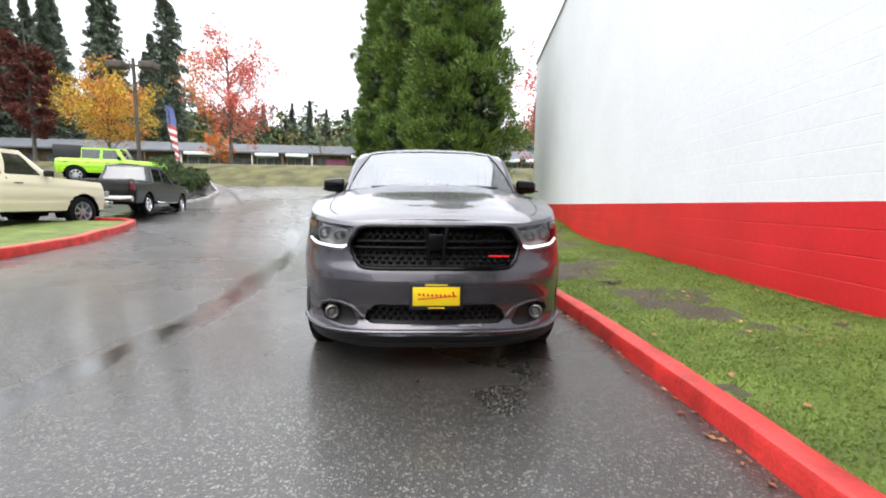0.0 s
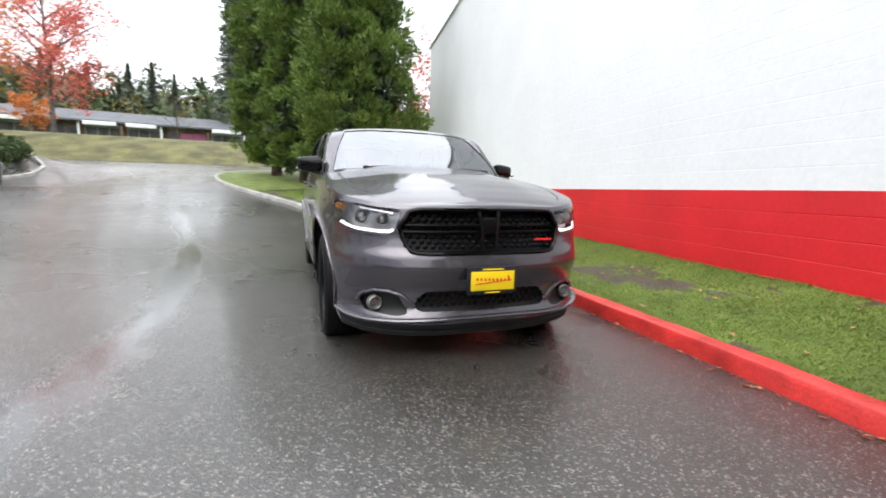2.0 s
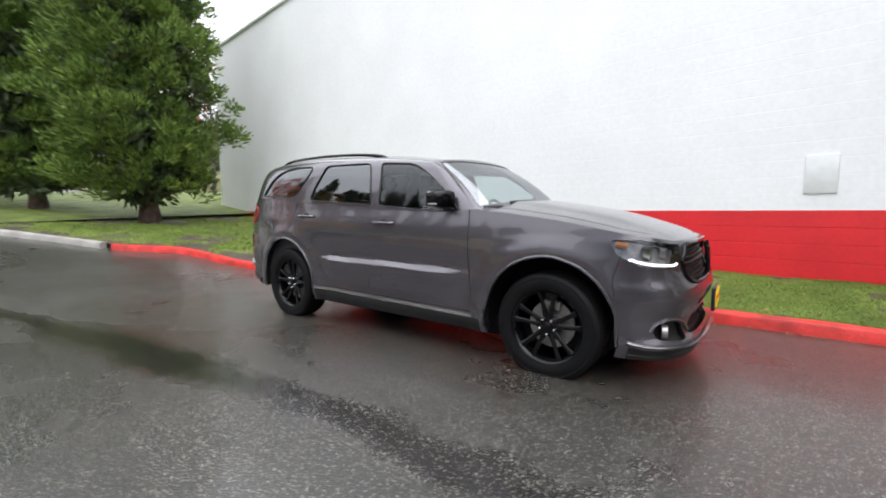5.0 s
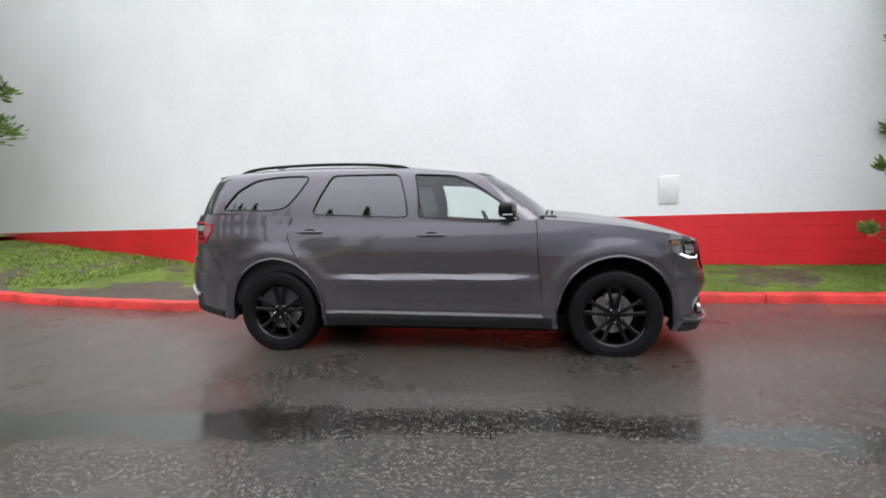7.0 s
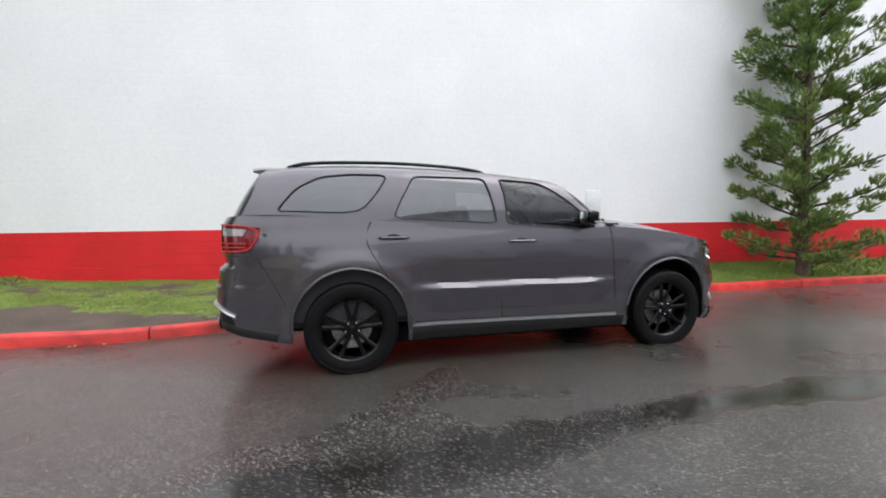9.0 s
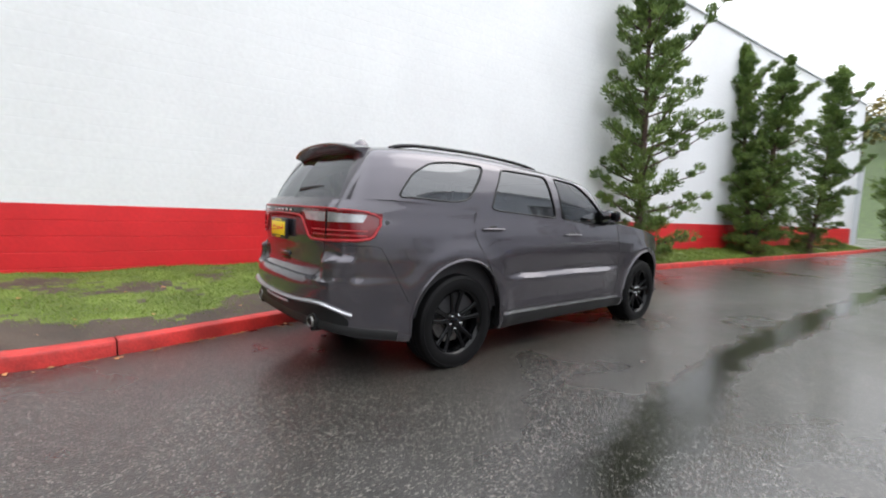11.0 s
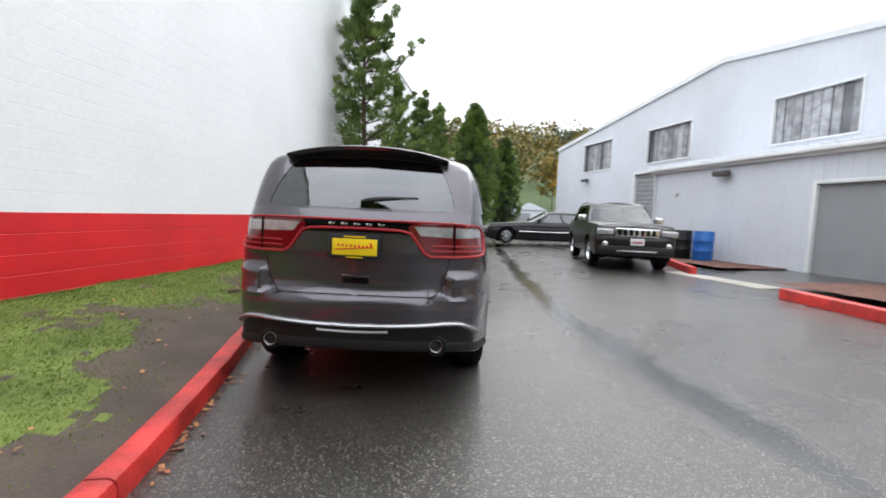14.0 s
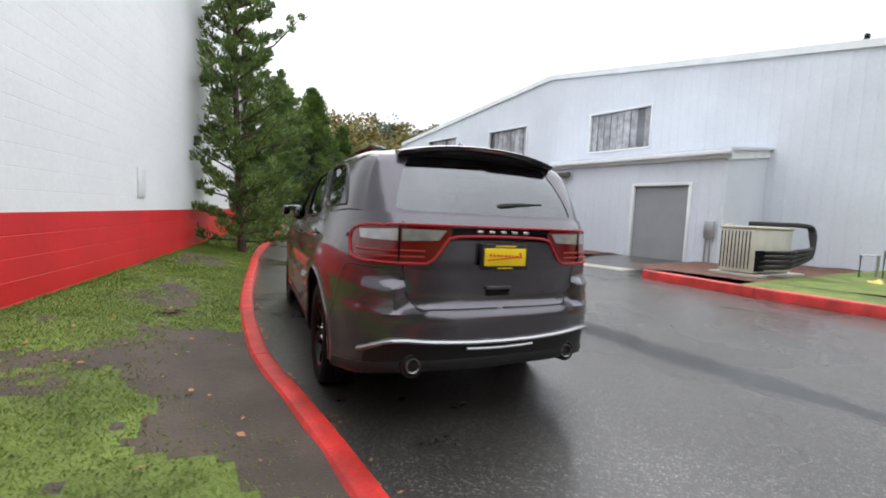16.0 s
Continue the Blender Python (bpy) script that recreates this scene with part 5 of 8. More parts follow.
for sgn in (1, -1):
    pts = smooth_line([(sgn * 0.612, 0.28, 1.705), (sgn * 0.618, 0.38, 1.735), (sgn * 0.625, 0.7, 1.765), (sgn * 0.627, 1.2, 1.782), (sgn * 0.612, 1.7, 1.775), (sgn * 0.60, 1.92, 1.755), (sgn * 0.59, 2.02, 1.725)], 40)
    tube("roof_rail", pts, 0.018, BLACK_GLOSS, CAR, 8, 0.85, label="dark roof rail")
    # door mirror
    bm = bmesh.new()
    vs = add_box(bm, (-0.105, -0.06, -0.075), (0.105, 0.055, 0.075), None, 0.04)
    for v in bm.verts:
        v.co.z *= 1 - 0.18 * (v.co.x * sgn > 0.05)
        v.co.y += 0.03 * (v.co.x * sgn) / 0.1
        v.co.y *= 1.0 - 0.25 * (abs(v.co.z) > 0.06)
    bmesh.ops.transform(bm, matrix=Matrix.Translation((sgn * 0.965, -0.635, 1.295)), verts=bm.verts[:])
    mirror_ob = part("door_mirror", bm, BLACK_GLOSS, CAR, "gloss black door mirror")
    box("mirror_glass", (sgn * 0.965 - 0.088, -0.577, 1.235), (sgn * 0.965 + 0.088, -0.572, 1.355), CHROME, mirror_ob, 0.002)
    tube("mirror_arm", [(sgn * 0.84, -0.68, 1.205), (sgn * 0.88, -0.665, 1.215), (sgn * 0.94, -0.64, 1.235)], 0.03, BLACK_PLASTIC, mirror_ob, 8, 0.6)
    box("turn_repeater", (sgn * 1.075 - 0.006, -0.68, 1.248), (sgn * 1.075 + 0.008, -0.595, 1.262), BRUSHED, mirror_ob, 0.003)
    for hy, hz in ((0.03, 1.093), (1.17, 1.138)):
        sx = float(line_3d([(sy(hy), hz)])[0][0])
        # flat black oval: shade of the hollow behind the handle, put in as colour
        bm = bmesh.new()
        add_lathe(bm, [(0, -0.002), (0.034, -0.002), (0.03, 0.002), (0, 0.0025)], Matrix.Translation((sgn * sx, hy, hz)) @ Matrix.Rotation(radians(90 * sgn), 4, "Y") @ Matrix.Diagonal((0.85, 1.9, 1, 1)), 24)
        part("handle_hollow_shade", bm, BLACK_PLASTIC, CAR)
        tube("door_handle", [(sgn * (sx + 0.004), hy - 0.12, hz), (sgn * (sx + 0.028), hy - 0.1, hz), (sgn * (sx + 0.033), hy, hz + 0.002), (sgn * (sx + 0.028), hy + 0.1, hz), (sgn * (sx + 0.004), hy + 0.12, hz)], 0.0135, PAINT, CAR, 8, 0.8)
# wiper arms at the cowl
for x0, x1 in ((-0.55, 0.02), (0.05, 0.6)):
    tube("wiper_blade", [(x0, -1.04, 1.272), ((x0 + x1) / 2, -1.065, 1.282), (x1, -1.05, 1.272)], 0.012, BLACK_PLASTIC, CAR, 6)
box("cowl", (-0.78, -1.06, 1.20), (0.78, -0.92, 1.242), BLACK_PLASTIC, CAR, 0.01)

# cabin
box("dashboard", (-0.75, -1.0, 0.95), (0.75, -0.52, 1.19), INTERIOR, CAR, 0.06)
sw = Matrix.Translation((0.38, -0.42, 1.13)) @ Matrix.Rotation(radians(65), 4, "X")
tube("steering_wheel", [tuple(sw @ Vector((0.19 * math.cos(t), 0.19 * math.sin(t), 0))) for t in np.linspace(0, 2 * math.pi, 28)], 0.016, INTERIOR, CAR, 6)
for sx_, sy_ in ((-0.38, 0.05), (0.38, 0.05), (-0.38, 0.98), (0.38, 0.98), (-0.3, 1.75), (0.3, 1.75)):
    w = 0.25
    box("seat", (sx_ - w, sy_ - 0.28, 0.50), (sx_ + w, sy_ + 0.22, 0.72), INTERIOR, CAR, 0.06)
    bm = bmesh.new()
    add_box(bm, (-w, -0.06, 0), (w, 0.07, 0.62), Matrix.Translation((sx_, sy_ + 0.2, 0.62)) @ Matrix.Rotation(radians(-14), 4, "X"), 0.05)
    add_box(bm, (-0.13, -0.04, 0.64), (0.13, 0.06, 0.82), Matrix.Translation((sx_, sy_ + 0.2, 0.62)) @ Matrix.Rotation(radians(-14), 4, "X"), 0.04)
    part("seat_back", bm, INTERIOR, CAR)
box("cabin_floor", (-0.82, -0.95, 0.40), (0.82, 2.35, 0.50), INTERIOR, CAR, 0.02)
for sgn in (1, -1):
    bm = bmesh.new()
    add_box(bm, (sgn * 0.83 - 0.03, -0.9, 0.45), (sgn * 0.83 + 0.03, 2.2, 1.19), None, 0.02)
    part("door_lining", bm, INTERIOR, CAR)
box("cargo_lining", (-0.7, 2.33, 0.5), (0.7, 2.38, 1.22), INTERIOR, CAR, 0.02)


# ---------------------------------------------------------------- the grey metal building
B_DIR = Vector((-0.25, 1, 0)).normalized()  # along the long face, northwards
B_OUT = Vector((1, 0.25, 0)).normalized()  # towards the drive


def b_matrix(x, y):
    """A frame on the building's face: local x runs north along it, local y points out to the drive."""
    m = Matrix(((B_DIR.x, B_OUT.x, 0, x), (B_DIR.y, B_OUT.y, 0, y), (0, 0, 1, 0), (0, 0, 0, 1)))
    return m


MAIN = b_matrix(-14.45 + 0.25 * 24.9, -24.9)  # south corner of the main face
ANNEX = b_matrix(-11.2 + 0.25 * 11.1, -11.1)
WINDOW_DARK = material("dim_window_pane", (0.13, 0.135, 0.145), 0.12, vary=0.3, scale=1.5)
CURTAIN = material("grey_strip_curtain", (0.34, 0.345, 0.36), 0.6, vary=0.3, scale=4.0, per_object=0.25)


def along(y):
    """Distance along the main face to a place with that y."""
    return (y + 24.9) / B_DIR.y


L_MAIN = along(-0.2) + 6
H_LO, H_HI = 6.35, 8.1
s_apex = along(-12.3)


def eave(s):
    k = (H_HI - H_LO) / s_apex
    return H_HI - abs(s - s_apex) * k


grey = thing("warehouse", None, "pale grey metal-sided warehouse with a low gable roof", "building")


def ribbed_wall(name, s0, s1, low, top, holes, matrix, parent, mat, pitch=0.305, rib=0.009):
    """Ribbed metal siding between two lengths, with openings cut out."""
    xs = set()
    s = s0
    while s < s1:
        for d in (0, 0.03, 0.05, 0.08):
            if s + d < s1:
                xs.add(round(s + d, 4))
        s += pitch
    for a, b, _, _ in holes:
        xs |= {a, b}
    xs |= {s0, s1}
    xs = sorted(xs)
    if callable(top):
        pk = [x for x in xs if abs(x - s_apex) < 0.2]
    V, F = [], []
    for a, b in zip(xs, xs[1:]):
        ra, rb = [(rib if 0.025 < ((q - s0) % pitch) < 0.055 else 0.0) for q in (a, b)]
        ta, tb = (top(a), top(b)) if callable(top) else (top, top)
        mid_s = (a + b) / 2
        cuts = sorted([(h[2], h[3]) for h in holes if h[0] - 1e-6 <= mid_s <= h[1] + 1e-6])
        z = low
        spans = []
        for lo, hi in cuts:
            spans.append((z, z, lo, lo))
            z = hi
        spans.append((z, z, ta, tb))
        for za, zb, ua, ub in spans:
            if min(ua - za, ub - zb) < 1e-3:
                continue
            k = len(V)
            V += [matrix @ Vector(q) for q in ((a, ra, za), (b, rb, zb), (b, rb, ub), (a, ra, ua))]
            F.append((k, k + 3, k + 2, k + 1))
    ob = part_data(name, V, F, mat, parent, smooth=False)
    return ob


main_holes = [(along(-21.75), along(-19.05), 4.5, 6.1), (along(-16.25), along(-13.65), 4.45, 6.0), (along(-10.1), along(-7.55), 4.4, 5.95), (along(-17.0), along(-14.95), 0.0, 3.95)]
ribbed_wall("siding", 0, L_MAIN, -0.3, eave, main_holes, MAIN, grey, SIDING)
for a, b, lo, hi in main_holes[:3]:
    w = thing("window", MAIN @ Matrix.Translation((0, 0, 0)))
    w.parent = grey
    w.matrix_world = MAIN
    for q in ((a - 0.06, lo - 0.07, b + 0.06, lo), (a - 0.06, hi, b + 0.06, hi + 0.07), (a - 0.06, lo, a, hi), (b, lo, b + 0.06, hi)):
        box("window_frame", (q[0], -0.1, q[1]), (q[2], 0.035, q[3]), TRIM_WHITE, w, 0.006)
    box("pane", (a, -0.2, lo), (b, -0.16, hi), WINDOW_DARK, w)
    n_str = 9
    for k in range(n_str):
        if random.Random(k * 7 + int(a * 10)).random() < 0.12:
            continue
        x0 = a + (b - a) * k / n_str
        lean = random.Random(k + int(a)).uniform(-0.02, 0.02)
        bm = bmesh.new()
        add_box(bm, (x0 + 0.012, -0.13 + lean, lo + 0.02), (x0 + (b - a) / n_str - 0.012, -0.115 + lean, hi - 0.01), None, 0.004)
        part("curtain_strip", bm, CURTAIN, w)
a, b, lo, hi = main_holes[3]
rd = thing("roller_door", MAIN)
rd.parent = grey
rd.matrix_world = MAIN
for k in range(18):
    z0 = 0.0 + k * 0.22
    if z0 + 0.2 > hi:
        break
    box("slat", (a, -0.16, z0), (b, -0.12, z0 + 0.205), DOOR_GREY, rd, 0.012)
for q in ((a - 0.1, 0, a, hi + 0.1), (b, 0, b + 0.1, hi + 0.1), (a, hi, b, hi + 0.1)):
    box("door_trim", (q[0], -0.15, q[1]), (q[2], 0.04, q[3]), TRIM_WHITE, rd, 0.006)
# fascia along the gable, roof and the far end
V = []
prof = [0, s_apex, L_MAIN]
bm = bmesh.new()
for s0, s1 in zip(prof, prof[1:]):
    quad = [MAIN @ Vector(q) for q in ((s0, 0.09, eave(s0) - 0.16), (s1, 0.09, eave(s1) - 0.16), (s1, 0.09, eave(s1) + 0.06), (s0, 0.09, eave(s0) + 0.06), (s0, -0.1, eave(s0) - 0.16), (s1, -0.1, eave(s1) - 0.16), (s1, -0.1, eave(s1) + 0.06), (s0, -0.1, eave(s0) + 0.06))]
    vs = [bm.verts.new(q) for q in quad]
    for f in ((0, 3, 2, 1), (4, 5, 6, 7), (3, 7, 6, 2), (0, 1, 5, 4), (0, 4, 7, 3), (1, 2, 6, 5)):
        bm.faces.new([vs[q] for q in f])
part("gable_trim", bm, TRIM_WHITE, grey, smooth=False)
V = [MAIN @ Vector(q) for q in ((0, 0, eave(0)), (s_apex, 0, eave(s_apex)), (L_MAIN, 0, eave(L_MAIN)), (0, -30, eave(0)), (s_apex, -30, eave(s_apex)), (L_MAIN, -30, eave(L_MAIN)), (0, 0, -0.3), (0, -30, -0.3), (L_MAIN, 0, -0.3), (L_MAIN, -30, -0.3))]
part_data("roof", V, [(0, 3, 4, 1), (1, 4, 5, 2)], SIDING, grey, smooth=False)
part_data("end_wall", V, [(0, 6, 7, 3)], SIDING, grey, smooth=False)
part_data("end_wall", V, [(2, 5, 9, 8)], SIDING, grey, smooth=False)
LAMP_CASE = material("lamp_casing", (0.10, 0.095, 0.09), 0.5, vary=0.2, scale=9)


def wall_lamp(matrix, s, z):
    lamp = thing("wall_lamp", matrix @ Matrix.Translation((s, 0.02, z)), "dark box floodlight fixed to grey siding", "lamp", "wall lamps")
    bm = bmesh.new()
    add_box(bm, (-0.22, 0.05, -0.09), (0.22, 0.34, 0.07), Matrix.Rotation(radians(-8), 4, "X"), 0.03)
    part("casing", bm, LAMP_CASE, lamp)
    box("bracket", (-0.06, -0.02, -0.06), (0.06, 0.08, 0.05), LAMP_CASE, lamp, 0.01)
    box("lamp_glass", (-0.17, 0.08, -0.145), (0.17, 0.29, -0.115), WINDOW_DARK, lamp, 0.005)
    return lamp


wall_lamp(MAIN, along(-21.2), 4.0)
# annex
L_ANX, D_ANX = 8.35, 3.15
annex = thing("annex", None, "low grey metal annex with a lean-to roof", "building")
ga_, gb_ = 5.75, 7.4
ribbed_wall("siding", 0, L_ANX, -0.3, 3.32, [(ga_, gb_, -0.3, 2.57)], ANNEX, annex, SIDING)
side_m = ANNEX @ Matrix.Translation((L_ANX, 0, 0)) @ Matrix.Rotation(radians(90), 4, "Z") @ Matrix.Diagonal((1, -1, 1, 1))
V = [ANNEX @ Vector(q) for q in ((L_ANX, 0, -0.3), (L_ANX, -D_ANX, -0.3), (L_ANX, -D_ANX, 3.75), (L_ANX, 0, 3.32), (0, 0, -0.3), (0, -D_ANX, -0.3), (0, -D_ANX, 3.75), (0, 0, 3.32))]
part_data("side_wall", V, [(0, 1, 2, 3)], SIDING, annex, smooth=False)
part_data("side_wall", V, [(4, 7, 6, 5)], SIDING, annex, smooth=False)
bm = bmesh.new()
q = [ANNEX @ Vector(p) for p in ((-0.15, 0.22, 3.52), (L_ANX + 0.15, 0.22, 3.52), (L_ANX + 0.15, -D_ANX, 3.95), (-0.15, -D_ANX, 3.95), (-0.15, 0.22, 3.46), (L_ANX + 0.15, 0.22, 3.46), (L_ANX + 0.15, -D_ANX, 3.89), (-0.15, -D_ANX, 3.89))]
vs = [bm.verts.new(p) for p in q]
for f in ((0, 1, 2, 3), (7, 6, 5, 4), (0, 4, 5, 1), (1, 5, 6, 2), (3, 2, 6, 7), (0, 3, 7, 4)):
    bm.faces.new([vs[k] for k in f])
bmesh.ops.recalc_face_normals(bm, faces=bm.faces[:])
part("roof", bm, SIDING, annex, smooth=False)
for k in range(28):
    s = -0.1 + k * (L_ANX + 0.2) / 27
    bm = bmesh.new()
    add_tube(bm, [ANNEX @ Vector((s, 0.24, 3.53)), ANNEX @ Vector((s, -D_ANX + 0.1, 3.95))], 0.025, 6)
    part("roof_rib", bm, SIDING, annex)
box("fascia", (-0.12, 0.0, 3.28), (L_ANX + 0.12, 0.12, 3.46), TRIM_WHITE, annex, 0.01, ANNEX)
box("gutter", (-0.15, 0.12, 3.36), (L_ANX + 0.15, 0.25, 3.49), TRIM_WHITE, annex, 0.03, ANNEX)
V = [ANNEX @ Vector(p) for p in ((L_ANX + 0.06, 0.12, 3.22), (L_ANX + 0.06, -D_ANX, 3.65), (L_ANX + 0.06, -D_ANX, 3.92), (L_ANX + 0.06, 0.12, 3.48), (L_ANX, 0.12, 3.22), (L_ANX, -D_ANX, 3.65), (L_ANX, -D_ANX, 3.92), (L_ANX, 0.12, 3.48))]
part_data("side_fascia", V, [(0, 3, 2, 1), (4, 5, 6, 7), (0, 1, 5, 4), (2, 3, 7, 6)], TRIM_WHITE, annex, smooth=False)
tube("downpipe", [ANNEX @ Vector(p) for p in ((0.1, 0.2, 3.36), (0.1, 0.06, 3.2), (0.1, 0.06, 0.2))], 0.045, TRIM_WHITE, annex)
door = thing("garage_door", ANNEX)
door.parent = annex
door.matrix_world = ANNEX
box("door_leaf", (ga_, -0.12, 0.2), (gb_, -0.08, 2.57), DOOR_GREY, door)
for k in range(9):
    box("door_line", (ga_, -0.081, 0.28 + k * 0.26), (gb_, -0.076, 0.284 + k * 0.26), DOOR_GREY, door)
for q in ((ga_ - 0.09, 0.1, ga_, 2.66), (gb_, 0.1, gb_ + 0.09, 2.66), (ga_, 2.57, gb_, 2.66)):
    box("door_trim", (q[0], -0.12, q[1]), (q[2], 0.035, q[3]), TRIM_WHITE, door, 0.006)
wall_lamp(ANNEX, 3.1, 3.1)
bm = bmesh.new()
add_box(bm, (1.1, 0.0, 2.45), (1.22, 0.09, 2.57), ANNEX, 0.03)
tagged(part("small_sensor", bm, TRIM_WHITE), "small white sensor on grey siding", "sensor")

# apron, beds and kerbs before the building
box_m = ANNEX
pad = box("concrete_pad", (ga_ - 0.5, 0.0, -0.1), (gb_ + 0.35, 3.9, 0.255), CONCRETE, None, 0.01, ANNEX)
tagged(pad, "wet pale concrete pad before the garage door", "pavement", kind="structure")


def bed(name, s0, s1, d0, d1, mat, label, top=0.37):
    """A planted bed along the building."""
    V, F = [], []
    n, m = 30, 14
    for i in range(n + 1):
        for j in range(m + 1):
            p = ANNEX @ Vector((s0 + (s1 - s0) * i / n, d0 + (d1 - d0) * j / m, 0))
            V.append((p.x, p.y, top + 0.03 * noise.noise(Vector((p.x * 2, p.y * 2, 5)))))
    for i in range(n):
        for j in range(m):
            a = i * (m + 1) + j
            F.append((a, a + m + 1, a + m + 2, a + 1))
    ob = part_data(name, V, [f[::-1] for f in F], mat)
    return tagged(ob, label, "bed", kind="structure")


bed("mulch_bed_near", gb_ + 0.36, 11.2, -3.1, 3.75, BARK_MULCH, "red-brown bark mulch bed beside the annex")
bed("mulch_bed_far", -0.5, ga_ - 0.51, 0.0, 2.2, BARK_MULCH, "bark mulch bed along the annex wall")
bed("grass_bed", 11.0, 12.6, -3.1, 3.75, TURF, "green wet grass beyond the mulch bed", 0.375)
kerb_run("kerb_building_near", [(-6.2, -1.8), (-6.2, -1.2), (-6.28, 0.5), (-6.5, 2.0), (-7.1, 4.4), (-7.76, 6.6), (-8.25, 7.75), (-8.95, 8.3), (-10.2, 8.45)], KERB_RED, height=0.17, side=-1.0, label="red painted kerb before the grey building", seed=8)
kerb_run("kerb_building_far", [(-7.6, -9.8), (-6.75, -6.4), (-6.35, -4.7)], KERB_RED, height=0.17, side=-1.0, label="red painted kerb by the parked SUV", seed=9)


# ---------------------------------------------------------------- plants
def leaf_material(name, lo, hi, rough=0.6, island=0.35):
    return material(name, lo, rough, vary=0.0, color2=hi, scale=1.6, island=island, spec=0.3)


CONIFER = leaf_material("conifer_green", (0.07, 0.125, 0.022), (0.165, 0.235, 0.045), island=0.45)
JUNIPER = leaf_material("juniper_green", (0.09, 0.15, 0.042), (0.20, 0.28, 0.072))
# paler grey-green, with distance haze put into the leaf colour
HAZY_FIR = leaf_material("hazy_fir_green", (0.085, 0.11, 0.08), (0.14, 0.165, 0.115))
# darker copy of the conifer green, with the crown's inner shade in its colour
SHADED_INNER = leaf_material("inner_conifer_shade_green", (0.045, 0.07, 0.03), (0.075, 0.10, 0.045))
MAPLE_RED = leaf_material("maple_red", (0.50, 0.085, 0.075), (0.66, 0.19, 0.12))
MAPLE_ORANGE = leaf_material("maple_orange", (0.55, 0.15, 0.04), (0.65, 0.28, 0.06))
MAPLE_YELLOW = leaf_material("maple_yellow", (0.48, 0.30, 0.03), (0.60, 0.40, 0.06))
PURPLE = leaf_material("purple_leaf", (0.075, 0.018, 0.015), (0.14, 0.035, 0.022))
HILL_MIX = leaf_material("hill_thicket", (0.06, 0.075, 0.025), (0.19, 0.15, 0.04))
SHRUB = leaf_material("shrub_green", (0.03, 0.055, 0.018), (0.08, 0.11, 0.035))
GOLD_MIX = leaf_material("gold_thicket", (0.13, 0.12, 0.035), (0.30, 0.21, 0.05))
BARK = material("bark", (0.085, 0.055, 0.042), 0.85, vary=0.4, scale=6, fine=0.35, fine_scale=40, bump=1.0, bump_scale=22)
GREY_BARK = material("grey_bark", (0.10, 0.09, 0.08), 0.85, vary=0.3, scale=8, bump=0.8, bump_scale=25)


def leaves(rng, centers, radii, count, length, width, up=0.4, outward=None, droop=0.0):
    """Leaf blades round clump centres: points and four-cornered faces."""
    c = np.repeat(np.asarray(centers, float), count, 0)
    r = np.repeat(np.asarray(radii, float), count)
    n = len(c)
    d = rng.normal(size=(n, 3))
    d /= np.linalg.norm(d, axis=1)[:, None]
    base = c + d * (r * rng.uniform(0.35, 1.0, n))[:, None] * (1, 1, 0.8)
    d = d + np.array([0, 0, up])
    if outward is not None:
        d = d + np.repeat(np.asarray(outward, float), count, 0)
    d[:, 2] -= droop
    d /= np.maximum(np.linalg.norm(d, axis=1), 1e-6)[:, None]
    side = np.cross(d, rng.normal(size=(n, 3)))
    side /= np.maximum(np.linalg.norm(side, axis=1), 1e-6)[:, None]
    ln = (length * rng.uniform(0.6, 1.3, n))[:, None]
    wd = (width * rng.uniform(0.6, 1.3, n))[:, None]
    V = np.empty((n, 4, 3))
    V[:, 0], V[:, 1], V[:, 2], V[:, 3] = base - d * ln * 0.3, base + side * wd * 0.5 + d * ln * 0.15, base + d * ln * 0.7, base - side * wd * 0.5 + d * ln * 0.15
    return V.reshape(-1, 3)


def leaf_part(name, V, mat, parent):
    F = np.arange(len(V)).reshape(-1, 4)
    me = bpy.data.meshes.new(name)
    me.vertices.add(len(V))
    me.vertices.foreach_set("co", V.ravel())
    me.loops.add(len(V))
    me.loops.foreach_set("vertex_index", F.ravel().astype(np.int32))
    me.polygons.add(len(F))
    me.polygons.foreach_set("loop_start", np.arange(0, len(V), 4, dtype=np.int32))
    me.materials.append(mat)
    me.update(calc_edges=True)
    ob = new(name, me)
    ob.parent = parent
    return ob


def trunk_part(pts, r0, r1, mat, parent, name="trunk", steps=9):
    bm = bmesh.new()
    add_tube(bm, pts, r0, steps, 1.0, r1 / r0)
    for v in bm.verts:
        v.co += v.co.normalized() * 0.0 + Vector((noise.noise(v.co * 3), noise.noise(v.co * 3 + Vector((9, 0, 0))), 0)) * r0 * 0.18
    bmesh.ops.recalc_face_normals(bm, faces=bm.faces[:])
    return part(name, bm, mat, parent)


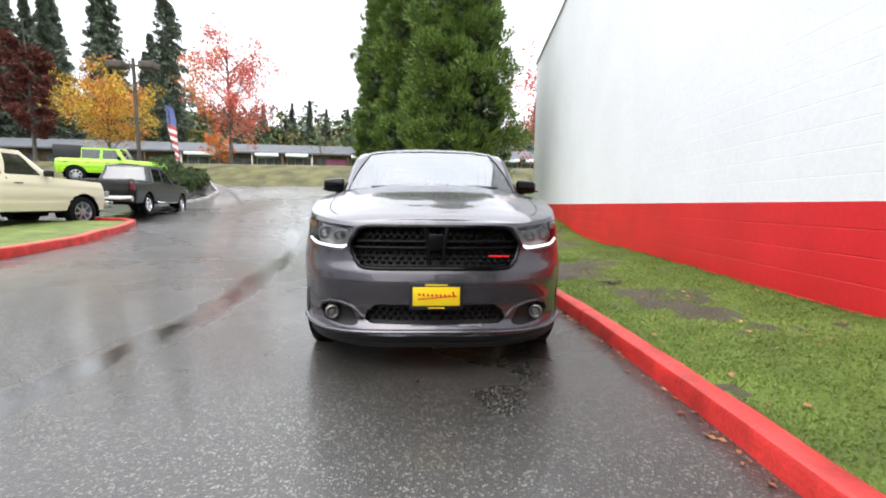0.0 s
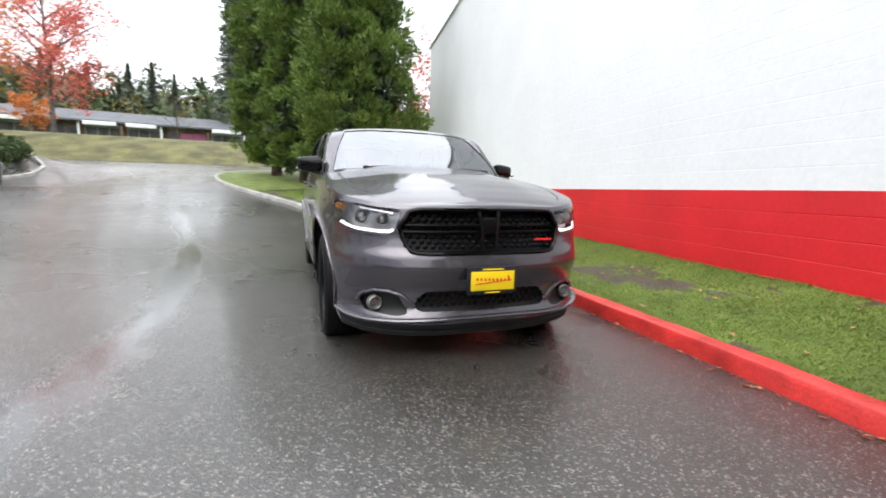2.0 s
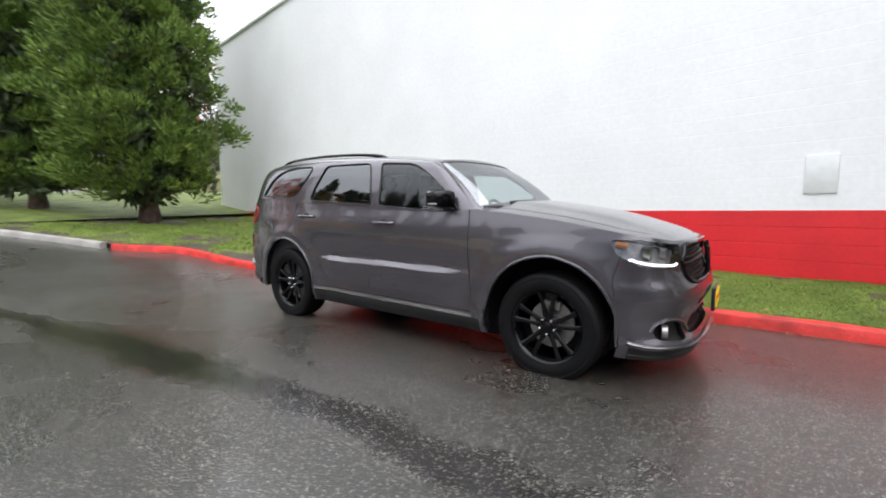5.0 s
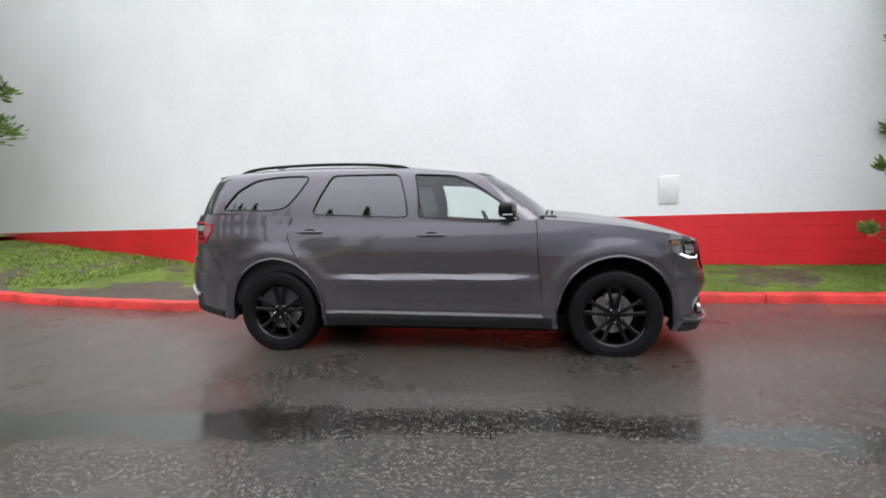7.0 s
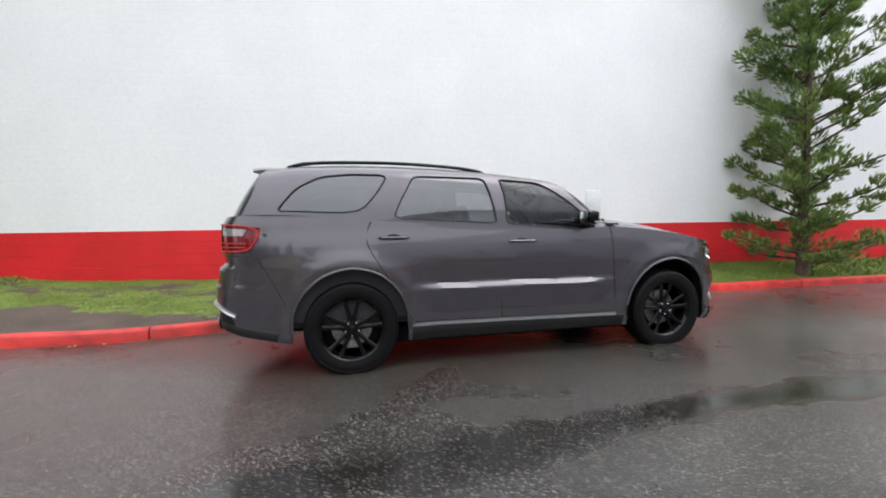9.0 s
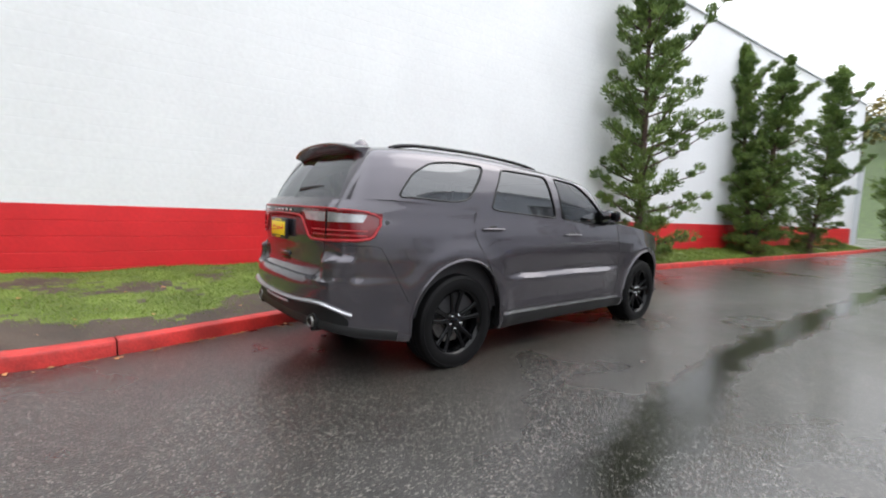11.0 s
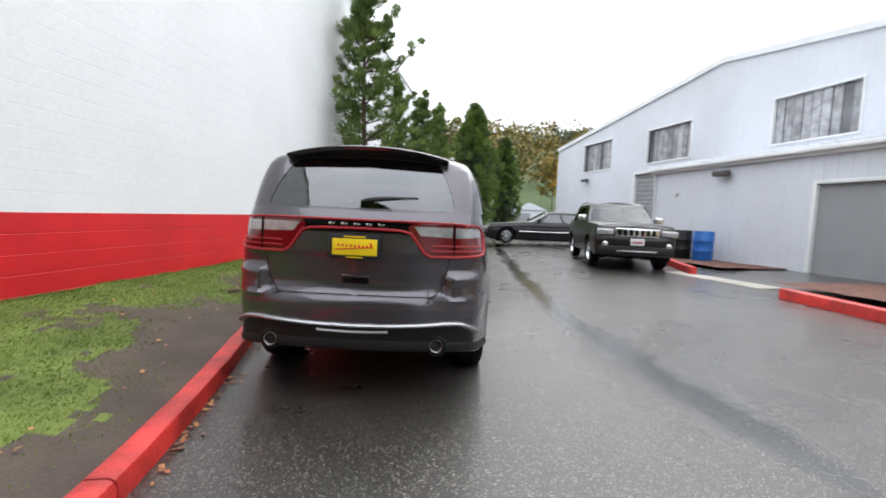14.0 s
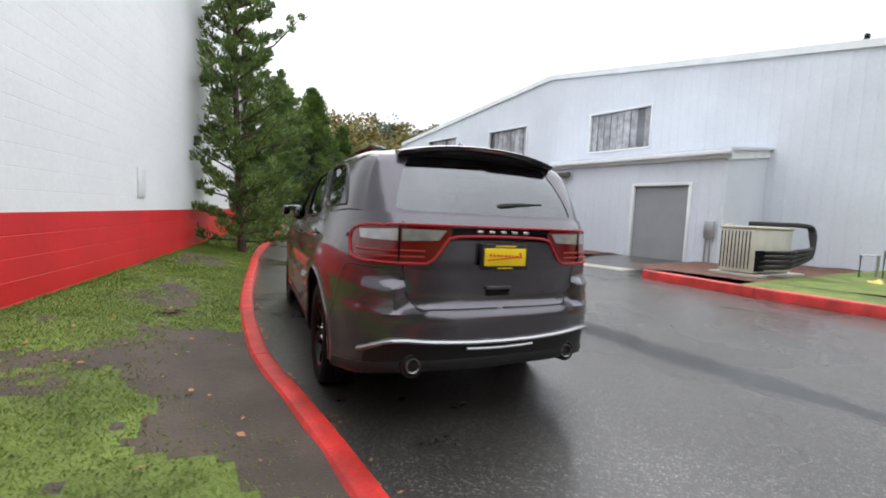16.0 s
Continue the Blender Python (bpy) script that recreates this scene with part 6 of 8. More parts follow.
def columnar_conifer(x, y, height, radius, seed, skirt=0.75, clumps=620, label="tall dense green columnar conifer on the lawn", mat=None, fine=1.0, blades=34):
    """Dense column of upswept sprays over a thick trunk."""
    rng = np.random.default_rng(seed)
    base = rise(x, y) + 0.1
    tree = thing("conifer", pose(x, y, base), label, "tree", "tall conifers")
    trunk_part([(0, 0, -0.2), (0.03, 0, 1.0), (0, 0.02, height * 0.5), (0, 0, height * 0.95)], 0.36 * radius / 2.2, 0.04, BARK, tree)

    def prof(h):
        return np.interp(h, (0, 0.06, 0.2, 0.45, 0.75, 0.93, 1.0), (0.62, 0.86, 1.0, 0.93, 0.62, 0.26, 0.05)) * radius
    h = rng.uniform(0, 1, clumps) ** 0.9
    a = rng.uniform(0, 2 * math.pi, clumps)
    lump = 1 + 0.16 * np.sin(a * 3 + h * 19 + seed) + 0.10 * np.sin(a * 7 - h * 37) + rng.normal(0, 0.07, clumps)
    rr = prof(h) * lump * rng.uniform(0.72, 1.04, clumps)
    z = skirt + h * (height - skirt)
    C = np.stack([rr * np.cos(a), rr * np.sin(a), z], 1)
    out = np.stack([np.cos(a) * 0.8, np.sin(a) * 0.8, np.full(clumps, 0.35)], 1)
    size = rng.uniform(0.22, 0.46, clumps) * radius / 2.0
    leaf_part("crown", leaves(rng, C, size, blades * 3, 0.17 * fine, 0.05 * fine, 0.55, out), mat or CONIFER, tree)
    # inner boughs: shade inside the crown is put into a darker green
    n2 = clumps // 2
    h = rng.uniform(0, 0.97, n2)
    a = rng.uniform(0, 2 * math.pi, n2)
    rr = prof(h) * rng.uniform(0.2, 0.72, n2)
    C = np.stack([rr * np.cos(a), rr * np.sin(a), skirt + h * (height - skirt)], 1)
    leaf_part("inner_foliage", leaves(rng, C, np.full(n2, 0.5 * radius / 2), 44, 0.34 * fine, 0.13 * fine, 0.2), SHADED_INNER, tree)
    for k in range(7):
        t = 2 * math.pi * k / 7 + seed
        zz = 0.7 + 0.12 * k
        tube("limb", [(0, 0, zz), (math.cos(t) * radius * 0.35, math.sin(t) * radius * 0.35, zz + 0.2), (math.cos(t) * radius * 0.7, math.sin(t) * radius * 0.7, zz + 0.65)], 0.05, BARK, tree, 6, 1, 0.4)
    return tree


columnar_conifer(1.3, 11.7, 10.4, 2.05, 11, clumps=720)
columnar_conifer(-0.5, 15.0, 11.0, 1.7, 12)
columnar_conifer(-1.7, 18.0, 12.0, 1.8, 13)
columnar_conifer(-2.6, -30.0, 10.0, 2.1, 14, 0.25, 420, "dense green conical conifer at the end of the drive")
columnar_conifer(-6.0, -36.0, 8.4, 1.6, 15, 0.25, 300, "dense green conical conifer behind the parked limousine")


def wall_juniper(x, y, height, stems, seed, label, spread=0.85):
    """Open, twisted juniper: upswept limbs with tufts of needles and gaps between them."""
    rng = np.random.default_rng(seed)
    base = lawn_height(x, y) - 0.02
    tree = thing("juniper", pose(x, y, base), label, "tree", "junipers by the wall")
    C, R, O = [], [], []
    for sx, sy_, top, lean, wild in stems:
        pts = []
        for k in range(9):
            t = k / 8
            pts.append((sx * t + lean * math.sin(t * 2.6) * 0.25, sy_ * t + 0.12 * math.sin(t * 5 + seed), top * t))
        trunk_part(pts, 0.10, 0.025, BARK, tree)
        n = int(top * 12)
        for k in range(n):
            t = 0.03 + 0.95 * k / n + rng.uniform(-0.02, 0.02)
            p = np.array([np.interp(t, np.linspace(0, 1, 9), [q[j] for q in pts]) for j in range(3)])
            a = k * 2.4 + rng.uniform(-0.5, 0.5)
            ln = np.interp(t, (0, 0.15, 0.4, 0.75, 1), (1.05, 1.3, 1.0, 0.6, 0.2)) * rng.uniform(0.55, 1.25) * height / 7.5 * spread
            q = p + np.array([math.cos(a) * ln, math.sin(a) * ln, ln * rng.uniform(0.3, 0.75) * min(1, 0.3 + 3 * t)])
            mid_p = p * 0.5 + q * 0.5 - (0, 0, 0.06)
            tube("limb", [p, mid_p, q], 0.026, BARK, tree, 5, 1, 0.4)
            for f in np.arange(0.4, 1.05, 0.2):
                c = p + (q - p) * f + rng.normal(0, 0.05, 3)
                C.append(c)
                R.append(rng.uniform(0.11, 0.21))
                O.append(np.array([math.cos(a), math.sin(a), 0.9]) * 0.7)
        for f in np.arange(0.03, 0.97, 0.022):
            C.append(np.array([np.interp(f, np.linspace(0, 1, 9), [q[j] for q in pts]) for j in range(3)]) + rng.normal(0, 0.12, 3))
            R.append(rng.uniform(0.16, 0.26))
            O.append(np.array([0, 0, 0.6]))
        C.append(np.array(pts[-1]))
        R.append(0.14)
        O.append(np.array([0, 0, 1.2]))
        for wa, wz, wl in wild:
            p = np.array([np.interp(wz, np.linspace(0, 1, 9), [q[j] for q in pts]) for j in range(3)])
            q = p + np.array([0.0, 0.0, 0.0]) + np.array([math.cos(wa) * wl, math.sin(wa) * wl, wl * 0.95])
            tube("limb", [p, p * 0.5 + q * 0.5 + np.array([math.cos(wa) * 0.12, math.sin(wa) * 0.12, -0.12]), q], 0.03, BARK, tree, 5, 1, 0.4)
            for f in np.arange(0.35, 1.08, 0.11):
                C.append(p + (q - p) * f + rng.normal(0, 0.05, 3))
                R.append(0.13)
                O.append(np.array([math.cos(wa), math.sin(wa), 1.1]) * 0.8)
    leaf_part("crown", leaves(rng, C, R, 105, 0.11, 0.03, 0.55, O), JUNIPER, tree)
    return tree


wall_juniper(1.62, -6.8, 7.0, [(0.15, 0.1, 7.3, 0.5, [(3.3, 0.62, 1.5), (2.9, 0.78, 0.9), (5.6, 0.8, 0.5)])], 21, "tall open juniper with upswept limbs against the white wall", 1.25)
wall_juniper(1.1, -13.5, 7.0, [(0.75, 0.0, 7.0, 0.3, [(3.0, 0.78, 0.7)]), (-0.5, 0.1, 6.2, -0.4, [(3.2, 0.75, 0.8), (3.3, 0.55, 0.9)])], 22, "twin-stemmed open juniper beside the painted wall")
wall_juniper(0.35, -18.0, 7.0, [(-0.3, 0.0, 7.0, -0.4, [(3.2, 0.55, 1.2), (3.0, 0.75, 0.9), (3.3, 0.35, 1.3)])], 23, "ragged open juniper near the end of the wall")


# ---------------------------------------------------------------- other parked vehicles
def car_paint(name, color, metal=0.2, coat=1.0):
    return material(name, color, 0.3, metal=metal, coat=coat, spec=0.4, fine=0.05, fine_scale=400)


BLACK_PAINT = car_paint("black_car_paint", (0.004, 0.004, 0.005), 0.0, 0.3)
JEEP_PAINT = car_paint("dark_green_black_paint", (0.008, 0.009, 0.008), 0.3, 0.6)
CREAM_PAINT = car_paint("cream_truck_paint", (0.70, 0.64, 0.47), 0.0)
LIME_PAINT = car_paint("lime_green_paint", (0.36, 0.72, 0.02), 0.0)
WHITE_PAINT = car_paint("white_car_paint", (0.75, 0.76, 0.77), 0.0)
SILVER_RIM = material("silver_wheel", (0.55, 0.56, 0.57), 0.3, metal=0.9)
HARD_TOP = material("black_hard_top", (0.02, 0.02, 0.022), 0.55, fine=0.1, fine_scale=200)


def simple_wheel(root, x, y, r, sgn, rim):
    at = Matrix.Translation((x, y, r)) @ Matrix.Rotation(radians(90 * sgn), 4, "Y")
    bm = bmesh.new()
    add_lathe(bm, [(r * 0.62, -0.12), (r * 0.9, -0.12), (r * 0.985, -0.095), (r, -0.05), (r, 0.05), (r * 0.985, 0.095), (r * 0.9, 0.12), (r * 0.66, 0.115), (r * 0.64, 0.09), (r * 0.62, -0.12)], at, 36)
    tyre = part("wheel", bm, RUBBER, root)
    lathe("rim", [(r * 0.63, -0.1), (r * 0.64, 0.105), (r * 0.60, 0.11), (r * 0.57, 0.07), (r * 0.56, -0.1)], rim, tyre, at, 28)
    bm = bmesh.new()
    for k in range(7):
        m = at @ Matrix.Rotation(2 * math.pi * k / 7, 4, "Z")
        add_box(bm, (r * 0.12, -r * 0.075, 0.055), (r * 0.6, r * 0.075, 0.085), m, 0.008)
    add_lathe(bm, [(0, 0.04), (r * 0.2, 0.04), (r * 0.2, 0.09), (r * 0.1, 0.105), (0, 0.105)], at, 16)
    part("spokes", bm, rim, tyre)
    lathe("brake_disc", [(0, -0.02), (r * 0.45, -0.02), (r * 0.45, 0.0), (0, 0.0)], UNDER, tyre, at, 20)


def vehicle(name, m, label, L, W, axle_f, axle_r, r, tops, cab, paint, rim, z_bot=0.34, glass=None, roof_mat=None, splits=(), nose=0.25, tail=0.12, back_glass=True, front_in=0.08, category="car"):
    """A parked vehicle: tub with wheel arches, deck, glazed cabin, roof and wheels. Its nose looks along local -y."""
    root = thing(name, m, label, category)
    glass = glass or GLASS_DARK
    h, w = L / 2, W / 2
    plan = smooth_line([(0, -h), (w * 0.5, -h + 0.03), (w * 0.8, -h + nose * 0.4), (w * 0.94, -h + nose), (w * 0.985, -h + nose + 0.35), (w, -h * 0.4), (w, h * 0.4), (w * 0.985, h - tail - 0.3), (w * 0.95, h - tail), (w * 0.82, h - tail * 0.35), (w * 0.5, h - 0.01), (0, h)], 150)
    S = np.r_[0, np.cumsum(np.linalg.norm(np.diff(plan, axis=0), axis=1))]
    T = np.gradient(plan, axis=0)
    T /= np.linalg.norm(T, axis=1)[:, None]
    nv = 24
    P, UV = np.zeros((150, nv, 3)), np.zeros((150, nv, 2))
    ty, tz = zip(*tops)
    for i in range(150):
        zt = np.interp(plan[i, 1], ty, tz)
        for j in range(nv):
            t = j / (nv - 1)
            z = z_bot + (zt - z_bot) * t
            inset = 0.05 * max(0, 0.25 - t) * 4 * 0.8 + 0.018 * math.sin(t * 9) * (0.3 < t < 0.7) + 0.05 * max(0, t - 0.8) * 5
            ny = -T[i, 0]
            if ny < -0.5:
                inset += front_in * t * t
            P[i, j] = (plan[i, 0] - T[i, 1] * inset, plan[i, 1] + T[i, 0] * inset, z)
            UV[i, j] = S[i], z
    P[0, :, 0] = P[-1, :, 0] = 0
    s_of = lambda y: float(np.interp(y, plan[20:130, 1], S[20:130]))
    arches = [circle(s_of(a), r, r * 1.2, 30) for a in (axle_f, axle_r)]
    Pc, UVc, K = carve(P, UV, arches, 0.022)
    grid_part("body", Pc, K == -1, paint, root, mirror=True)
    D = np.zeros((150, 15, 3))
    for i in range(150):
        for j, a in enumerate(np.linspace(-1, 1, 15)):
            x, y, z = Pc[i, -1]
            D[i, j] = (a * x, y, z + 0.045 * (1 - abs(a) ** 2.2) * min(1, x / 0.5) * (y < cab["y0"] + 0.3))
    grid_part("hood", D, np.ones((149, 14), bool), paint, root, flip=True)
    y0, y1, r0, r1, zb, zr, wb, wr = (cab[k] for k in ("y0", "y1", "r0", "r1", "zb", "zr", "wb", "wr"))
    G0 = [(0, y0 - 0.1, zb), (wb * 0.5, y0 - 0.06, zb), (wb * 0.86, y0, zb), (wb, y0 + 0.14, zb)] + [(wb, y0 + 0.14 + (y1 - y0 - 0.3) * f, zb) for f in (0.2, 0.45, 0.7, 0.92)] + [(wb * 0.98, y1 - 0.1, zb), (wb * 0.86, y1 - 0.01, zb), (wb * 0.5, y1 + 0.03, zb), (0, y1 + 0.05, zb)]
    G1 = [(0, r0 - 0.05, zr), (wr * 0.5, r0 - 0.03, zr), (wr * 0.88, r0 + 0.02, zr - 0.015), (wr, r0 + 0.12, zr - 0.025)] + [(wr, r0 + 0.12 + (r1 - r0 - 0.24) * f, zr - 0.02) for f in (0.2, 0.45, 0.7, 0.92)] + [(wr * 0.98, r1 - 0.08, zr - 0.025), (wr * 0.86, r1 - 0.01, zr - 0.015), (wr * 0.5, r1 + 0.02, zr), (0, r1 + 0.03, zr)]
    ng, nh = 170, 14
    a_, b_ = smooth_line(G0, ng, False), smooth_line(G1, ng, False)
    gt = np.linspace(0, 11, ng)
    G = np.stack([a_ * (1 - v) + b_ * v for v in np.linspace(0, 1, nh)], 1)
    G[0, :, 0] = G[-1, :, 0] = 0
    UVg = np.stack([np.repeat(gt[:, None], nh, 1) * 0.4, np.repeat(np.linspace(0, 1, nh)[None], ng, 0) * 0.5], -1)
    sel = (gt >= 3) & (gt <= 8.4)
    tb = lambda y: float(np.interp(y, a_[sel, 1], gt[sel]))
    tt = lambda y: float(np.interp(y, b_[sel, 1], gt[sel]))
    polys = [[(-1, 0.06), (2.5, 0.06), (2.5, 0.93), (-1, 0.93)]]
    for ya, yb, yc, yd in splits:
        polys.append(rounded([(tb(ya), 0.07), (tb(yb), 0.07), (tt(yd), 0.88), (tt(yc), 0.88)], 0.08))
    if back_glass:
        polys.append([(9.2, 0.1), (12, 0.1), (12, 0.9), (9.2, 0.9)])
    polys = [np.array(p) * (0.4, 0.5) for p in polys]
    Gc, UVc2, KG = carve(G, UVg, polys, 0.012)
    grid_part("cabin", Gc, KG == -1, roof_mat or paint, root, mirror=True)
    for k in range(len(polys)):
        nm = "windscreen" if k == 0 else ("rear_window" if back_glass and k == len(polys) - 1 else "side_window")
        mt = GLASS_CLEAR if k == 0 else glass
        if nm == "side_window":
            for sgn in (1, -1):
                grid_part(nm, shifted(Gc, 0.005) * (sgn, 1, 1), KG == k, mt, root, flip=sgn < 0)
        else:
            grid_part(nm, shifted(Gc, 0.005), KG == k, mt, root, mirror=True)
    R = np.zeros((ng, 13, 3))
    for i in range(ng):
        for j, q in enumerate(np.linspace(-1, 1, 13)):
            x, y, z = b_[i]
            R[i, j] = (q * x, y, z + 0.05 * (1 - abs(q) ** 2.2) * min(1, x / 0.4))
    grid_part("roof", R, np.ones((ng - 1, 12), bool), roof_mat or paint, root, flip=True)
    box("underbody", (-w * 0.82, -h + 0.35, z_bot - 0.06), (w * 0.82, h - 0.3, z_bot + 0.1), UNDER, root, 0.03)
    box("cabin_trim", (-wb * 0.9, y0 + 0.2, z_bot + 0.1), (wb * 0.9, y1 - 0.15, zb - 0.12), INTERIOR, root, 0.05)
    box("seat_row", (-wb * 0.75, (y0 + y1) / 2 - 0.25, zb - 0.2), (wb * 0.75, (y0 + y1) / 2 - 0.08, zb + 0.28), INTERIOR, root, 0.06)
    for ay in (axle_f, axle_r):
        for sgn in (1, -1):
            simple_wheel(root, sgn * (w - 0.15), ay, r, sgn, rim)
            V = []
            prof = [(math.cos(t) * r * 1.21, math.sin(t) * r * 1.21) for t in np.linspace(-0.3, math.pi + 0.3, 16)]
            for xx in (w - 0.03, w - 0.4):
                V += [(sgn * xx, ay + q, r + p) for q, p in prof]
            part_data("wheel_well", V, [(i, i + 1, 17 + i, 16 + i) for i in range(15)] + [tuple(range(16, 32))], UNDER, root)
    for sgn in (1, -1):
        bm = bmesh.new()
        add_box(bm, (sgn * (wb + 0.13) - 0.11, y0 + 0.25, zb + 0.02), (sgn * (wb + 0.13) + 0.11, y0 + 0.37, zb + 0.19), None, 0.04)
        part("door_mirror", bm, cab.get("mirror", BLACK_PLASTIC), root)
    for ya, yb, *_ in splits:
        for sgn in (1, -1):
            yh = yb - 0.22
            tube("door_handle", [(sgn * (w + 0.0), yh - 0.1, zb - 0.16), (sgn * (w + 0.025), yh, zb - 0.16), (sgn * (w + 0.0), yh + 0.1, zb - 0.16)], 0.014, BLACK_PLASTIC, root, 6)
            bm = bmesh.new()
            add_box(bm, (sgn * (w - 0.03) - 0.012, yb + 0.03, z_bot + 0.12), (sgn * (w - 0.03) + 0.034, yb + 0.038, zb - 0.03), None)
            part("door_gap", bm, GAP, root)
    return root


def facing(x, y, hx, hy, z=None):
    return pose(x, y, rise(x, y) if z is None else z, 0, 0, math.degrees(math.atan2(hx, -hy)))


# dark SUV with a bright slotted grille
jeep = vehicle("parked_suv", facing(-5.5, -7.25, 0.15, 1.0), "black SUV with a bright seven-slot grille on wet asphalt", 4.82, 1.94, -1.46, 1.46, 0.375,
               [(-2.41, 1.02), (-2.1, 1.08), (-1.0, 1.13), (0, 1.14), (2.41, 1.18)], dict(y0=-0.95, y1=2.25, r0=-0.3, r1=1.85, zb=1.13, zr=1.66, wb=0.88, wr=0.72, mirror=CHROME), JEEP_PAINT, CHROME,
               splits=((-0.62, 0.18, -0.05, 0.2), (0.26, 1.1, 0.28, 1.05), (1.2, 1.85, 1.15, 1.55)), nose=0.2, front_in=0.05)
box("grille_frame", (-0.5, -2.42, 0.80), (0.5, -2.37, 1.0), CHROME, jeep, 0.02)
for k in range(7):
    box("grille_slot", (-0.44 + k * 0.128, -2.428, 0.83), (-0.365 + k * 0.128, -2.415, 0.97), UNDER, jeep, 0.008)
for sgn in (1, -1):
    box("headlight", (sgn * 0.73 - 0.19, -2.40, 0.83), (sgn * 0.73 + 0.19, -2.30, 0.97), CLEAR_LAMP, jeep, 0.03)
    lathe("fog_lamp", [(0, 0), (0.07, 0), (0.07, 0.02), (0.05, 0.03), (0, 0.03)], CHROME, jeep, Matrix.Translation((sgn * 0.72, -2.38, 0.60)) @ Matrix.Rotation(radians(90), 4, "X"), 20)
    tube("roof_rail", [(sgn * 0.67, -0.1, 1.65), (sgn * 0.68, 0.2, 1.70), (sgn * 0.68, 1.4, 1.71), (sgn * 0.67, 1.7, 1.65)], 0.02, CHROME, jeep, 6)
box("lower_bumper", (-0.85, -2.43, 0.36), (0.85, -2.25, 0.58), BLACK_PLASTIC, jeep, 0.05)
box("bumper_strip", (-0.45, -2.445, 0.44), (0.45, -2.425, 0.475), CHROME, jeep, 0.008)
pl_ = box("license_plate", (-0.155, -2.46, 0.60), (0.155, -2.43, 0.76), material("pale_plate", (0.6, 0.6, 0.62), 0.4), jeep, 0.005)
box("plate_bar", (-0.11, -2.465, 0.655), (0.11, -2.459, 0.70), material("plate_bar_dull_red", (0.35, 0.12, 0.14), 0.5), pl_)

# black stretched saloon
limo = vehicle("limousine", facing(-5.85, -14.4, 1.0, 0.04), "long black limousine saloon parked across the drive", 7.2, 1.95, -2.62, 2.3, 0.345,
               [(-3.6, 0.72), (-3.2, 0.84), (-1.6, 0.97), (2.4, 1.0), (3.6, 0.9)], dict(y0=-1.55, y1=2.75, r0=-0.75, r1=1.9, zb=0.96, zr=1.44, wb=0.86, wr=0.62), BLACK_PAINT, SILVER_RIM, z_bot=0.24,
               splits=((-1.1, -0.15, -0.6, -0.2), (-0.05, 0.95, -0.1, 0.9), (1.05, 2.0, 1.0, 1.6)))
for sgn in (1, -1):
    box("headlight", (sgn * 0.66 - 0.2, -3.58, 0.58), (sgn * 0.66 + 0.2, -3.46, 0.70), CLEAR_LAMP, limo, 0.03)
    tube("side_moulding", [(sgn * 0.985, -2.1, 0.56), (sgn * 0.99, 0, 0.57), (sgn * 0.985, 1.9, 0.57)], 0.016, CHROME, limo, 6)
box("bumper", (-0.9, -3.66, 0.36), (0.9, -3.45, 0.52), BLACK_PAINT, limo, 0.05)
vehicle("white_saloon", facing(-6.8, -18.6, 1.0, 0.1), "white saloon car parked behind the limousine", 4.8, 1.85, -1.45, 1.35, 0.33,
        [(-2.4, 0.75), (-2.0, 0.88), (-1.0, 0.98), (1.4, 1.02), (2.4, 0.98)], dict(y0=-1.0, y1=1.75, r0=-0.25, r1=1.0, zb=0.98, zr=1.45, wb=0.82, wr=0.58), WHITE_PAINT, SILVER_RIM, z_bot=0.26,
        splits=((-0.55, 0.2, -0.1, 0.25), (0.3, 1.05, 0.35, 0.8)))

# pickups and the lime green off-roader by the road
PICK_TOP = [(-2.95, 1.06), (-2.6, 1.16), (-1.3, 1.22), (0.6, 1.24), (2.95, 1.28)]
PICK_CAB = dict(y0=-1.25, y1=1.25, r0=-0.45, r1=0.95, zb=1.22, zr=1.88, wb=0.92, wr=0.74)
cream = vehicle("pickup_truck", facing(-10.92, 6.0, 0.10, 0.99), "cream crew-cab pickup truck parked on the grass", 5.9, 2.02, -1.95, 1.75, 0.43, [(a, b + 0.12) for a, b in PICK_TOP], dict(PICK_CAB, zb=1.34, zr=2.0, y0=-1.2, y1=1.6, r0=-0.5, r1=1.4, wb=0.95, wr=0.80), CREAM_PAINT, SILVER_RIM, z_bot=0.48,
                splits=((-0.85, 0.05, -0.3, 0.08), (0.15, 1.0, 0.17, 0.8)), category="truck")
black = vehicle("pickup_truck", facing(-11.5, 13.1, -0.19, 0.98), "black crew-cab pickup truck on wet asphalt", 5.8, 2.0, -1.85, 1.7, 0.40, PICK_TOP, PICK_CAB, BLACK_PAINT, CHROME, z_bot=0.46,
                splits=((-0.85, 0.05, -0.3, 0.08), (0.15, 1.0, 0.17, 0.8)), category="truck")
for sgn in (1, -1):
    box("tail_light", (sgn * 0.93 - 0.06, 2.80, 0.90), (sgn * 0.93 + 0.06, 2.93, 1.18), RED_LENS, black, 0.02)
    box("tail_light", (sgn * 0.93 - 0.06, 2.85, 0.90), (sgn * 0.93 + 0.06, 2.97, 1.18), RED_LENS, cream, 0.02)
    box("headlight", (sgn * 0.78 - 0.16, -2.93, 0.86), (sgn * 0.78 + 0.17, -2.78, 1.04), CLEAR_LAMP, cream, 0.03)
    box("headlight", (sgn * 0.78 - 0.16, -2.88, 0.86), (sgn * 0.78 + 0.17, -2.73, 1.04), CLEAR_LAMP, black, 0.03)
    tube("side_step", [(sgn * 1.0, -1.1, 0.5), (sgn * 1.06, -0.9, 0.46), (sgn * 1.06, 0.9, 0.46), (sgn * 1.0, 1.1, 0.5)], 0.04, CHROME, black, 8)
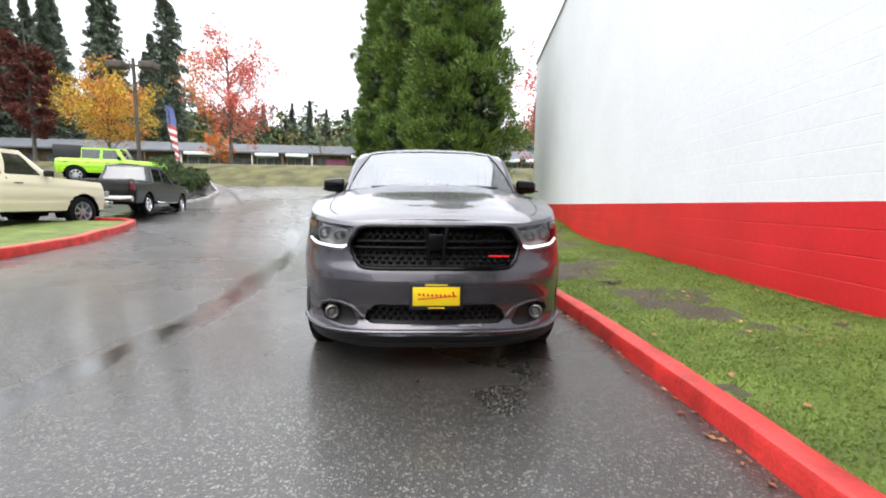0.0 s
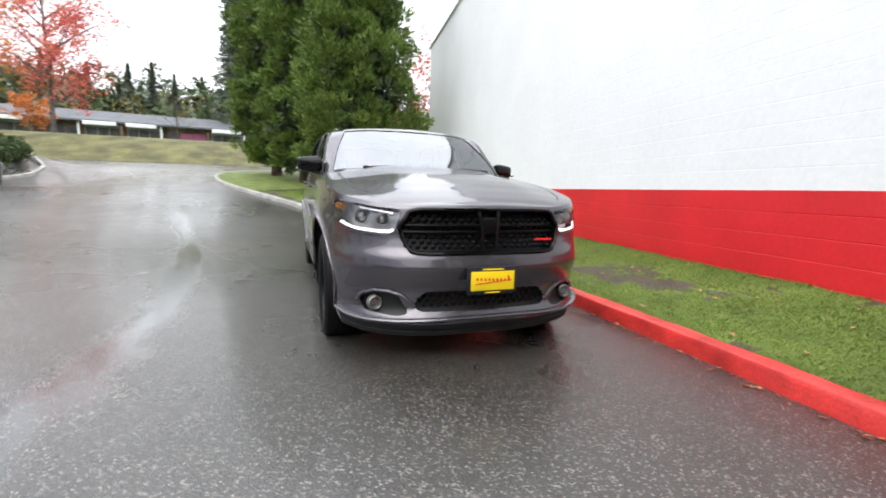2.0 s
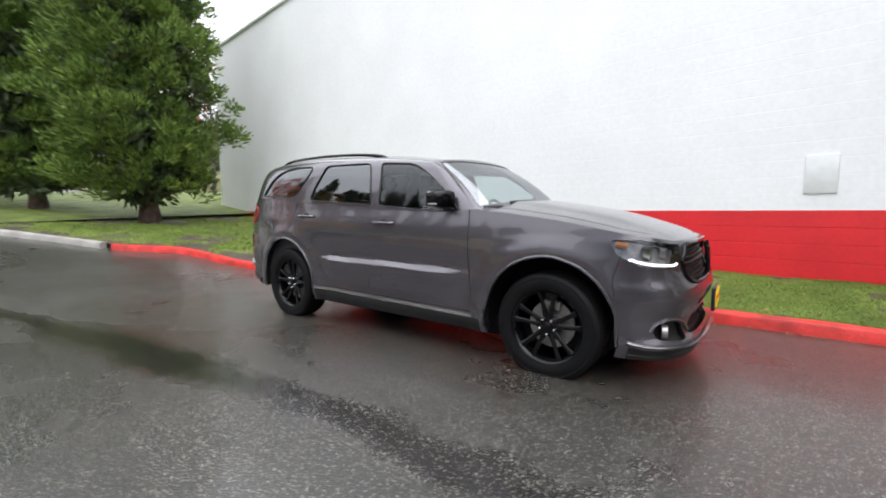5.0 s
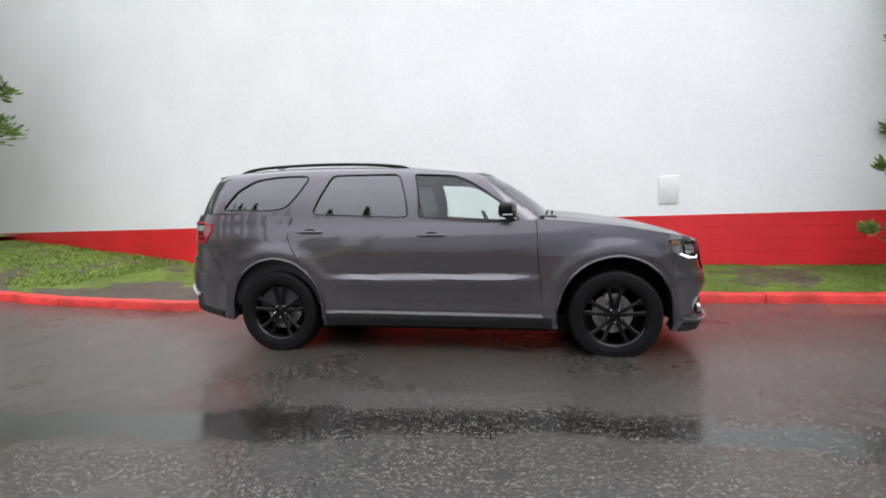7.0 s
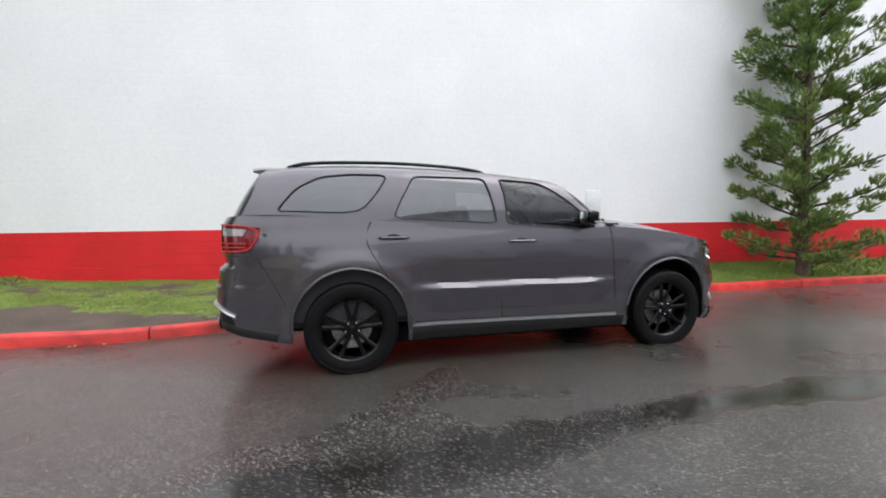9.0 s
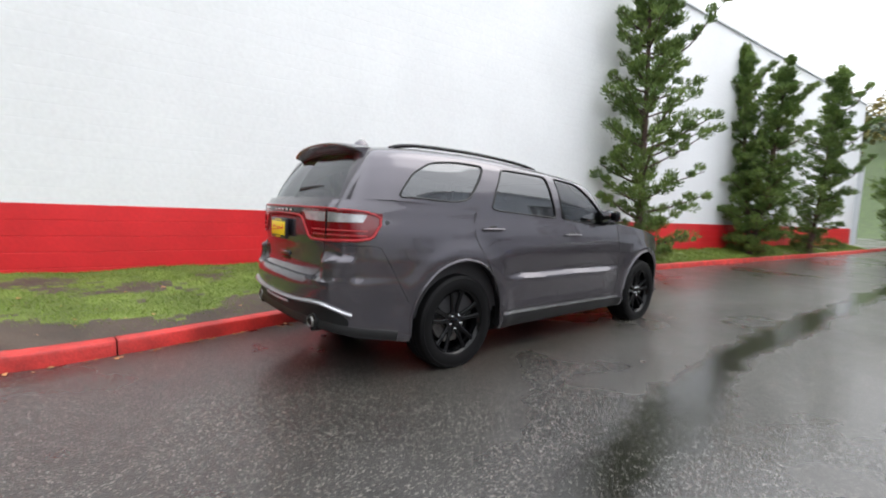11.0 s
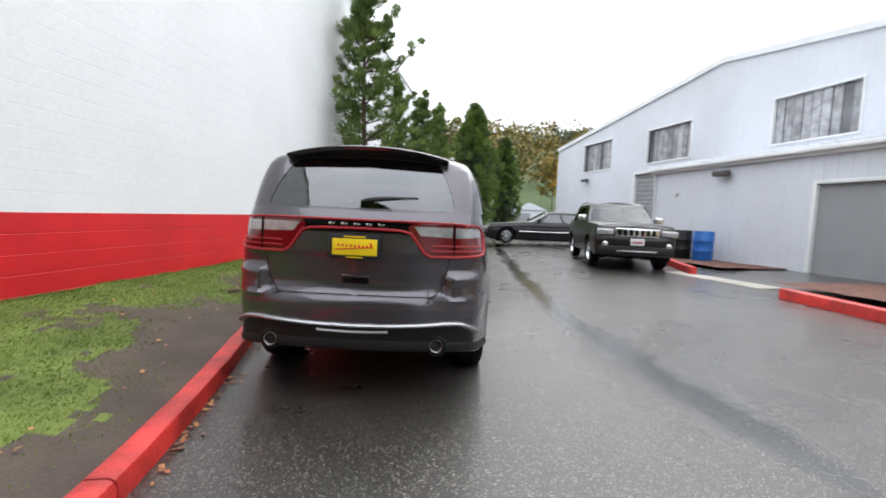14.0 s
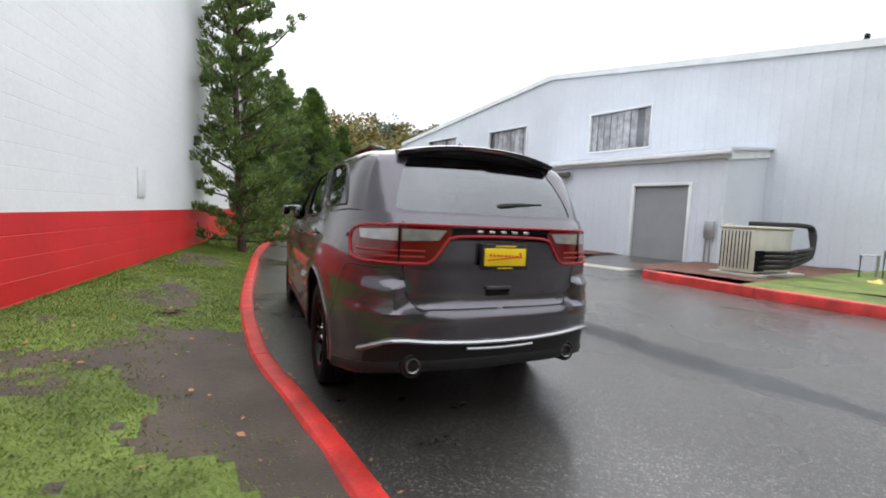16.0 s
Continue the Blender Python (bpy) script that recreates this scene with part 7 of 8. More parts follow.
box("rear_bumper", (-0.95, 2.86, 0.50), (0.95, 3.02, 0.70), CHROME, black, 0.04)
box("tailgate", (-0.84, 2.88, 0.74), (0.84, 2.92, 1.24), BLACK_PAINT, black, 0.015)
box("tailgate_badge", (0.3, 2.918, 0.92), (0.62, 2.926, 0.96), BRUSHED, black, 0.004)
box("front_bumper", (-0.98, -3.02, 0.52), (0.98, -2.82, 0.74), CHROME, cream, 0.05)
box("side_badge", (1.0, -2.35, 1.02), (1.018, -2.1, 1.06), BRUSHED, cream, 0.004)
lime = vehicle("off_roader", facing(-16.35, 19.05, 0.95, 0.30), "lime green off-road vehicle with a black hard top", 4.7, 1.85, -1.5, 1.45, 0.42,
               [(-2.35, 1.16), (-0.9, 1.22), (2.35, 1.22)], dict(y0=-0.75, y1=2.25, r0=-0.45, r1=2.15, zb=1.22, zr=1.82, wb=0.86, wr=0.78), LIME_PAINT, SILVER_RIM, z_bot=0.55, roof_mat=LIME_PAINT,
               splits=((-0.45, 0.3, -0.25, 0.3), (0.4, 1.15, 0.4, 1.15), (1.25, 2.05, 1.25, 1.95)), category="car")
bm = bmesh.new()
add_box(bm, (-0.86, 1.18, 1.22), (0.86, 2.33, 1.92), None, 0.06)
part("hard_top", bm, HARD_TOP, lime, "black hard top")


# ---------------------------------------------------------------- road side, shops, woods
island_line = [(-6.2, -1.8), (-6.28, 0.5), (-6.5, 2.0), (-7.1, 4.4), (-7.76, 6.6), (-8.25, 7.75)]
ISL = smooth_line(island_line, 40)
tagged(strip("island_lawn", [(p[0] - 0.1, p[1]) for p in ISL if p[1] > -0.2], [(-24, p[1] - 1.5) for p in ISL if p[1] > -0.2], TURF, 0.13, 0.2, 16), "green lawn beside the drive", "lawn", kind="structure")
kerb_run("kerb_far_planter", [(-12.0, 16.6), (-11.3, 16.9), (-11.1, 18.1), (-11.6, 20.3), (-13.4, 22.4)], KERB_GREY, height=0.15, side=-1.0, label="grey kerb round a planting bed", seed=5)
BANK = material("rough_bank", (0.09, 0.085, 0.03), 0.9, vary=0.45, scale=0.8, fine=0.4, fine_scale=12, bump=0.8, bump_scale=10)
tagged(strip("grass_bank", [(x, 26.0) for x in np.linspace(-60, 30, 40)], [(x, 33.0) for x in np.linspace(-60, 30, 40)], BANK, 0.02, 0.1, 10, 0.25), "rough grass bank above the drive", "bank", kind="structure")


def shrub(x, y, r, h, seed, mat=None, label="rounded green shrub in a planting bed"):
    rng = np.random.default_rng(seed)
    ob = thing("shrub", pose(x, y, rise(x, y)), label, "shrub", "shrubs")
    n = 46
    a, e = rng.uniform(0, 2 * math.pi, n), rng.uniform(0, 1, n)
    q = rng.uniform(0.45, 1.0, n)
    C = np.stack([np.cos(a) * r * q * np.sqrt(1 - e * e * 0.8), np.sin(a) * r * q * np.sqrt(1 - e * e * 0.8), 0.1 + e * h * q], 1)
    leaf_part("foliage", leaves(rng, C, np.full(n, r * 0.3), 46, 0.12, 0.07, 0.3), mat or SHRUB, ob)
    for k in range(5):
        t = k * 1.26
        tube("stem", [(0, 0, 0), (math.cos(t) * r * 0.3, math.sin(t) * r * 0.3, h * 0.6)], 0.02, BARK, ob, 5)
    return ob


for k, (x, y, r, h) in enumerate(((-12.6, 17.9, 0.7, 0.8), (-13.8, 19.2, 0.9, 1.3), (-12.5, 19.7, 0.7, 0.7), (-13.4, 21.2, 0.8, 0.8), (-15.0, 20.9, 1.0, 1.4))):
    shrub(x, y, r, h, 60 + k)
shrub(-6.8, -24.5, 0.8, 0.9, 77, label="low green shrub at the building corner")


def broadleaf(x, y, height, r, seed, mats, label, trunk_h=1.8, cols=None, base=None, lean=0.0, clumps=210, size=0.16, count=34):
    """Forked tree with a loose autumn crown of leaf clumps."""
    rng = np.random.default_rng(seed)
    z0 = rise(x, y) if base is None else base
    tree = thing("autumn_tree", pose(x, y, z0 - 0.1), label, "tree", "autumn trees")
    trunk_part([(0, 0, 0), (lean * 0.3, 0.05, trunk_h), (lean, 0, height * 0.62), (lean * 1.1, 0, height * 0.9)], 0.17 * height / 10, 0.03, GREY_BARK, tree)
    C = []
    for k in range(16):
        a = k * 2.4 + rng.uniform(-0.4, 0.4)
        t = 0.22 + 0.68 * k / 16
        ln = r * math.sqrt(max(0.05, 1 - ((t - 0.42) / 0.62) ** 2)) * rng.uniform(0.8, 1.1)
        p, q = np.array([lean * t, 0, height * t * 0.8]), np.array([lean * t + math.cos(a) * ln, math.sin(a) * ln, height * t * 0.8 + ln * 0.75])
        tube("limb", [p, p * 0.5 + q * 0.5 + (0, 0, 0.1), q], 0.05 * height / 10, GREY_BARK, tree, 5, 1, 0.35)
        for f in rng.uniform(0.3, 1.12, clumps // 16):
            C.append(p + (q - p) * f + rng.normal(0, r * 0.13, 3))
    C = np.array(C)
    parts_ = np.array_split(np.argsort(C[:, 0] + rng.normal(0, r * 0.3, len(C))), len(mats))
    for idx, mt in zip(parts_, mats):
        leaf_part("crown", leaves(rng, C[idx], np.full(len(idx), r * 0.17), count, size, size * 0.7, 0.1), mt, tree)
    return tree


broadleaf(-16.7, 34.0, 12.8, 3.6, 31, [MAPLE_ORANGE, MAPLE_RED, MAPLE_RED, MAPLE_RED, MAPLE_RED], "tall red and orange autumn maple on the bank", clumps=330, count=40)
broadleaf(-33.5, 43.7, 9.6, 4.6, 32, [MAPLE_YELLOW, MAPLE_YELLOW, MAPLE_ORANGE, MAPLE_YELLOW], "broad yellow and orange autumn maple", clumps=320, size=0.2, count=40)
broadleaf(-31.1, 31.7, 12.6, 1.7, 33, [PURPLE], "narrow dark red-brown tree beside the lot", 1.6, clumps=330, size=0.2, count=44)
broadleaf(-9.6, 36.5, 4.3, 1.5, 34, [HILL_MIX], "small nearly bare tree on the bank", clumps=32, size=0.08, count=12)
broadleaf(-21.2, 42.0, 4.0, 1.6, 35, [MAPLE_ORANGE], "small orange shrub-like tree by the shops", 0.5, clumps=80)
broadleaf(7.2, 20.0, 8.5, 2.6, 36, [MAPLE_RED, HILL_MIX], "thin red autumn tree behind the wall", clumps=120, count=22)

# lamp post with two heads
POLE = material("brown_pole", (0.07, 0.05, 0.04), 0.6, vary=0.2, scale=6)
lp = thing("lamp_post", pose(-16.7, 21.6, rise(-16.7, 21.6)), "brown lamp post with two box heads", "lamp post")
tube("pole", [(0, 0, 0), (0, 0, 3), (0, 0, 6.9)], 0.11, POLE, lp, 10, 1, 0.8)
box("base", (-0.25, -0.25, 0), (0.25, 0.25, 0.6), CONCRETE, lp, 0.03)
for sgn in (1, -1):
    box("arm", (min(0, sgn * 0.55), -0.04, 6.45), (max(0, sgn * 0.55), 0.04, 6.55), POLE, lp, 0.01)
    box("lamp_head", (sgn * 0.85 - 0.42, -0.35, 6.32), (sgn * 0.85 + 0.42, 0.35, 6.7), POLE, lp, 0.05)

# feather banner
FLAG_BLUE = material("banner_blue", (0.10, 0.13, 0.30), 0.7, fine=0.2, fine_scale=9)
FLAG_RED = material("banner_red", (0.50, 0.08, 0.08), 0.7)
FLAG_WHITE = material("banner_white", (0.7, 0.68, 0.68), 0.7)
fb = thing("feather_banner", pose(-16.9, 25.3, rise(-16.9, 25.3)), "tall feather banner with red, white and blue stripes", "banner")
tube("pole", [(0, 0, 0), (0.02, 0, 3.0), (-0.05, 0, 4.9), (-0.3, 0, 5.3)], 0.025, POLE, fb, 6)
for k in range(16):
    t0, t1 = k / 16, (k + 1) / 16
    V = []
    for t in (t0, t1):
        z, x = 5.2 - 4.0 * t, 0.42 * t
        w_ = 0.25 + 0.35 * math.sin(math.pi * min(1, t + 0.25))
        V += [(x - w_ * 0.5, 0.0 + 0.05 * math.sin(t * 9), z + 0.1), (x + w_ * 0.5, 0.05 * math.sin(t * 9 + 1), z - 0.1), (x + w_ * 0.5, 0.05 * math.sin(t * 9 + 1) + 0.006, z - 0.1), (x - w_ * 0.5, 0.05 * math.sin(t * 9) + 0.006, z + 0.1)]
    part_data("stripe", V, [(0, 1, 5, 4), (2, 3, 7, 6), (1, 2, 6, 5), (3, 0, 4, 7)], FLAG_BLUE if k < 5 else (FLAG_RED if k % 2 else FLAG_WHITE), fb, smooth=False)

# row of shops
SHINGLE = material("grey_shingle", (0.10, 0.105, 0.115), 0.85, vary=0.2, scale=1.2, fine=0.15, fine_scale=14)
BRICK_WALL = material("brown_shop_wall", (0.20, 0.12, 0.08), 0.8, vary=0.3, scale=1.0, fine=0.2, fine_scale=12)
SHOP_PALE = material("pale_shop_front", (0.45, 0.45, 0.44), 0.6, vary=0.2, scale=0.6)
PINK_POSTER = material("pink_window_print", (0.45, 0.12, 0.25), 0.5)
shops = thing("shop_row", pose(-33.2, 56.7, 5.0, 0, 0, 5.0), "long low row of shops with grey shingle roof", "building")
box("wall", (-48, 0, -0.6), (56, 10, 2.8), BRICK_WALL, shops)
V = [(-50, -1.6, 2.6), (58, -1.6, 2.6), (58, 5, 4.4), (-50, 5, 4.4), (-50, 11, 2.6), (58, 11, 2.6), (-50, -1.6, 2.4), (58, -1.6, 2.4)]
part_data("roof", V, [(0, 1, 2, 3), (3, 2, 5, 4), (0, 6, 7, 1), (6, 4, 5, 7), (0, 3, 4, 6), (1, 7, 5, 2)], SHINGLE, shops, smooth=False)
rs = random.Random(4)
x = -47.0
k = 0
while x < 54:
    w_ = rs.uniform(2.4, 4.6)
    kind = rs.random()
    front = box("shop_front", (x, -0.12, 0.0), (x + w_, 0.02, 2.3), SHOP_PALE if kind < 0.6 else BRICK_WALL, shops, 0.02)
    nwin = 3
    for q in range(nwin):
        box("pane", (x + 0.15 + q * (w_ - 0.2) / nwin, -0.16, 0.5), (x + 0.05 + (q + 1) * (w_ - 0.2) / nwin, -0.10, 1.9), PINK_POSTER if 17 < x + w_ / 2 < 23 and q else WINDOW_DARK, front)
    box("post", (x + w_ + 0.12, -1.3, -0.3), (x + w_ + 0.3, -1.1, 2.6), TRIM_WHITE if k % 2 else BRICK_WALL, shops)
    if kind < 0.35:
        box("sign_board", (x + 0.2, -1.68, 2.05), (x + w_ - 0.2, -1.6, 2.5), TRIM_WHITE, shops, 0.02)
    x += w_ + 0.5
    k += 1


def fir(seed, height):
    """Tall forest fir: drooping whorls round a straight trunk."""
    rng = np.random.default_rng(seed)
    tree = thing("fir_tree", pose(0, 0, 0), "tall dark green forest fir", "tree", "forest firs")
    trunk_part([(0, 0, -1), (0.05, 0, height * 0.5), (0, 0, height * 0.99)], 0.34, 0.04, BARK, tree)
    C, R, O = [], [], []
    for k in range(int(height * 3.4)):
        t = 0.10 + 0.9 * k / (height * 3.4)
        ln = np.interp(t, (0.1, 0.25, 0.6, 1), (2.4, 3.7, 2.3, 0.1)) * rng.uniform(0.45, 1.25)
        for q in range(4):
            a = rng.uniform(0, 2 * math.pi)
            for f in (0.35, 0.65, 1.0):
                C.append((math.cos(a) * ln * f, math.sin(a) * ln * f, height * t - 0.28 * ln * f))
                R.append(0.16 + 0.09 * ln)
                O.append((math.cos(a), math.sin(a), -0.25))
    leaf_part("crown", leaves(rng, C, R, 13, 0.7, 0.2, 0.0, O), HAZY_FIR, tree)
    return tree


firs = [fir(41, 31), fir(42, 36), fir(43, 27)]
spots = [(-64.6, 76.8), (-75.5, 91.2), (-53.1, 85.5), (-62.4, 107.0), (-84.5, 73.6), (-97.2, 84.9), (-72.9, 116.4), (-104.0, 64.5), (-115.1, 83.9), (-54.4, 73.4), (-77.8, 62.0), (-93.4, 55.1), (-86.6, 40.5), (-100.3, 34.7), (-106.4, 19.3), (-120, 10), (-13.6, 164.9), (-0.8, 150.6), (10.6, 161.3), (25.2, 152.1), (41.2, 153.0), (-6.5, 62.1), (-5.2, 68.2), (-9.3, 80.0), (-110, -20), (-125, -50), (-115, -80), (-74.9, 80.2), (-68.3, 70.6), (-58.1, 67.2), (-50.2, 69.6), (-44.6, 75.9), (-62.2, 68.9), (-82.0, 65.8), (-72.0, 66.3), (-65.7, 60.7), (-85.6, 57.6), (-76.4, 72.1), (-92.0, 65.2), (-99.2, 50.8)]
for k, (x, y) in enumerate(spots):
    rk = random.Random(k)
    m_ = pose(x, y, rise(x, y) - 0.5, 0, 0, rk.uniform(0, 360))
    src_ = firs[k % 3]
    if k < 3:
        src_.matrix_world = m_
    else:
        copy_thing(src_, m_)
# a lower line of firs along the ridge
rk = random.Random(17)
for k in range(46):
    x, y = -62 + 1.75 * k + rk.uniform(-1.5, 1.5), rk.uniform(104, 132)
    copy_thing(firs[k % 3], pose(x, y, rise(x, y) - 1.0, 0, 0, rk.uniform(0, 360)) @ Matrix.Scale(rk.uniform(0.38, 0.58), 4))


def woods(name, n, area, seed, mats, label, size=2.2, tall=11):
    """Far woods: many leafy crowns, too far to count."""
    rng = np.random.default_rng(seed)
    x, y = rng.uniform(area[0], area[1], n), rng.uniform(area[2], area[3], n)
    h = rng.uniform(3, tall, n)
    for k, mt in enumerate(mats):
        sel = np.arange(n) % len(mats) == k
        C = []
        for a, b, c in zip(x[sel], y[sel], h[sel]):
            z = rise(a, b)
            for q in range(5):
                C.append((a + rng.normal(0, 1.3), b + rng.normal(0, 1.3), z + c * rng.uniform(0.2, 1.0)))
        ob = leaf_part(name, leaves(rng, C, np.full(len(C), size), 22, 1.0, 0.8, 0.2), mt, None)
        tagged(ob, label, "woods", kind="stuff")


woods("far_woods", 620, (-150, 120, 118, 230), 51, [HAZY_FIR, HILL_MIX, HAZY_FIR, SHRUB], "distant mixed autumn woods on the hill", tall=20)
woods("near_woods", 300, (-120, 60, 74, 116), 54, [SHRUB, HILL_MIX, HAZY_FIR], "mixed green woods behind the shops", 1.7)
woods("south_woods", 330, (-90, 60, -190, -80), 52, [HILL_MIX, GOLD_MIX, HILL_MIX, GOLD_MIX, HAZY_FIR], "distant yellow and green thicket on the hillside")
# woods mostly out of view, added on the west side for reflections
woods("added_west_woods", 260, (-190, -85, -80, 120), 53, [HAZY_FIR, SHRUB, HILL_MIX], "added woods west of the lots, mostly unseen")
broadleaf(-19.0, -70.0, 11.0, 2.6, 38, [MAPLE_YELLOW, GOLD_MIX], "tall golden autumn tree behind the warehouse", clumps=200, size=0.3)

# small white garage far down the drive
gar = thing("far_garage", pose(-13.2, -60.0, rise(-13, -60) - 0.3, 0, 0, -8), "small pale garage with a low gable", "building")
box("wall", (-2.6, -6, 0), (2.6, 0, 2.7), SIDING, gar)
V = [(-2.8, 0.2, 2.6), (2.8, 0.2, 2.6), (0, 0.2, 3.7), (-2.8, -6.2, 2.6), (2.8, -6.2, 2.6), (0, -6.2, 3.7)]
part_data("roof", V, [(0, 1, 2), (3, 5, 4), (0, 2, 5, 3), (1, 4, 5, 2), (0, 3, 4, 1)], SIDING, gar, smooth=False)
box("door", (-0.2, 0.0, 0), (2.1, 0.05, 2.1), DOOR_GREY, gar)
# grey block building past the end of the painted wall
GREY_BLOCK = material("grey_block", (0.48, 0.50, 0.53), 0.6, vary=0.08, scale=0.8, bump=0.15)
bm = bmesh.new()
add_box(bm, (-0.3, -24, -0.3), (9.0, -0.6, 5.6), Matrix.Translation((wall_x(-27.2) + 0.3, -36.3, 0)) @ Matrix.Rotation(math.pi / 2 - WALL_TURN, 4, "Z"))
gb2 = part("grey_block_building", bm, GREY_BLOCK, smooth=False)
tagged(gb2, "pale grey block building beyond the painted wall", "building")
bm = bmesh.new()
add_box(bm, (1.8, -0.62, -0.2), (4.6, -0.58, 3.6), Matrix.Translation((wall_x(-27.2) + 0.3, -36.3, 0)) @ Matrix.Rotation(math.pi / 2 - WALL_TURN, 4, "Z"))
part("dark_opening", bm, UNDER, gb2)
post = thing("marker_post", pose(-1.75, -30.0, rise(-1.75, -30)), "short orange-brown wooden sign post", "post")
box("post", (-0.09, -0.05, 0), (0.0, 0.05, 1.55), material("orange_wood", (0.42, 0.17, 0.06), 0.7, vary=0.2, scale=8), post, 0.01)
box("post", (0.16, -0.05, 0), (0.25, 0.05, 1.5), material("orange_wood_pale", (0.45, 0.20, 0.08), 0.7, vary=0.2, scale=8), post, 0.01)
box("sign", (-0.16, -0.07, 1.05), (0.3, -0.05, 1.6), material("pale_orange_sign", (0.6, 0.28, 0.16), 0.5), post, 0.005)

# air-conditioning unit and pipes by the annex
UNIT = material("cream_unit_casing", (0.52, 0.50, 0.42), 0.45, vary=0.08, scale=3, fine=0.04, fine_scale=40)
DARK_FOAM = material("black_pipe_foam", (0.012, 0.012, 0.013), 0.7)
GALV = material("galvanised_pipe", (0.40, 0.41, 0.42), 0.35, metal=0.8)
hv = thing("air_conditioner", pose(-7.95, -0.98, 0.365, 0, 0, 184), "cream outdoor air-conditioning unit with black pipes", "air conditioner")
box("slab", (-0.12, -0.5, -0.02), (1.8, 0.5, 0.06), CONCRETE, hv, 0.01)
box("casing", (0, -0.33, 0.08), (1.5, 0.35, 1.0), UNIT, hv, 0.025)
box("lid", (-0.03, -0.36, 1.0), (1.53, 0.38, 1.05), UNIT, hv, 0.02)
for k in range(9):
    box("louvre", (-0.022, -0.30 + k * 0.07, 0.16), (0.004, -0.255 + k * 0.07, 0.94), UNIT, hv, 0.01)
    box("louvre_gap", (-0.008, -0.255 + k * 0.07, 0.16), (-0.002, -0.23 + k * 0.07, 0.94), UNDER, hv)
box("open_hatch", (0.05, -0.342, 0.12), (0.42, -0.328, 0.55), UNDER, hv)
for k in range(4):
    tube("black_pipe", smooth_line([(0.2 + 0.08 * k, -0.33, 0.2 + 0.1 * k), (0.3, -0.75 - 0.03 * k, 0.25 + 0.1 * k), (0.6, -0.78, 0.3 + 0.09 * k), (0.95, -0.8, 0.38 + 0.07 * k), (1.25, -0.78, 0.45 + 0.06 * k)], 24), 0.045, DARK_FOAM, hv, 8)
for k in range(2):
    tube("riser_pipe", smooth_line([(1.25, -0.78, 0.45 + 0.05 * k), (1.42, -0.74, 0.65), (1.5, -0.7 + 0.06 * k, 0.98), (1.42, -0.6, 1.1), (1.3, -0.1, 1.12), (1.15, 0.4, 1.12)], 30), 0.05, DARK_FOAM, hv, 8)
for k, (x, y) in enumerate(((2.4, -1.2), (2.8, -1.45), (3.1, -1.75))):
    tube("gas_pipe", [(x, y, 0.0), (x, y, 0.55 + 0.1 * k), (x + 0.25, y - 0.2, 0.55 + 0.1 * k), (x + 0.25, y - 0.2, 0.1)], 0.03, GALV, hv, 8)
mb = thing("meter_box", ANNEX @ Matrix.Translation((L_ANX - 0.25, 0.03, 0.3)), "grey electric meter boxes on the annex corner", "meter box")
box("meter", (-0.15, 0, 0.75), (0.1, 0.14, 1.25), GALV, mb, 0.02)
box("switch_box", (0.3, -0.2, 0.85), (0.5, -0.02, 1.2), UNIT, mb, 0.02)
tube("conduit", [(-0.1, 0.06, -0.05), (-0.1, 0.06, 0.78)], 0.025, GALV, mb, 8)
tube("conduit", [(0.02, 0.06, -0.05), (0.02, 0.06, 0.78)], 0.025, GALV, mb, 8)
crate = thing("wooden_crate", pose(-9.4, 3.1, 0.3, 0, 0, 12), "brown wooden planter box on the grass", "box")
for k in range(4):
    box("board", (-0.6, -0.5, 0.02 + k * 0.14), (0.6, 0.5, 0.15 + k * 0.14), BRICK_WALL, crate, 0.01)
sack = thing("yellow_tarp", pose(-10.2, 0.8, 0.37), "crumpled yellow tarpaulin lying on mulch", "tarpaulin")
V, F = [], []
for i in range(15):
    for j in range(9):
        V.append((i * 0.1 - 0.7, j * 0.09 - 0.35, 0.03 + 0.13 * max(0, noise.noise(Vector((i * 0.5, j * 0.6, 2)))) + 0.04 * noise.noise(Vector((i * 1.7, j * 1.9, 4)))))
F = [(i * 9 + j, (i + 1) * 9 + j, (i + 1) * 9 + j + 1, i * 9 + j + 1) for i in range(14) for j in range(8)]
part_data("sheet", V, F, material("yellow_sheet", (0.55, 0.42, 0.10), 0.5, vary=0.3, scale=5), sack)
# barrels
BLUE_DRUM = material("blue_plastic_drum", (0.015, 0.12, 0.42), 0.4, vary=0.15, scale=5)
drum_prof = [(0.0, 0.0), (0.27, 0.0), (0.285, 0.03), (0.285, 0.28), (0.295, 0.30), (0.285, 0.32), (0.285, 0.58), (0.295, 0.60), (0.285, 0.62), (0.285, 0.86), (0.27, 0.90), (0.25, 0.895), (0.24, 0.88), (0, 0.88)]
for k, (s, mt, lb) in enumerate(((1.75, BLUE_DRUM, "blue plastic drum on mulch by the annex"), (1.1, BLACK_PLASTIC, "black plastic drum on mulch by the annex"))):
    p = Vector((-8.5, -7.85, 0.36)) if k == 0 else Vector((-8.2, -8.5, 0.36))
    dr = tagged(lathe("drum", drum_prof, mt, None, Matrix.Translation(p), 28), lb, "drum", "drums")


# ---------------------------------------------------------------- grass blades, fallen leaves, litter
GRASS_BLADE = material("grass_blade", (0.12, 0.18, 0.028), 0.6, color2=(0.20, 0.275, 0.05), scale=1.3, island=0.2, spec=0.3)


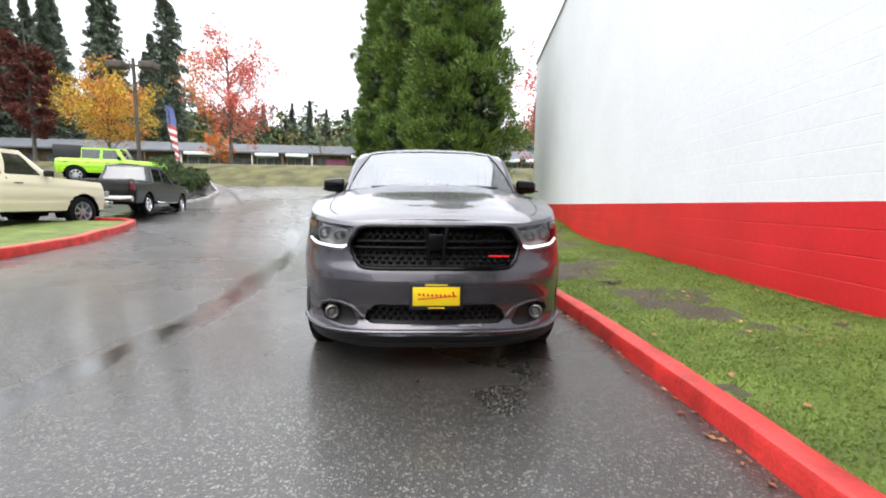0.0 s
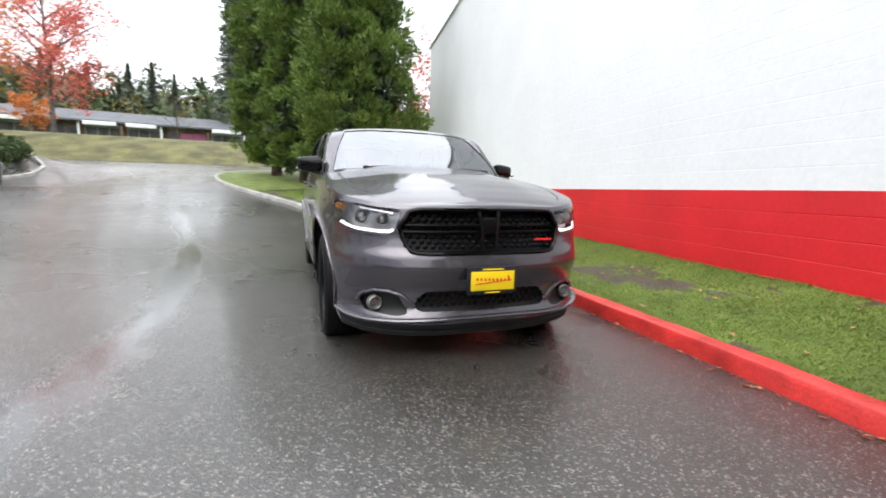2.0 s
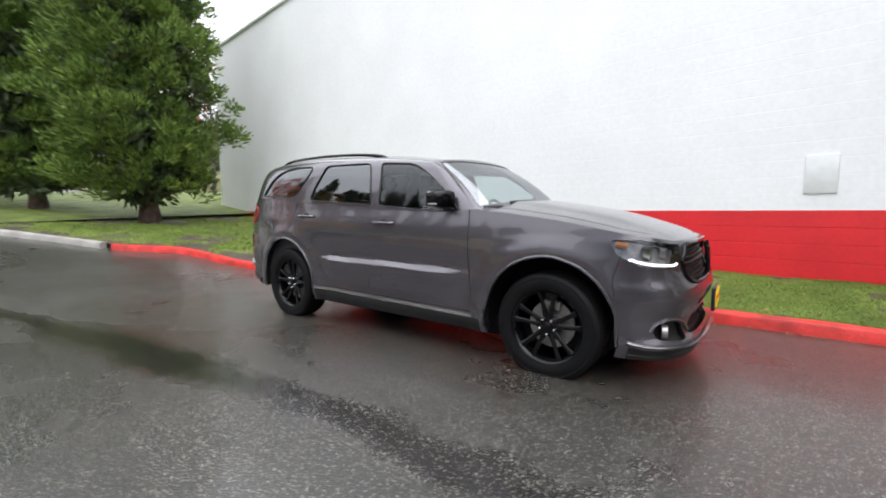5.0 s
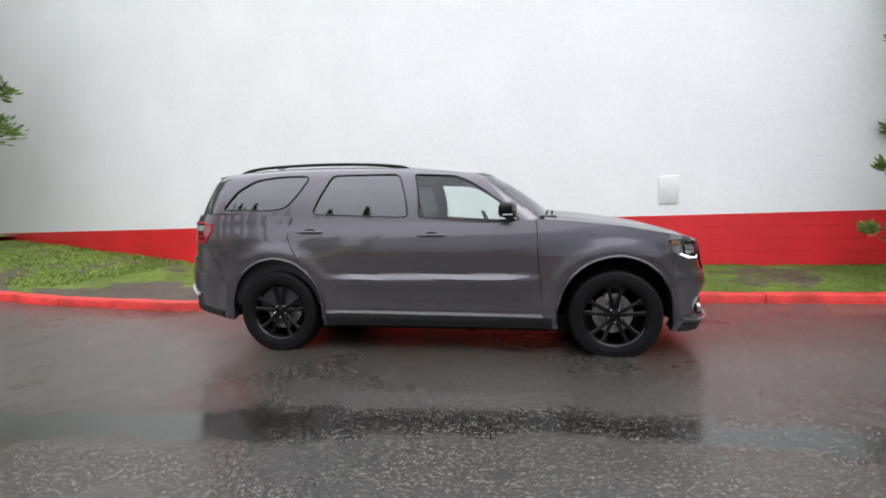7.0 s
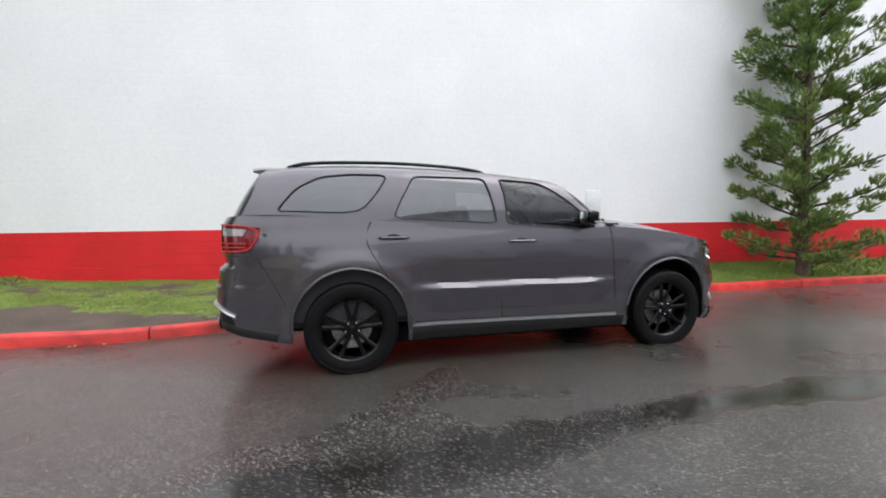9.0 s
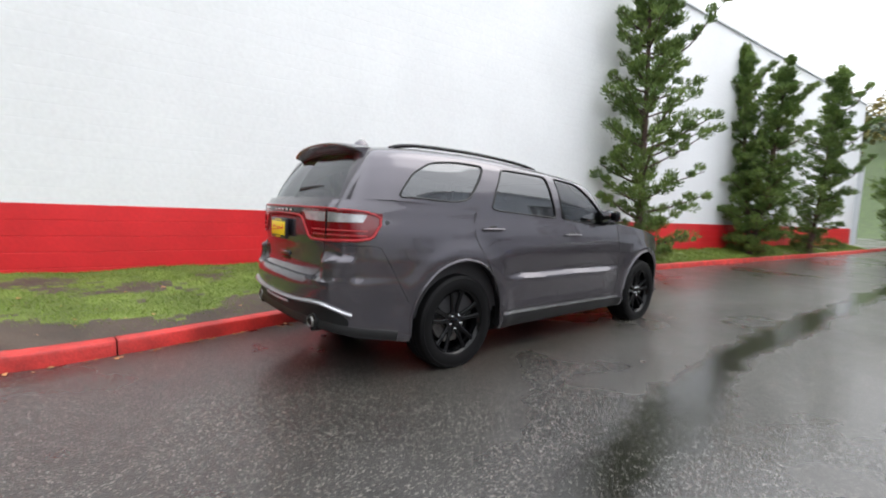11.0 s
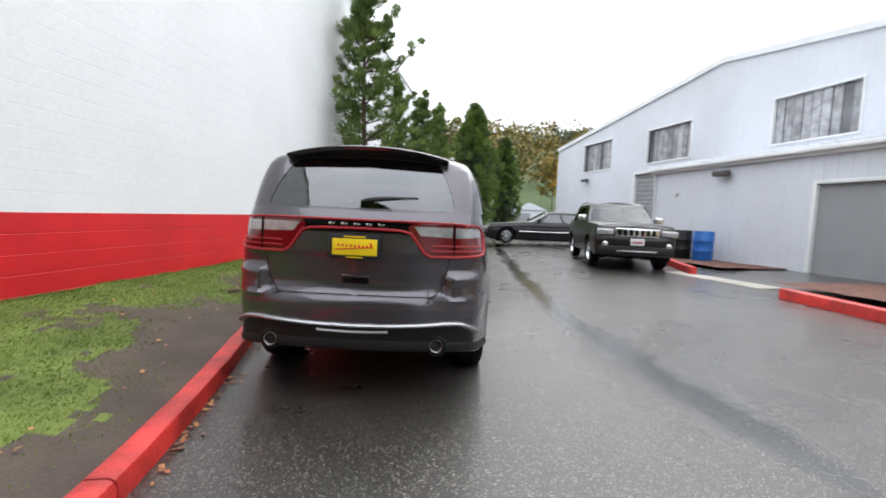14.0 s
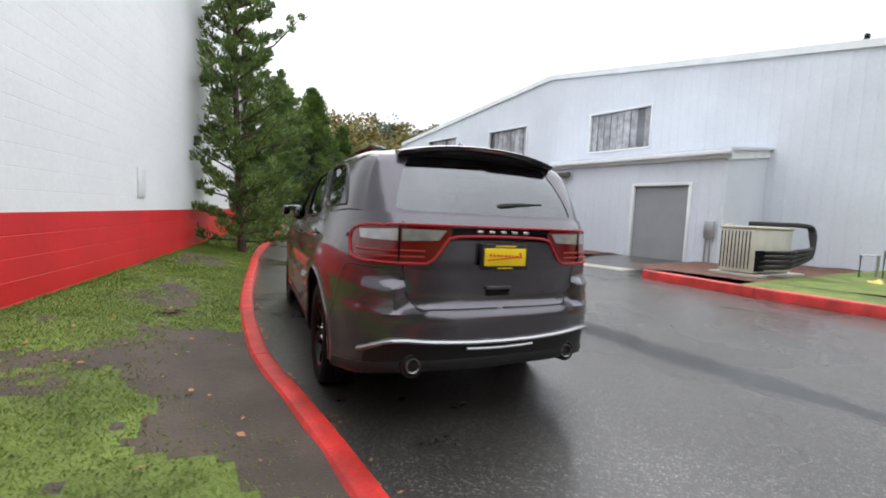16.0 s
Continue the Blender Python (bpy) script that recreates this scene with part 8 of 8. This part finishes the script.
def build_blades(name, n, y_lo, y_hi, seed, height, width):
    rng = np.random.default_rng(seed)
    ys = rng.uniform(y_lo, y_hi, n)
    us = rng.uniform(0, 1, n)
    V = []
    for y, u in zip(ys, us):
        a, b = kerb_x(y) + 0.15, wall_x(y) - 0.01
        x = a + (b - a) * u
        d = dirt_amount(x, y)
        if d > 0.26 + rng.normal(0, 0.2):
            continue
        z = lawn_height(x, y) - 0.005
        h = height * rng.uniform(0.4, 1.2) * (1.5 if u > 0.96 else 1)
        ang, lean = rng.uniform(0, 6.283), rng.uniform(0.2, 1.1)
        dx, dy = math.cos(ang), math.sin(ang)
        w = width * rng.uniform(0.7, 1.3)
        V += [(x - dy * w, y + dx * w, z), (x + dy * w, y - dx * w, z), (x + dx * h * lean * 0.5 + dy * w * 0.7, y + dy * h * lean * 0.5 - dx * w * 0.7, z + h * 0.65), (x + dx * h * lean, y + dy * h * lean, z + h * (1 - 0.3 * lean))]
    ob = leaf_part(name, np.array(V), GRASS_BLADE, None)
    return tagged(ob, "short wet green lawn grass", "grass", kind="stuff")


build_blades("lawn_grass", 260000, -7.5, 6.5, 71, 0.024, 0.0017)
build_blades("lawn_grass_far", 36000, -26, -7.5, 72, 0.06, 0.006)
build_blades("lawn_grass_north", 26000, 6.5, 12, 73, 0.06, 0.006)
LEAF_BROWN = material("fallen_leaf", (0.30, 0.11, 0.05), 0.6, color2=(0.42, 0.22, 0.08), scale=9, island=0.4)


def fallen_leaves(n, seed):
    rng = np.random.default_rng(seed)
    V = []
    for k in range(n):
        y = rng.uniform(-6, 5.5)
        x = kerb_x(y) + (-abs(rng.normal(0, 0.05)) - 0.015 if rng.random() < 0.55 else rng.uniform(0.2, 1.9))
        if x > wall_x(y) - 0.05:
            continue
        z = (lawn_height(x, y) + 0.02) if x > kerb_x(y) + 0.15 else rise(x, y) + 0.006
        s, a = rng.uniform(0.012, 0.03), rng.uniform(0, 6.28)
        c, q = math.cos(a) * s, math.sin(a) * s
        V += [(x - c, y - q, z), (x + q * 0.6, y - c * 0.6, z + s * 0.4), (x + c, y + q, z + s * 0.2), (x - q * 0.6, y + c * 0.6, z + s * 0.1)]
    return tagged(leaf_part("fallen_leaves", np.array(V), LEAF_BROWN, None), "small brown fallen leaves along the kerb", "leaves", kind="stuff")


fallen_leaves(330, 81)
tw = thing("twig_clump", pose(2.15, -0.16, lawn_height(2.15, -0.16)), "dark clump of twigs and leaves on the lawn", "twigs")
rng = random.Random(6)
for k in range(9):
    a = rng.uniform(0, 6.28)
    tube("twig", [(rng.uniform(-0.1, 0.1), rng.uniform(-0.05, 0.05), 0.01), (math.cos(a) * 0.08, math.sin(a) * 0.06, 0.03), (math.cos(a) * 0.16, math.sin(a) * 0.1, 0.02)], 0.006, BARK, tw, 5)
bm = bmesh.new()
add_lathe(bm, [(0, 0), (0.06, 0.0), (0.05, 0.025), (0.02, 0.04), (0, 0.04)], None, 9)
part("leaf_lump", bm, BARK, tw)
